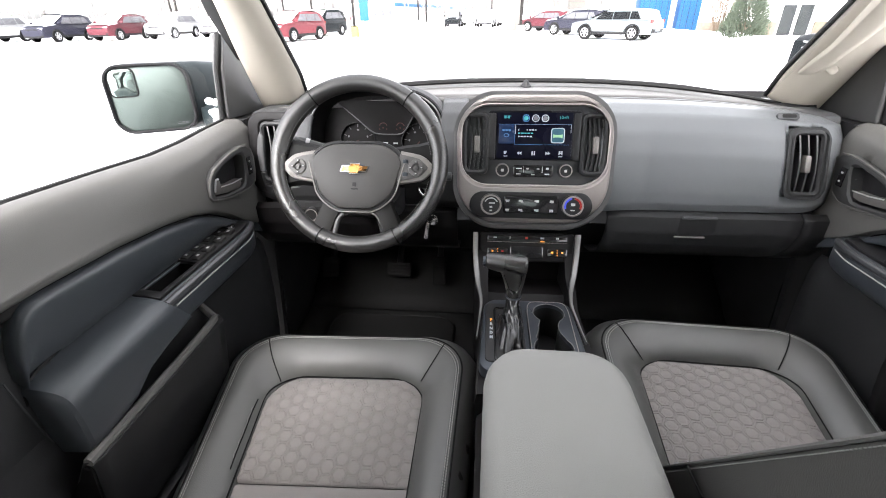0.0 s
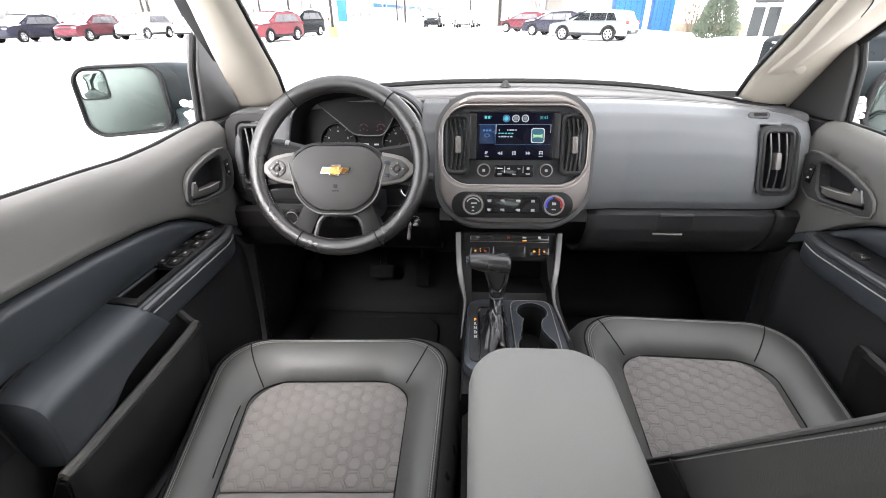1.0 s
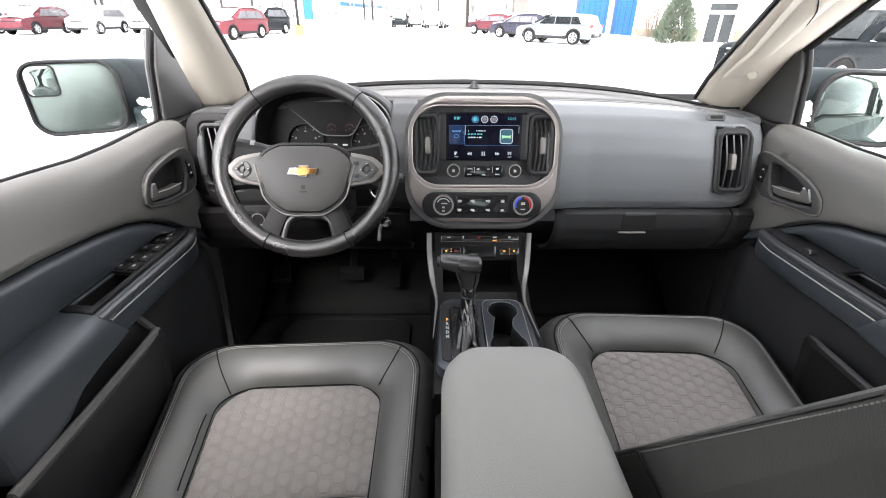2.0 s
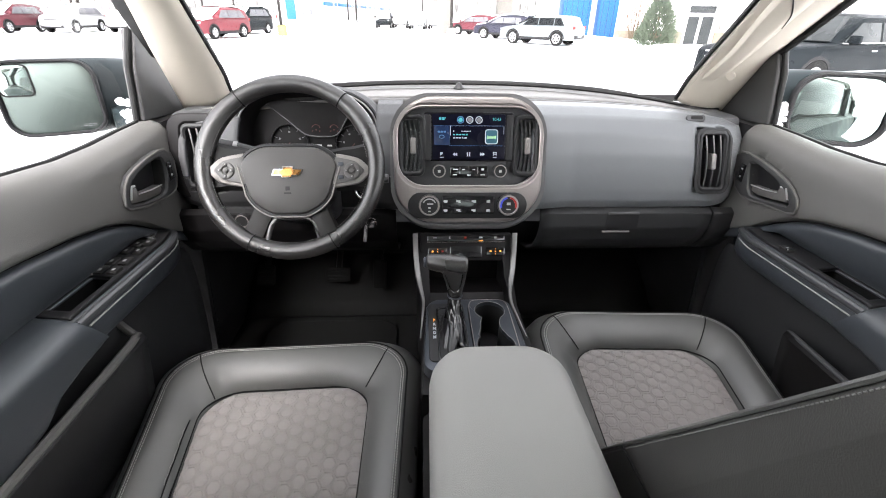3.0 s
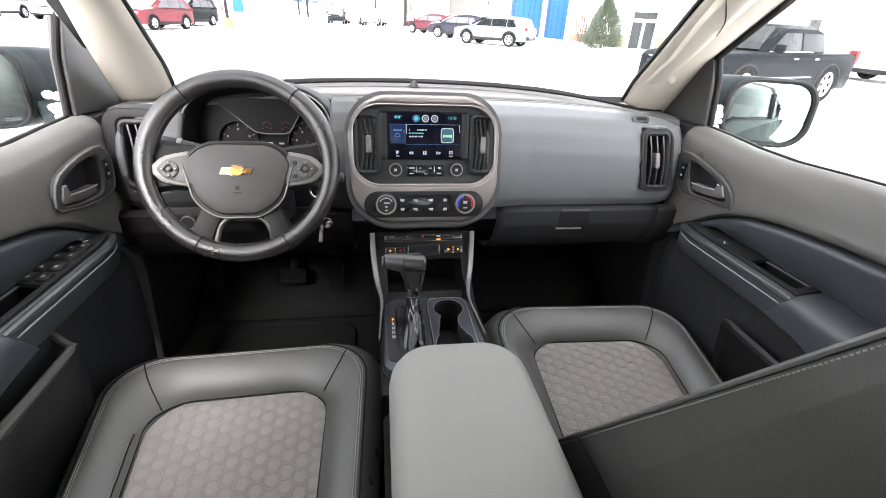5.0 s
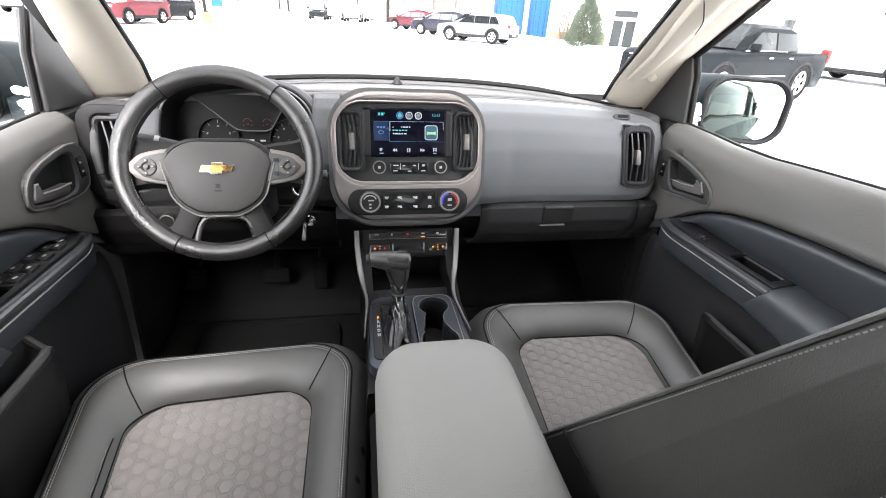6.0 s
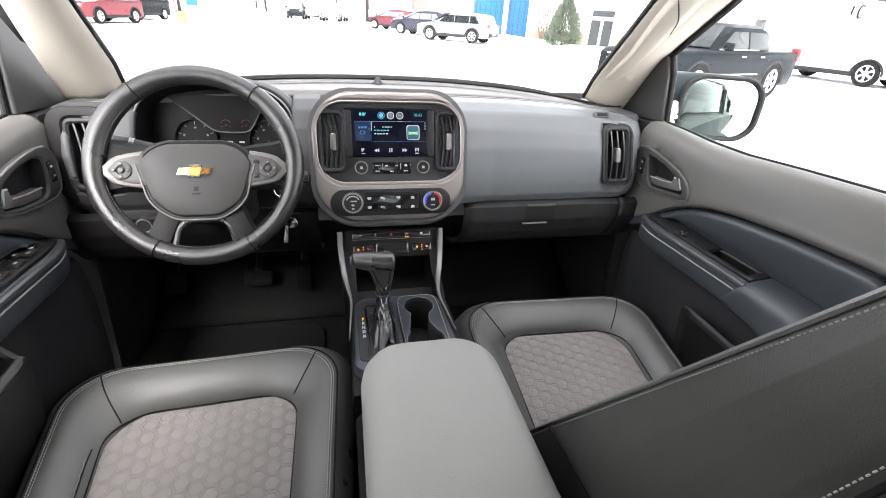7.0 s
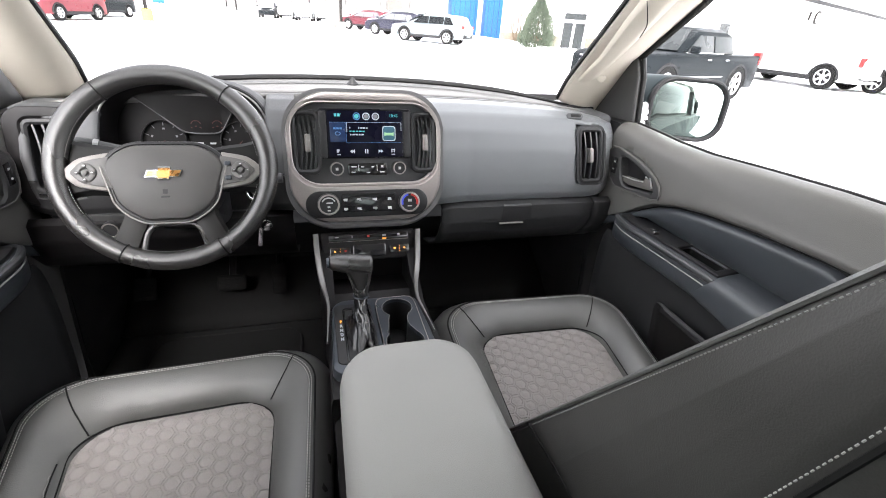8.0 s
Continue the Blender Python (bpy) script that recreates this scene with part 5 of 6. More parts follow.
def door(sg, label):
    dr = thing("car_door", label, "car door", group="front doors")
    y0, y1 = -0.16, 1.075

    def skin(rows, n=44, a=y0, b=y1):
        """A length of door trim: each row gives x inwards from the glass line and z, both for a place y along the door."""
        return loft([[(sg * -(d_), y, z) for d_, z in rows(y)] for y in np.linspace(a, b, n)], closed=False)

    def cut(bm):
        """The pull cup's opening through the armrest."""
        bmesh.ops.delete(bm, geom=[f for f in bm.faces if abs(abs(f.calc_center_median().x) - 0.6875) < 0.0190 and abs(f.calc_center_median().y - 0.658) < 0.054 and f.calc_center_median().z > 0.96], context="FACES")

    def nose(d_, y):
        """The armrest's inner side runs out to the door panel at its front end."""
        return d_ - (d_ + 0.706) * min(1.0, max(0.0, (y - 0.855) / 0.13) ** 2)

    def fine(pts, k=5):
        q = catmull([(p[0], 0, p[1]) for p in pts], k)
        return [(p.x, p.z) for p in q]

    up = skin(lambda y: fine([(-0.754, belt_z(y) - 0.016), (-0.746, belt_z(y)), (-0.728, belt_z(y)), (-0.710, belt_z(y) - 0.011), (-0.698, 1.152), (-0.690, 0.5 * 1.150 + 0.5 * (crease_z(y) + 0.012)), (-0.686, crease_z(y) + 0.026), (-0.690, crease_z(y) + 0.017), (-0.708, crease_z(y) + 0.012)]), 150)
    if sg < 0:
        bez = [(1.032, 1.112), (1.026, 1.132), (1.008, 1.146), (0.985, 1.149), (0.94, 1.146), (0.895, 1.139), (0.862, 1.130), (0.844, 1.117), (0.833, 1.098), (0.829, 1.082), (0.836, 1.072), (0.89, 1.057), (0.95, 1.049), (0.994, 1.047), (1.018, 1.056), (1.028, 1.080)]
        cup = [(0.990, 1.118), (0.988, 1.128), (0.978, 1.134), (0.965, 1.135), (0.93, 1.133), (0.895, 1.127), (0.870, 1.119), (0.857, 1.108), (0.849, 1.094), (0.846, 1.082), (0.852, 1.075), (0.89, 1.066), (0.93, 1.061), (0.962, 1.060), (0.974, 1.066), (0.984, 1.086)]
        lev = [(0.962, 1.079), (0.92, 1.082), (0.875, 1.089), (0.872, 1.108), (0.860, 1.110), (0.846, 1.086), (0.852, 1.078), (0.90, 1.067), (0.950, 1.062), (0.960, 1.068)]
        tip_, lock_ = [(0.8625, 1.111), (0.8575, 1.112), (0.8445, 1.088), (0.8490, 1.086)], (1.004, 1.098)
    else:
        bez = [(1.048, 1.104), (1.050, 1.123), (1.038, 1.136), (1.015, 1.139), (0.971, 1.134), (0.925, 1.126), (0.888, 1.117), (0.857, 1.105), (0.838, 1.091), (0.829, 1.074), (0.830, 1.060), (0.850, 1.053), (0.911, 1.047), (0.96, 1.040), (0.998, 1.038), (1.026, 1.052)]
        cup = [(0.998, 1.104), (1.000, 1.116), (0.990, 1.122), (0.975, 1.122), (0.94, 1.116), (0.91, 1.108), (0.885, 1.099), (0.868, 1.091), (0.858, 1.082), (0.853, 1.073), (0.855, 1.067), (0.87, 1.064), (0.911, 1.057), (0.945, 1.052), (0.965, 1.052), (0.980, 1.064)]
        lev = [(0.975, 1.073), (0.93, 1.077), (0.893, 1.084), (0.890, 1.098), (0.872, 1.101), (0.858, 1.080), (0.862, 1.072), (0.90, 1.064), (0.950, 1.057), (0.970, 1.060)]
        tip_, lock_ = [(0.8745, 1.1015), (0.8695, 1.1025), (0.8550, 1.0805), (0.8600, 1.079)], (1.014, 1.090)
    holes = [f for f in up.faces if inside(scaled(cup, -0.006), f.calc_center_median().y, f.calc_center_median().z)]
    bmesh.ops.delete(up, geom=holes, context="FACES")
    solid(part("upper_panel", up, DOOR_GREY, dr, "warm grey grained upper panel"), 0.004, 0.0)
    # black sheet lays in the groove's shadow below the upper panel
    gr = skin(lambda y: [(-0.712, crease_z(y) + 0.020), (-0.704, crease_z(y) + 0.012), (-0.702, crease_z(y) - 0.002), (-0.712, crease_z(y) - 0.010)])
    solid(part("shadow_groove", gr, SEAL, dr), 0.003, 0.0)
    lo = skin(lambda y: fine([(-0.712, lip_z(y) + 0.002), (-0.702, lip_z(y) + 0.005), (-0.694, lip_z(y) + 0.001), (-0.689, lip_z(y) - 0.008), (-0.691, lip_z(y) * 0.6 + arm_z(y) * 0.4), (-0.704, arm_z(y) + 0.018), (-0.722, arm_z(y) + 0.004)]), 60, 0.372)
    solid(part("padded_insert", lo, PAD_BLUE, dr, "blue-black padded insert"), 0.004, 0.0)
    ar = skin(lambda y: fine([(-0.724, arm_z(y) + 0.006), (nose(-0.690, y), arm_z(y) + 0.006), (nose(-0.662, y), arm_z(y) + 0.002), (nose(-0.649, y), arm_z(y) - 0.008), (nose(-0.646, y), arm_z(y) - 0.030), (nose(-0.652, y), arm_z(y) - 0.058), (nose(-0.672, y), arm_z(y) - 0.070), (-0.70, arm_z(y) - 0.074)]), 83, 0.58, 0.985)
    cut(ar)
    solid(part("armrest", ar, PAD_BLUE, dr, "dark armrest with a pale piped edge"), 0.004, 0.0)
    tip = [(sg * -nose(-0.649, y), y, arm_z(y) - 0.006) for y in np.linspace(0.585, 0.950, 20)]
    part("armrest_edge", tube(tip, 0.008, 10), EDGE_GREY, dr)
    part("accent_line", tube([(sg * (-nose(-0.6445, y) - 0.0016), y, arm_z(y) - (0.017 if sg < 0 else 0.021)) for y in np.linspace(0.60, 0.93, 24)], 0.0015, 6), THREAD, dr)
    # elbow pad behind the switches
    elbow = fine([(-0.728, 1.001), (-0.704, 0.999), (-0.668, 0.995), (-0.650, 0.991), (-0.638, 0.982), (-0.632, 0.962), (-0.631, 0.925), (-0.634, 0.896), (-0.646, 0.886), (-0.70, 0.882)])
    ends = [(0.368, 0.90, -0.010, 0.92, 0.0), (0.372, 0.97, -0.003, 0.98, 0.0), (0.382, 1.0, 0.0, 1.0, 0.0), (0.42, 1.0, 0.0, 1.0, 0.0), (0.450, 1.0, 0.0, 0.90, 0.1), (0.485, 1.0, 0.0, 0.55, 0.2), (0.525, 1.0, 0.0, 0.40, 0.45), (0.560, 1.0, 0.0, 0.34, 0.65), (0.578, 1.0, 0.0, 0.30, 0.65), (0.584, 0.985, -0.003, 0.28, 0.65)]
    eb = loft([[(sg * -((d_ + 0.70) * f - 0.70), y + lean * max(0.0, 0.985 - zz), zz + dz) for d_, zz in ((d_, z if z > 0.95 else 0.95 - (0.95 - z) * g) for d_, z in elbow)] for y, f, dz, g, lean in ends])
    part("elbow_pad", eb, PAD_BLUE, dr, "slate blue padded elbow rest")
    part("elbow_seam", tube(catmull([(sg * 0.728, 0.580, 1.003), (sg * 0.716, 0.52, 1.003), (sg * 0.704, 0.44, 1.003), (sg * 0.698, 0.395, 1.002), (sg * 0.696, 0.374, 0.992), (sg * 0.697, 0.366, 0.970)], 5), 0.0024, 6), SEAL, dr)
    mid = skin(lambda y: fine([(-0.716, crease_z(y) + 0.006), (-0.710, 1.04), (-0.702, 1.000), (-0.697, 0.96), (-0.697, 0.92), (-0.70, 0.88)]), 14, y0, 0.42)
    solid(part("rear_panel", mid, GLOVE_BLACK, dr), 0.004, 0.0)
    lowp = skin(lambda y: fine([(-0.700, arm_z(y) - 0.06), (-0.690, 0.88), (-0.686, 0.82), (-0.690, 0.70), (-0.70, 0.58), (-0.72, 0.50)]), 30, y0, 1.0)
    solid(part("lower_panel", lowp, GLOVE_BLACK, dr, "dark lower door panel"), 0.004, 0.0)
    pz = 0.881 if sg < 0 else 0.860
    pk = skin(lambda y: [(-0.690, pz - 0.085), (-0.655, pz - 0.025), (-0.640, pz), (-0.632, pz + 0.003), (-0.628, pz - 0.005), (-0.640, pz - 0.085), (-0.66, 0.68), (-0.688, 0.60)], 14, 0.35, 0.685)
    solid(part("map_pocket", pk, CLUSTER_BLACK if sg > 0 else PANEL, dr, "dark map pocket"), 0.004, 0.0)
    # left lip takes a paler grey, a highlight put into its colour
    part("pocket_lip", tube(catmull([(sg * 0.632, 0.35, pz + 0.004), (sg * 0.632, 0.50, pz + 0.004), (sg * 0.634, 0.64, pz + 0.004), (sg * 0.640, 0.682, pz), (sg * 0.652, 0.698, pz - 0.016)] + ([(sg * 0.668, 0.704, pz - 0.040)] if sg > 0 else [(sg * 0.688, 0.712, pz + 0.006)]), 5), 0.0075 if sg < 0 else 0.0050, 8), DOOR_GREY if sg < 0 else SOFT_BLACK, dr)
    part("pocket_end", loft([[(sg * x, y, z) for x, z in ((0.698, pz - 0.085), (0.655, pz - 0.030), (0.640, pz - 0.004), (0.629, pz - 0.008), (0.641, pz - 0.085), (0.661, 0.68), (0.698, 0.60))] for y in (0.346, 0.3495)]), CLUSTER_BLACK, dr)
    part("rear_edge_line", tube(catmull([(sg * 0.696, 0.356, 1.019), (sg * 0.694, 0.362, 0.941), (sg * 0.692, 0.372, 0.852), (sg * 0.692, 0.390, 0.732)], 4), 0.0014, 6), SOFT_BLACK, dr)
    # inner release handle in its bezel
    HM = Matrix(((0, 0, -sg, sg * 0.6875), (-sg, 0, 0, 0), (0, 1, 0, 0), (0, 0, 0, 1)))
    def yz(pts):
        return [(-sg * y, z) for y, z in pts]
    bz = part("handle_bezel", ring_plate(yz(bez), yz(cup), HM, -0.02, 0.008, 0.004, 0.030), SAIL_GREY, dr, "grey release handle surround")
    part("bezel_edge", tube([HM @ Vector((x, y, 0.006)) for x, y in yz(bez)], 0.0028, 6, True), DOOR_GREY, bz)
    part("handle_cup", plate(yz(scaled(cup, -0.002)), HM, -0.04, -0.020, 0.001), PANEL, bz)
    part("release_handle", plate(yz(lev), HM, -0.014, 0.006, 0.005), SPOKE, bz, "satin metallic release lever")
    part("handle_tip", plate(yz(tip_), HM, 0.002, 0.0085, 0.001), SATIN_CHROME, bz)
    part("lever_edge", tube([HM @ Vector((-sg * y, z, 0.0055)) for y, z in (lev[4], lev[3])] , 0.0022, 6), SATIN_CHROME, bz)
    part("lever_line", tube([HM @ Vector((-sg * y, z, 0.0055)) for y, z in (lev[2], lev[1], lev[0])], 0.0016, 6), SATIN_CHROME, bz)
    ly, lz = lock_
    lk = part("lock_switch", plate(yz([(ly + 0.009, lz - 0.021), (ly - 0.009, lz - 0.021), (ly - 0.008, lz + 0.021), (ly + 0.010, lz + 0.021)]), HM, 0.0, 0.010, 0.002), GLOSS, bz)
    for z in (lz - 0.009, lz + 0.010):
        part("lock_mark", plate(yz([(ly + 0.004, z - 0.002), (ly - 0.002, z - 0.002), (ly - 0.002, z + 0.002), (ly + 0.004, z + 0.002)]), HM, 0.008, 0.0108, 0.0003), MARK, lk)
    # switch panel and pull cup on the armrest
    sp = skin(lambda y: [(-0.726, arm_z(y) + 0.0085)] + [(nose(-0.724 + 0.064 * q / 26, y) if q > 12 else -0.724 + 0.064 * q / 26, arm_z(y) + 0.0115 - 0.005 * q / 26) for q in range(27)] + [(nose(-0.658, y), arm_z(y) + 0.003)], 76, 0.587, 0.925)
    cut(sp)
    sp_ob = part("switch_panel", sp, PANEL, dr, "matt black switch panel")
    solid(sp_ob, 0.004, 0.0)
    cup_rows = [[(x, y, z) for x, y in rrect(0.042 - q, 0.112 - q, 0.008, 4, sg * 0.6875, 0.658)] for q, z in ((0.0, 0.9925), (0.002, 0.975), (0.006, 0.945))]
    part("pull_cup", loft(cup_rows, cap="end"), SEAL, sp_ob, "deep dark pull cup")
    part("cup_edge", tube([(sg * x, y, 0.9985) for x, y in ((0.7075, 0.604), (0.7085, 0.65), (0.7085, 0.700), (0.706, 0.712), (0.700, 0.712))], 0.0018, 6), SILVER, sp_ob)
    spots = [(y, x) for y in (0.733, 0.768, 0.812) for x in (0.699, 0.675)] + [(0.846, 0.694), (0.852, 0.676)] if sg < 0 else [(0.798, 0.668)]
    for y, x in spots:
        bt = part("window_switch", plate(rrect(0.019, 0.028, 0.005), Matrix.Translation((sg * x, y, arm_z(y) + 0.009)), -0.004, 0.006, 0.002), PAD_GREY, sp_ob)
        part("switch_mark", box((sg * x, y - 0.002, arm_z(y) + 0.0153), (0.005, 0.007, 0.0008)), MARK, bt)
    if sg < 0:
        part("mirror_dial", plate(circle(0.011, 18), Matrix.Translation((-0.686, 0.876, arm_z(0.876) + 0.008)), 0, 0.010, 0.002), CHROME, sp_ob)
    else:
        part("switch_chrome", plate(rrect(0.018, 0.008, 0.003), Matrix.Translation((0.668, 0.790, arm_z(0.79) + 0.008)), 0, 0.0095, 0.001), CHROME, sp_ob)
    # belt seal and outer skin
    part("belt_seal", tube([(sg * 0.752, y, belt_z(y)) for y in np.linspace(y0, 1.055, 14)], 0.007, 6), SEAL, dr)
    outer = loft([[(sg * x, y, z) for x, z in ((0.775, 1.175), (0.85, 1.15), (0.895, 1.02), (0.905, 0.80), (0.88, 0.50), (0.77, 0.46), (0.765, 0.8))] for y in (y0, 0.3, 1.075)])
    part("outer_skin", outer, CAR_DARK, dr, "dark blue-grey painted outer skin")
    part("front_edge", loft([[(sg * x, y, z) for x, z in ((0.758, 1.175), (0.705, 1.165), (0.690, 1.05), (0.66, 0.96), (0.69, 0.85), (0.72, 0.5), (0.758, 0.5))] for y in (1.062, 1.078)]), PANEL, dr)
    return dr


for sg, label in ((-1, "front door with grey and blue-black trim and window switches"), (1, "front door with grey and blue-black trim and a single window switch")):
    door(sg, label)
    kick = thing("kick_panel", "dark plastic kick panel beside the footwell", "trim panel")
    part("panel", loft([[(sg * x, y, z) for x, z in ((0.76, 0.478), (0.72, 0.478), (0.70, 0.75), (0.70, 1.02), (0.76, 1.02))] for y in (1.085, 1.48)]), PANEL, kick)


# ---- door mirrors ----
def mirror(sg):
    mr = thing("door_mirror", "dark door mirror with snow caught on its housing", "wing mirror", group="door mirrors")
    c = Vector((-0.990, 1.15, 1.230)) if sg < 0 else Vector((0.922, 1.08, 1.2295))
    m = look(c, c + Vector((-0.50, 1.0, -0.07) if sg < 0 else (0.49, 1.0, -0.085)), 0)
    w, h = (0.180, 0.158) if sg < 0 else (0.186, 0.150)
    out, inn = rrect(w + (0.026 if sg > 0 else 0.018), h + (0.022 if sg > 0 else 0.015), 0.062 if sg > 0 else 0.044, 8), rrect(w, h, 0.050 if sg > 0 else 0.036, 8)
    part("bezel", ring_plate(out, inn, m, -0.03, 0.012, 0.005, 0.012), BUMPER, mr)
    shell = [[m @ Vector((x * f + sg * 0.75 * z, y * f + dy, z)) for x, y in out] for f, dy, z in ((0.99, 0, -0.008), (1.02, 0, -0.02), (1.01, 0, -0.08), (0.97, 0, -0.13), (0.70, 0, -0.16))]
    part("housing", loft(shell), CAR_DARK, mr, "dark painted housing")
    part("mirror_glass", plate(inn, m, -0.004, 0.003, 0.001), TEAL_MIRROR if sg < 0 else MIRROR, mr, "misted mirror glass with a teal reflection tint")
    part("spotter_glass", plate(rrect(0.060, 0.066, 0.010, 4, -0.057, 0.042), m, 0.0, 0.0045, 0.001, dome=0.002), MIRROR, mr) if sg < 0 else None
    if sg < 0:
        part("spotter_edge", ring_plate(rrect(0.065, 0.071, 0.012, 4, -0.057, 0.042), rrect(0.058, 0.064, 0.010, 4, -0.057, 0.042), m, 0.0, 0.0052, 0.0004, 0.003), SEAL, mr)
        bars([(0.048 + 0.010 * i, -0.064 - 0.004 * j, 0.008, 0.0014) for i in range(3) for j in range(2)], m, 0.0036, DIM_MARK, mr, "etched_mark")
    arm = [[Vector((sg * x, y + a, z + b)) for a, b in ((-0.05, -0.03), (0.04, -0.035), (0.05, 0.035), (-0.05, 0.03))] for x, y, z in ((0.76, 1.20, 1.150), (0.82, 1.23, 1.155), (0.90, 1.25, 1.170))]
    part("arm", loft(arm), CAR_DARK, mr, bevel=0.01)
    flake = bmesh.new()
    random.seed(5 + sg)
    for i in range(26):
        t = random.random()
        p = Vector((sg * (0.775 + 0.02 * random.random()), 1.10 - 0.02 * random.random(), 1.185 + 0.055 * t))
        bmesh.ops.create_icosphere(flake, subdivisions=1, radius=0.004 + 0.006 * random.random(), matrix=Matrix.Translation(p))
    part("snow_clump", flake, SNOW, mr, "snow stuck to the housing")
    return mr


for sg in (-1, 1):
    mirror(sg)
    # the truck's own flank behind the front door, seen only in the mirrors
    flank = thing("rear_flank", "dark painted rear door and cargo box side of the truck", "body panel")
    part("door_skin", loft([[(sg * x, y, z) for x, z in ((0.785, 1.185), (0.85, 1.15), (0.895, 1.02), (0.905, 0.80), (0.88, 0.50), (0.785, 0.46))] for y in (-1.36, -0.165)]), CAR_DARK, flank)
    part("door_pillar", loft([[(sg * (x + dx), y + dy, z) for dx, dy in ((0.030, -0.06), (0.042, -0.05), (0.042, 0.05), (0.030, 0.06))] for x, y, z in ((0.748, -0.20, 1.18), (0.655, -0.20, 1.66))]), SATIN_BLACK, flank)
    part("corner_pillar", loft([[(sg * (x + dx), y + dy, z) for dx, dy in ((0.030, -0.09), (0.042, -0.08), (0.042, 0.08), (0.030, 0.09))] for x, y, z in ((0.748, -1.30, 1.18), (0.655, -1.26, 1.66))]), CAR_DARK, flank)
    part("box_side", loft([[(sg * x, y, z) for x, z in ((0.84, 1.14), (0.90, 1.12), (0.915, 0.95), (0.90, 0.55), (0.80, 0.52), (0.80, 1.14))] for y in (-3.05, -1.40)]), CAR_DARK, flank)


# ---- outside: snow-covered lot ----
def lot(u, v):
    r, a = 0.02 + 3000 * u ** 4, 2 * math.pi * v
    x, y = r * math.cos(a), r * math.sin(a)
    return (x, y, (noise.noise((x * 0.15, y * 0.15, 0)) * 0.05 if r > 14 else 0))


ground = part("ground", sheet(lot, 60, 96), SNOW)
tagged(ground, "white snow-covered car park reaching the horizon", "ground", kind="structure")


def wheel_parts(parent, m, r, w, rim_mat=None):
    """A road wheel: tyre with a rim of spokes."""
    ty = part("wheel", loft([[m @ Vector((x, q * math.cos(a), q * math.sin(a))) for x, q in ((-w / 2, r * 0.66), (-w / 2, r * 0.94), (-w * 0.3, r), (w * 0.3, r), (w / 2, r * 0.94), (w / 2, r * 0.66))] for a in [2 * math.pi * k / 28 for k in range(28)]], loop=True), TYRE, parent)
    part("rim", loft([[m @ Vector((x, q * math.cos(a), q * math.sin(a))) for a in [2 * math.pi * k / 28 for k in range(28)]] for q, x in ((r * 0.67, -w * 0.42), (r * 0.67, w * 0.46), (r * 0.60, w * 0.48), (r * 0.58, w * 0.30))], cap=False), rim_mat or ALLOY, ty)
    part("brake_disc", plate(circle(r * 0.60, 20), m @ Matrix.Rotation(radians(90), 4, "Y"), 0, w * 0.10, 0.005), BUMPER, ty)
    for k in range(6):
        a = 2 * math.pi * k / 6
        q = m @ Matrix.Rotation(a, 4, "X")
        part("spoke", loft([[q @ Vector((x, y, z)) for x, y in ((w * 0.30, -b), (w * 0.42, -b), (w * 0.42, b), (w * 0.30, b))] for z, b in ((r * 0.05, r * 0.09), (r * 0.35, r * 0.065), (r * 0.62, r * 0.11))]), rim_mat or ALLOY, ty)
    part("hub_cap", plate(circle(r * 0.13, 12), m @ Matrix.Rotation(radians(90), 4, "Y"), 0, w * 0.45, 0.004), rim_mat or ALLOY, ty)


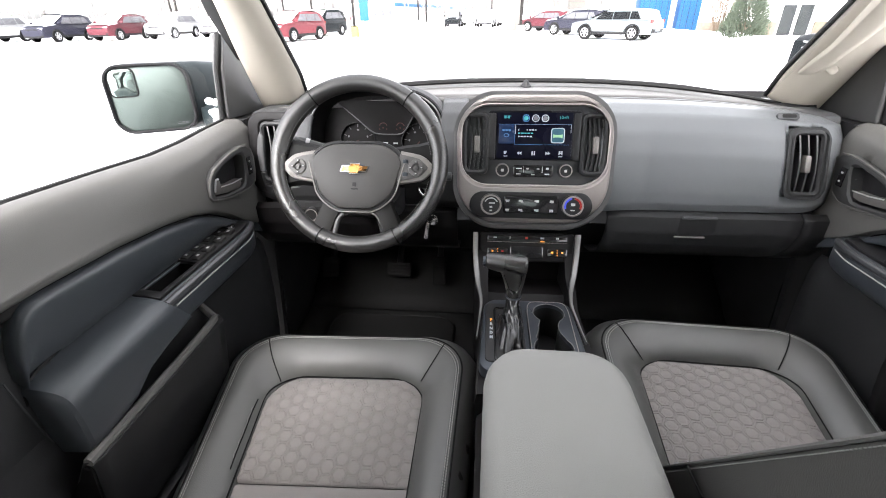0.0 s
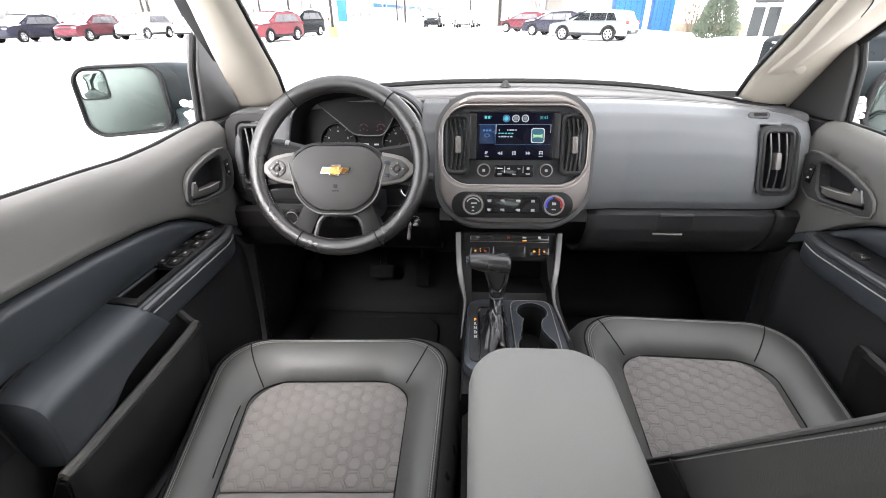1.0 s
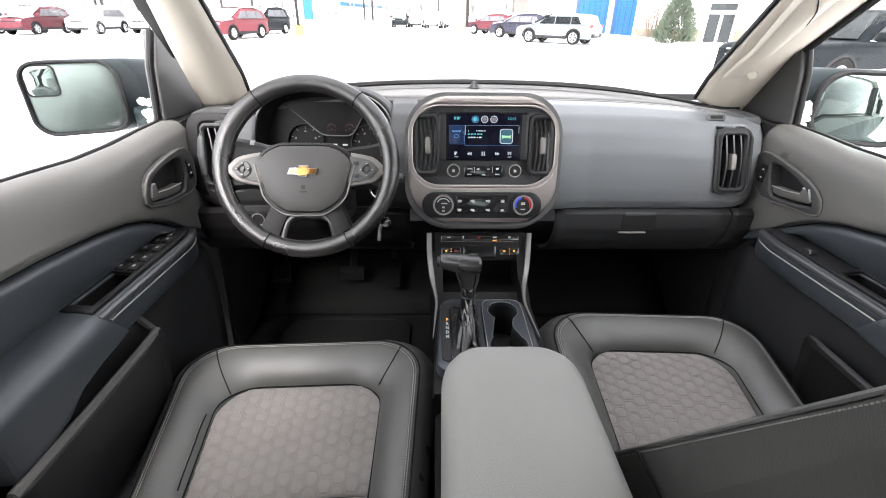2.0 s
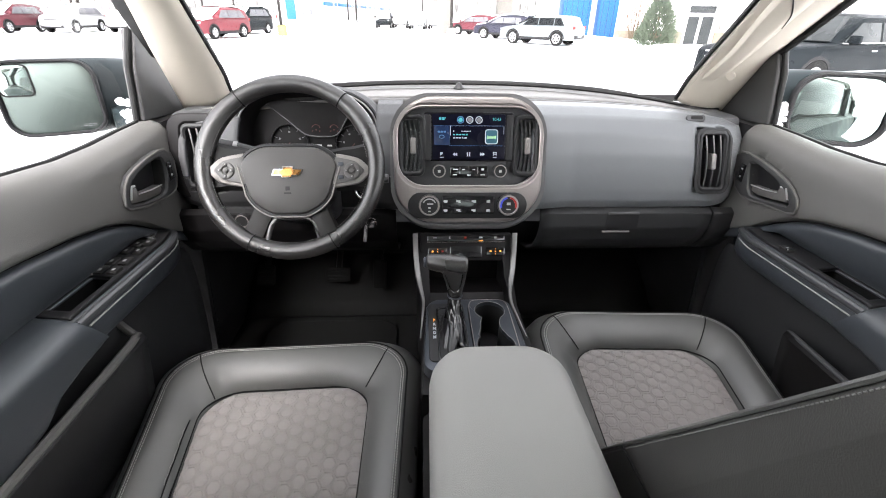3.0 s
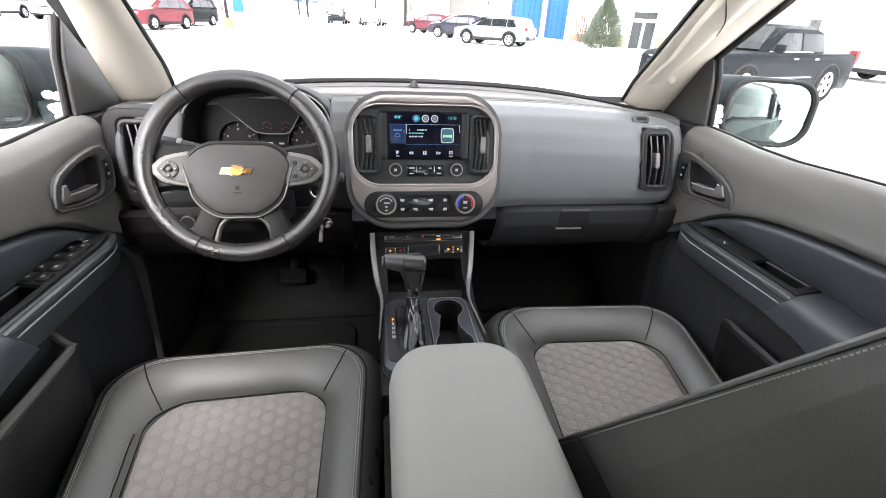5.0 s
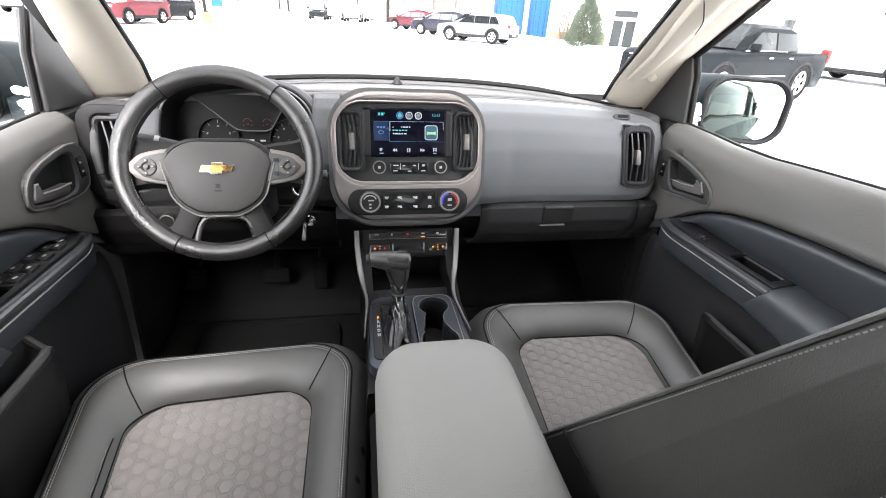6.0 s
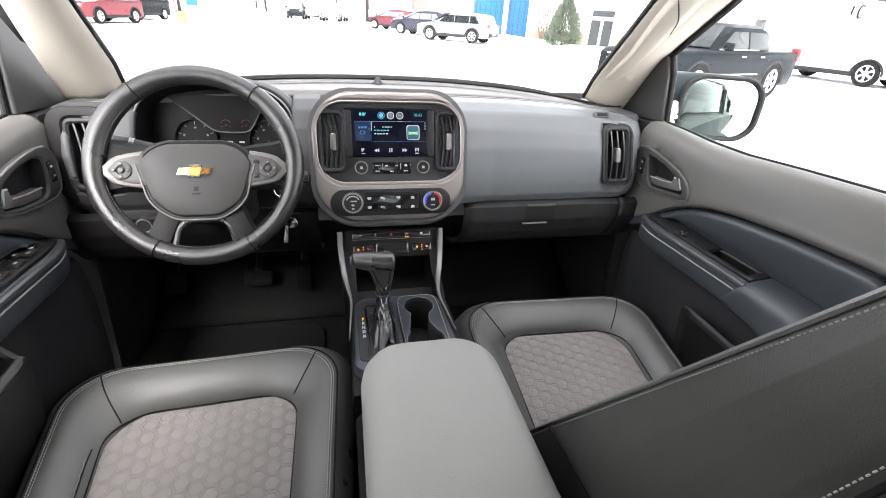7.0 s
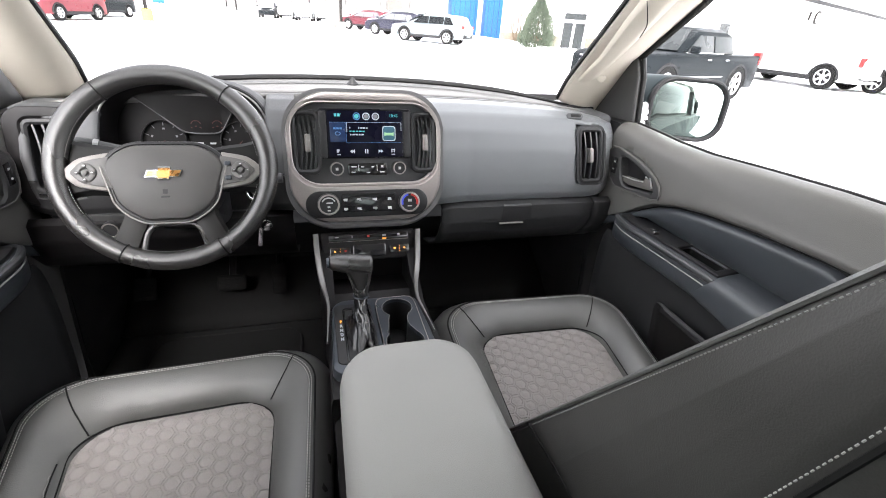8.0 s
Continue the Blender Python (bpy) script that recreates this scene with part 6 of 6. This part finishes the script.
def vehicle(label, category, paint, at, heading, kind="suv", length=4.6, width=1.84, height=1.68, snow=True, name="parked_car", panes=None):
    """A parked vehicle. heading: degrees, 0 points its nose to +y. Nose at +y of its own frame."""
    m = Matrix.Translation((*at, 0)) @ Matrix.Rotation(radians(heading), 4, "Z")
    car = thing(name, label, category, group="parked vehicles")
    L, W, H = length, width / 2, height
    wb, r = 0.29 * L, 0.37 if kind != "pickup" else 0.41
    low, belt = 0.30, H * (0.635 if kind != "pickup" else 0.66)
    if kind == "pickup":
        deck = [(-0.5, belt - 0.02), (-0.492, belt + 0.02), (-0.13, belt + 0.02), (0.19, belt + 0.03), (0.30, belt + 0.02), (0.475, belt - 0.06), (0.498, belt - 0.16)]
        cab = [(-0.205, belt), (-0.198, H - 0.06), (-0.15, H), (0.05, H), (0.10, H - 0.04), (0.215, belt)]
    else:
        deck = [(-0.5, belt - 0.18), (-0.492, belt + 0.0), (-0.42, belt + 0.03), (0.20, belt + 0.02), (0.32, belt - 0.02), (0.44, belt - 0.10), (0.485, belt - 0.20), (0.498, belt - 0.34)]
        cab = [(-0.475, belt), (-0.43, H - 0.12), (-0.36, H - 0.05), (-0.12, H), (0.02, H - 0.04), (0.285, belt - 0.02)]
    under = [(0.5, 0.42), (0.49, low), (wb / L + r * 1.2 / L, low)]
    for c in (wb / L, -wb / L):
        under += [(c + r * 1.18 / L * math.cos(a), low + 0.06 + r * 1.18 * math.sin(a)) for a in [math.pi * k / 8 for k in range(9)]]
        under += [((c - r * 1.2 / L), low)]
    under += [(-0.49, low), (-0.5, 0.45)]
    prof = [(y * L, z) for y, z in deck + under]
    rows, nip = [], 0.05 if kind == "pickup" else 0.14
    for x, f, dz in ((-W, 0.975, 0.03), (-W * 0.97, 0.99, 0.01), (-W * 0.80, 1.0, 0), (0, 1.004, 0.012), (W * 0.80, 1.0, 0), (W * 0.97, 0.99, 0.01), (W, 0.975, 0.03)):
        rows.append([m @ Vector((x * (1 - nip * max(0, abs(y) / L - 0.36) * 8 * (abs(x) > W * 0.5)), y * f, z - (dz if z > belt - 0.1 else 0) + (0.012 if x == 0 and z > belt - 0.2 else 0))) for y, z in prof])
    body = part("body", loft(rows), paint, car, angle=40)
    roof_rows = []
    for x, f in ((-0.94, 0.0), (-0.91, 0.35), (-0.80, 0.86), (-0.62, 1.0), (0, 1.03), (0.62, 1.0), (0.80, 0.86), (0.91, 0.35), (0.94, 0.0)):
        roof_rows.append([m @ Vector((x * W, y * L * (1 - 0.03 * abs(x)), belt + (z - belt) * f)) for y, z in cab])
    cabin = part("cabin", loft(roof_rows, closed=False), paint, car, angle=40)
    # glazing laid on the cabin sides, windscreen and tailgate
    def glass(pts, name_="window"):
        part(name_, plate([(p[0], p[1]) for p in pts[1]], pts[0], -0.01, 0.012, 0.004), panes or ((SNOW if name_ == "windscreen" else FROST) if snow else CAR_GLASS), car)
    yb = [c[0] * L for c in cab]
    gh = H - belt
    for sx in (-1, 1):
        tilt = math.atan2(0.152 * W, gh * 0.86)
        sm = m @ Matrix.Translation((sx * W * 0.968, 0, belt + 0.04)) @ Matrix.Rotation(-sx * tilt, 4, "Y") @ Matrix(((0, 0, sx, 0), (sx, 0, 0, 0), (0, 1, 0, 0), (0, 0, 0, 1)))
        spans = ((-0.370, -0.245, -0.315), (-0.235, -0.045, -0.235), (-0.035, 0.165, -0.035)) if kind != "pickup" else ((-0.190, -0.035, -0.185), (-0.022, 0.180, -0.022))
        for k, (a, b, at_) in enumerate(spans):
            top = gh * 0.66
            front = b if k < len(spans) - 1 else b - 0.095
            glass((sm, [(sx * a * L, 0.0), (sx * b * L, 0.0), (sx * front * L, top), (sx * at_ * L, top)]))
        part("mirror", box((sx * (W + 0.09), yb[-1] - 0.28, belt + 0.10), (0.20, 0.10, 0.15), 0.03, m), paint, car)
        part("sill", box((sx * W * 0.97, 0, low + 0.06), (0.07, L * 0.42, 0.16), 0.02, m), BUMPER, car)
        for c in (wb, -wb):
            wheel_parts(car, m @ Matrix.Translation((sx * (W - 0.10), c, r)) @ (Matrix.Rotation(radians(180), 4, "Z") if sx < 0 else Matrix()), r, 0.23)
            arch_ = [m @ Vector((sx * (W - 0.012), c + r * 1.16 * math.cos(a), low + 0.06 + r * 1.16 * math.sin(a))) for a in [math.pi * k / 12 for k in range(13)]]
            part("wheel_arch", tube(arch_, 0.035, 6), BUMPER, car)
        part("headlamp", box((sx * W * 0.66, 0.474 * L, belt - 0.23), (W * 0.36, 0.12, 0.12), 0.04, m), HEADLAMP, car)
        part("tail_lamp", box((sx * W * (0.86 if kind == "pickup" else 0.78), -0.484 * L, belt - 0.06), (0.20, 0.12, 0.30 if kind == "pickup" else 0.16), 0.03, m), TAILLAMP, car)
        for dy in ((-0.02, -0.20) if kind != "pickup" else (0.0, -0.15)):
            part("door_handle", box((sx * (W + 0.004), dy * L, belt - 0.10), (0.03, 0.16, 0.035), 0.01, m), CHROME if kind == "pickup" else paint, car)
    ws = m @ Matrix.Translation((0, (cab[-1][0] * L + cab[-2][0] * L) / 2 + 0.02, (belt + cab[-2][1]) / 2 + 0.02))
    half = 0.43 * math.hypot((cab[-1][0] - cab[-2][0]) * L, cab[-2][1] - cab[-1][1])
    slope = math.atan2(cab[-2][1] - belt, (cab[-1][0] - cab[-2][0]) * L)
    glass((ws @ Matrix.Rotation(math.pi - slope, 4, "X") @ Matrix.Rotation(math.pi, 4, "X"), [(-W * 0.68, -half), (W * 0.68, -half), (W * 0.80, half), (-W * 0.80, half)]), "windscreen")
    part("grille", box((0, 0.490 * L, belt - 0.33), (W * 0.95, 0.06, 0.18), 0.03, m), BUMPER, car)
    part("front_bumper", box((0, 0.478 * L, 0.42), (W * (1.86 if kind == "pickup" else 1.62), 0.20, 0.26), 0.06, m), BUMPER if kind != "pickup" else paint, car)
    part("rear_bumper", box((0, -0.480 * L, 0.48), (W * (1.86 if kind == "pickup" else 1.62), 0.20, 0.24), 0.06, m), BUMPER if kind != "pickup" else CHROME, car)
    if kind == "pickup":
        for sx in (-1, 1):
            part("side_moulding", box((sx * (W + 0.006), 0.02 * L, 0.58), (0.02, L * 0.34, 0.03), 0.005, m), CHROME, car)
            part("belt_moulding", box((sx * (W * 0.97 + 0.01), 0.04 * L, belt + 0.035), (0.02, L * 0.30, 0.025), 0.005, m), CHROME, car)
            part("running_board", box((sx * (W - 0.02), 0.03 * L, 0.36), (0.14, L * 0.36, 0.06), 0.02, m), BUMPER, car)
        for k in range(3):
            part("grille_bar", box((0, 0.502 * L, belt - 0.36 + 0.10 * k), (W * 1.3, 0.05, 0.03), 0.008, m), CHROME, car)
    if snow:
        cap = []
        for x, f in ((-0.70, 0.0), (-0.60, 1), (0, 1.15), (0.60, 1), (0.70, 0.0)):
            cap.append([m @ Vector((x * W, y * L, z + 0.07 * f)) for y, z in ((cab[1][0] + 0.02, cab[1][1]), cab[2], ((cab[2][0] + cab[3][0]) / 2, H + 0.02), cab[3], (cab[4][0], cab[4][1]))])
        part("roof_snow", loft(cap, closed=False), SNOW, car, "layer of snow on the roof")
        hood = []
        for x, f in ((-0.86, 0.0), (-0.74, 1), (0, 1.2), (0.74, 1), (0.86, 0.0)):
            hood.append([m @ Vector((x * W, y * L, z + 0.06 * f)) for y, z in (deck[3], deck[4], ((deck[4][0] + deck[5][0]) / 2, (deck[4][1] + deck[5][1]) / 2 + 0.02), deck[5])])
        part("bonnet_snow", loft(hood, closed=False), SNOW, car, "layer of snow on the bonnet")
    return car


def paint(name, c):
    return mat(name, c, 0.35, grain=12, vary=0.05, spec=0.12)


# reds and navy are greyed in colour to imitate the lot's bright haze
RED, CHERRY, WHITE, NAVY, BLACK, SILVERBLUE = (paint("hazed_red_paint", (0.135, 0.032, 0.039)), paint("hazed_cherry_paint", (0.085, 0.020, 0.027)), paint("white_paint", (0.34, 0.34, 0.345)),
                                             paint("hazed_navy_paint", (0.022, 0.022, 0.034)), mat("black_paint", (0.006, 0.008, 0.0095), 0.35, grain=12, vary=0.05, spec=0.06), paint("pale_silver_blue_paint", (0.150, 0.170, 0.180)))
vehicle("white crossover with snow on its roof, parked in a row", "car", WHITE, (-34.0, 31.0), 180)
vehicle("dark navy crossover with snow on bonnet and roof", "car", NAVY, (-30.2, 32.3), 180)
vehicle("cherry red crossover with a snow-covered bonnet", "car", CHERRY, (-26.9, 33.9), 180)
vehicle("white crossover with dark windows, parked in a row", "car", WHITE, (-24.0, 35.7), 180)
vehicle("white crossover parked beside another white one", "car", WHITE, (-20.9, 37.4), 180)
vehicle("haze-muted red crossover side-on in the snow", "car", RED, (-12.3, 30.3), 164)
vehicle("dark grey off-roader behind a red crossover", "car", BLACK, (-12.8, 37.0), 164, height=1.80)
vehicle("pale silver-blue crossover parked near the entrance", "car", SILVERBLUE, (7.0, 28.6), 50, length=4.75, height=1.56, snow=False, panes=CAR_GLASS)
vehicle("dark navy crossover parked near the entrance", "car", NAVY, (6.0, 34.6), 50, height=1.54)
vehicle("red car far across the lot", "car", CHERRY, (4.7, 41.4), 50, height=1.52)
vehicle("white pickup truck parked beside the building", "pickup truck", WHITE, (17.95, 14.15), 9, "pickup", 4.95, 1.85, 1.56, snow=False, name="pickup_truck", panes=SNOW)
vehicle("white crossover parked behind a white pickup", "car", WHITE, (19.85, 10.75), 6, length=4.3, height=1.50, snow=False, panes=FROST)
# its panes are coloured grey in place of brightness reflected in dark glass
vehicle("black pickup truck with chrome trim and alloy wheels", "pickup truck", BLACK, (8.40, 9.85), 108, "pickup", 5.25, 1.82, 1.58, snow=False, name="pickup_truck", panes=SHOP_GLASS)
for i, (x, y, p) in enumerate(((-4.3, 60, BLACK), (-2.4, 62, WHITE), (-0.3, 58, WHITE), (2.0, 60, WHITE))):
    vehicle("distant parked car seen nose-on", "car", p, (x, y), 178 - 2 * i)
vehicle("distant white pickup behind a lamp post", "pickup truck", WHITE, (-15.5, 45), 100, "pickup", 5.6, 1.95, 1.8, name="pickup_truck")


# ---- lamp posts ----
def lamp_post(x, y, h, r, base=None, label="dark steel lamp post on a concrete footing"):
    lp = thing("lamp_post", label, "lamp post", group="lamp posts")
    part("footing", loft([[(x + a, y + b, z) for a, b in circle(q, 20)] for q, z in ((0.30, -0.05), (0.30, 0.62), (0.27, 0.66))]), base or CONCRETE, lp)
    part("base_plate", box((x, y, 0.68), (0.40, 0.40, 0.05), 0.01), STEEL, lp)
    part("shaft", box((x, y, 0.68 + h / 2), (r * 2, r * 2, h), 0.015), STEEL, lp)
    part("lamp_head", box((x, y - 0.4, h + 0.66), (0.35, 0.9, 0.14), 0.04), STEEL, lp)


lamp_post(-9.55, 34.4, 8.5, 0.085, YELLOW, "dark steel lamp post on a yellow footing")
lamp_post(2.1, 34.6, 8.5, 0.10)
lamp_post(-6.6, 52.0, 8.5, 0.08)
lamp_post(-10.0, 70.0, 9.0, 0.09)
lamp_post(0.3, 75.0, 9.0, 0.09)
for x, y in ((-40, 60), (-34, 52), (-27, 64), (-21, 58)):
    lamp_post(x, y, 8.0, 0.09)


# ---- dealership building ----
def wall_run(a, b, z0, z1, t, openings, name, label):
    """A wall from a to b with real openings (s0, s1, z0, z1) along it."""
    a, b = Vector((*a, 0)), Vector((*b, 0))
    d_ = (b - a).normalized()
    n_ = Vector((d_.y, -d_.x, 0))
    m = Matrix(((d_.x, n_.x, 0, a.x), (d_.y, n_.y, 0, a.y), (0, 0, 1, 0), (0, 0, 0, 1)))
    bm = bmesh.new()
    s = 0.0
    full = (b - a).length
    for s0, s1, o0, o1 in sorted(openings):
        box(((s + s0) / 2, -t / 2, (z0 + z1) / 2), (s0 - s, t, z1 - z0), 0, m, bm)
        box(((s0 + s1) / 2, -t / 2, (o1 + z1) / 2), (s1 - s0, t, z1 - o1), 0, m, bm)
        if o0 > z0:
            box(((s0 + s1) / 2, -t / 2, (z0 + o0) / 2), (s1 - s0, t, o0 - z0), 0, m, bm)
        s = s1
    box(((s + full) / 2, -t / 2, (z0 + z1) / 2), (full - s, t, z1 - z0), 0, m, bm)
    return bm, m


shop = thing("dealership_building", "white stucco building with blue entrance and stone plinth", "building")
bm, ma = wall_run((10.9, 27.38), (18.0, 25.13), -0.2, 6.5, 0.4, [(3.58, 4.98, 0.12, 2.16)], "", "")
part("entrance_wall", bm, WALL_WHITE, shop, smooth=False)
bm, mb = wall_run((14.26, 20.04), (85.0, 49.73), -0.2, 4.35, 0.4, [(2.6, 5.9, -0.1, 1.25), (9.6, 11.3, 0.36, 2.2), (42.2, 43.4, 0.2, 1.65)], "", "")
part("side_wall", bm, WALL_WHITE, shop, smooth=False)


def glazed(m, s0, s1, z0, z1, cols, rows_, name_="window", depth=0.02, sink=-0.12):
    """A framed light set back in its opening, with a pane to each division."""
    fm = m @ Matrix(((1, 0, 0, 0), (0, 0, 1, 0), (0, 1, 0, 0), (0, 0, 0, 1)))
    w = part(name_, ring_plate(rrect(s1 - s0, z1 - z0, 0.01, 2, (s0 + s1) / 2, (z0 + z1) / 2), rrect(s1 - s0 - 0.10, z1 - z0 - 0.10, 0.01, 2, (s0 + s1) / 2, (z0 + z1) / 2), fm, sink, depth + sink, 0.01, 0.06), ALLOY, shop, "pale metal framed " + name_)
    for i in range(cols):
        for j in range(rows_):
            cw, ch = (s1 - s0 - 0.1) / cols, (z1 - z0 - 0.1) / rows_
            part("pane", box((s0 + 0.05 + cw * (i + 0.5), sink - 0.02, z0 + 0.05 + ch * (j + 0.5)), (cw - 0.05, 0.03, ch - 0.05), 0, m), SHOP_GLASS, w)
    return w


glazed(ma, 3.58, 4.28, 0.12, 1.66, 1, 1, "door")
glazed(ma, 4.28, 4.98, 0.12, 1.66, 1, 1, "door")
glazed(ma, 3.58, 4.98, 1.68, 2.16, 1, 1)
for s0, s1 in ((0.0, 3.5), (5.06, 7.2)):
    part("stone_plinth", box(((s0 + s1) / 2, 0.08, 0.35), (s1 - s0, 0.16, 1.0), 0.02, ma), STONE, shop, "tan stone plinth")
part("wall_lamp", box((5.35, 0.10, 1.25), (0.28, 0.2, 0.50), 0.03, ma), CONCRETE, shop)
glazed(mb, 2.6, 5.9, 0.80, 1.22, 3, 1)
glazed(mb, 9.6, 11.3, 0.36, 2.2, 1, 2)
glazed(mb, 42.2, 43.4, 0.2, 1.65, 1, 2)
gd = part("garage_door", box((4.25, -0.10, 0.35), (3.3, 0.10, 0.90), 0.02, mb), WALL_WHITE, shop, "white sectional garage door")
for k in range(2):
    part("door_panel", box((4.25, -0.04, 0.14 + 0.42 * k), (3.2, 0.04, 0.38), 0.015, mb), WALL_WHITE, gd)
for s0, w in ((2.05, 0.9), (6.08, 0.26)):
    part("blue_jamb", box((s0, 0.10, 0.50), (w, 0.25, 1.2), 0.02, mb), WALL_BLUE, shop, "blue metal door jamb")
part("stone_plinth", box((9.55, 0.08, 0.10), (6.6, 0.16, 0.62), 0.02, mb), STONE, shop, "tan stone plinth")
part("roof_edge", box((38.0, 0.12, 4.24), (76.0, 0.3, 0.20), 0.03, mb), BUMPER, shop, "grey metal roof edge")
letter = [mb @ Vector((25.9 + 0.55 * math.cos(q), 0.10, 3.25 + 0.42 * math.sin(q))) for q in [radians(50 + 260 * k / 14) for k in range(15)]]
part("wall_letter", tube(letter, 0.08, 6), STEEL, shop, "dark wall letter")
part("wall_letter", tube([mb @ Vector((24.0, 0.10, z)) for z in (2.95, 3.55)], 0.08, 6), STEEL, shop, "dark wall letter")
# blue entrance portal and canopy columns
for c, s in (((10.55, 34.2, 2.9), (1.9, 1.2, 6.2)), ((12.95, 33.9, 2.9), (1.95, 1.2, 6.2))):
    part("blue_portal", box(c, s, 0.03), WALL_BLUE, shop, "blue clad entrance portal")
    for k in range(5):
        part("portal_joint", box((c[0] - s[0] / 2 + s[0] * (k + 0.5) / 5, c[1] - s[1] / 2 - 0.005, c[2]), (0.02, 0.02, s[2]), 0), STEEL, shop)
part("portal_window", box((11.74, 34.2, 2.4), (0.5, 0.3, 4.6), 0.01), CAR_GLASS, shop)
part("showroom_wall", box((18, 40, 3.0), (14, 12, 6.4), 0.05), WALL_WHITE, shop)
for x in (2.10, 7.30):
    part("canopy_column", box((x, 44.0, 2.9), (1.3, 1.0, 6.0), 0.03), COLUMN, shop, "pale canopy column")
part("canopy", box((9, 44, 6.0), (12, 6, 0.8), 0.05), WALL_WHITE, shop)

far = thing("far_building", "long low white building with a blue fascia far off", "building")
mf = Matrix.Translation((-23.5, 124.0, 0)) @ Matrix.Rotation(radians(-4.29), 4, "Z")
part("wall", box((-6, 96, 1.95), (12, 192, 4.1), 0.1, mf), WALL_WHITE, far)
part("blue_fascia", box((0.2, 96, 3.55), (0.5, 192, 0.8), 0.05, mf), WALL_BLUE, far, "blue fascia band")
part("blue_panel", box((-8.0, -0.2, 2.3), (2.3, 0.5, 4.8), 0.05, mf), WALL_BLUE, far)
for x in (-5.2, -3.2, -1.2):
    part("window", box((x, -0.1, 1.7), (0.8, 0.3, 1.1), 0.03, mf), FROST, far)


# ---- planting ----
def conifer(x, y, h, r):
    h *= 0.88
    t = thing("conifer", "dense dark green conifer shrub dusted with snow", "tree")
    part("trunk", tube([(x, y, 0), (x, y, h * 0.9)], [0.07, 0.015], 8), TWIG, t)
    random.seed(11)
    vs, fs = [], []
    for i in range(5200):
        z = h * (0.06 + 0.94 * random.random() ** 1.25)
        q = 0.96 * r * (1 - (z / h) ** 2.0) * (0.86 + 0.22 * noise.noise((math.cos(i) * 2, z * 2.2, i * 0.01))) + 0.06
        a = 2 * math.pi * random.random()
        q *= (0.55 + 0.45 * math.sqrt(random.random())) * (1 + 0.14 * math.sin(5 * a + 3 * z))
        p = Vector((x + q * math.cos(a), y + q * math.sin(a), z))
        d_ = Vector((math.cos(a), math.sin(a), 0.5 + random.random())).normalized()
        s = d_.cross(Vector((random.random() - 0.5, random.random() - 0.5, random.random() - 0.5))).normalized() * 0.035
        b = len(vs)
        vs += [p - s, p + s, p + d_ * (0.13 + 0.1 * random.random())]
        fs.append((b, b + 1, b + 2))
    me = bpy.data.meshes.new("crown")
    me.from_pydata([tuple(v) for v in vs], [], fs)
    me.materials.append(LEAF)
    ob = new("crown", me)
    ob.parent = t


def bare_bush(x, y, h, spread, n, label, seed, name="bare_shrub"):
    t = thing(name, label, "shrub")
    random.seed(seed)
    bm = bmesh.new()
    for i in range(n):
        a, lean = 2 * math.pi * random.random(), spread * random.random()
        p = Vector((x + 0.15 * math.cos(a), y + 0.15 * math.sin(a), 0.1))
        path = [p.copy()]
        for k in range(4):
            p += Vector((math.cos(a) * lean * 0.25 + 0.1 * (random.random() - 0.5), math.sin(a) * lean * 0.25 + 0.1 * (random.random() - 0.5), h * 0.25 * (0.6 + 0.4 * random.random())))
            path.append(p.copy())
            if k:
                q = p + Vector((random.random() - 0.5, random.random() - 0.5, 0.6 * random.random() + 0.2)) * h * 0.22
                tube([p, (p + q) / 2 + Vector((0.03, 0, 0.02)), q], [0.010, 0.008, 0.004], 4, bm=bm)
        tube(path, [0.022, 0.018, 0.014, 0.010, 0.006], 4, bm=bm)
    part("branches", bm, TWIG, t)


conifer(12.15, 25.1, 2.9, 1.05)
bare_bush(11.5, 26.1, 3.4, 1.2, 26, "bare multi-stemmed shrub by the wall", 3)
bare_bush(20.8, 22.2, 1.25, 0.8, 90, "tan leafless bush against the wall", 7)
bare_bush(23.4, 23.3, 0.65, 1.2, 110, "low tan leafless bush against the wall", 8)
banks = thing("snow_bank", "ploughed snow bank along the building", "snow", kind="stuff")
bm = bmesh.new()
random.seed(4)
for k in range(46):
    f = k / 45
    x, y = (lerp(f, [0, 0.25, 0.55, 1], [9.6, 10.9, 17.0, 30.0]) + random.random() - 0.5, lerp(f, [0, 0.25, 0.55, 1], [32.0, 26.2, 20.6, 25.6]) + random.random() - 0.5)
    bmesh.ops.create_icosphere(bm, subdivisions=2, radius=1.0, matrix=Matrix.Translation((x, y, 0.02)) @ Matrix.Diagonal((1.5, 1.2, 0.25 + 0.25 * random.random(), 1)))
part("bank", bm, SNOW, banks)

woods = thing("far_woods", "hazy grey leafless woods on the horizon", "trees", kind="stuff")
random.seed(9)
vs, fs = [], []
for i in range(1700):
    a = radians(-70 + 140 * random.random())
    q = 120 + 130 * random.random()
    x, y, h = q * math.sin(a), q * math.cos(a), 5 + 5 * random.random() + 3 * noise.noise((a * 6, 0, 0))
    for k in range(4):
        w, lean = (0.10 + 0.10 * random.random()) * (1 if k == 0 else 0.5), (random.random() - 0.5) * (0.6 if k == 0 else 4.0)
        z0 = 0 if k == 0 else h * (0.3 + 0.3 * random.random())
        b = len(vs)
        vs += [(x - w, y, z0), (x + w, y, z0), (x + lean, y, z0 + (h - z0) * (1 if k == 0 else 0.9))]
        fs.append((b, b + 1, b + 2))
me = bpy.data.meshes.new("trees")
me.from_pydata(vs, [], fs)
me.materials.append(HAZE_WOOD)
ob = new("trees", me)
ob.parent = woods
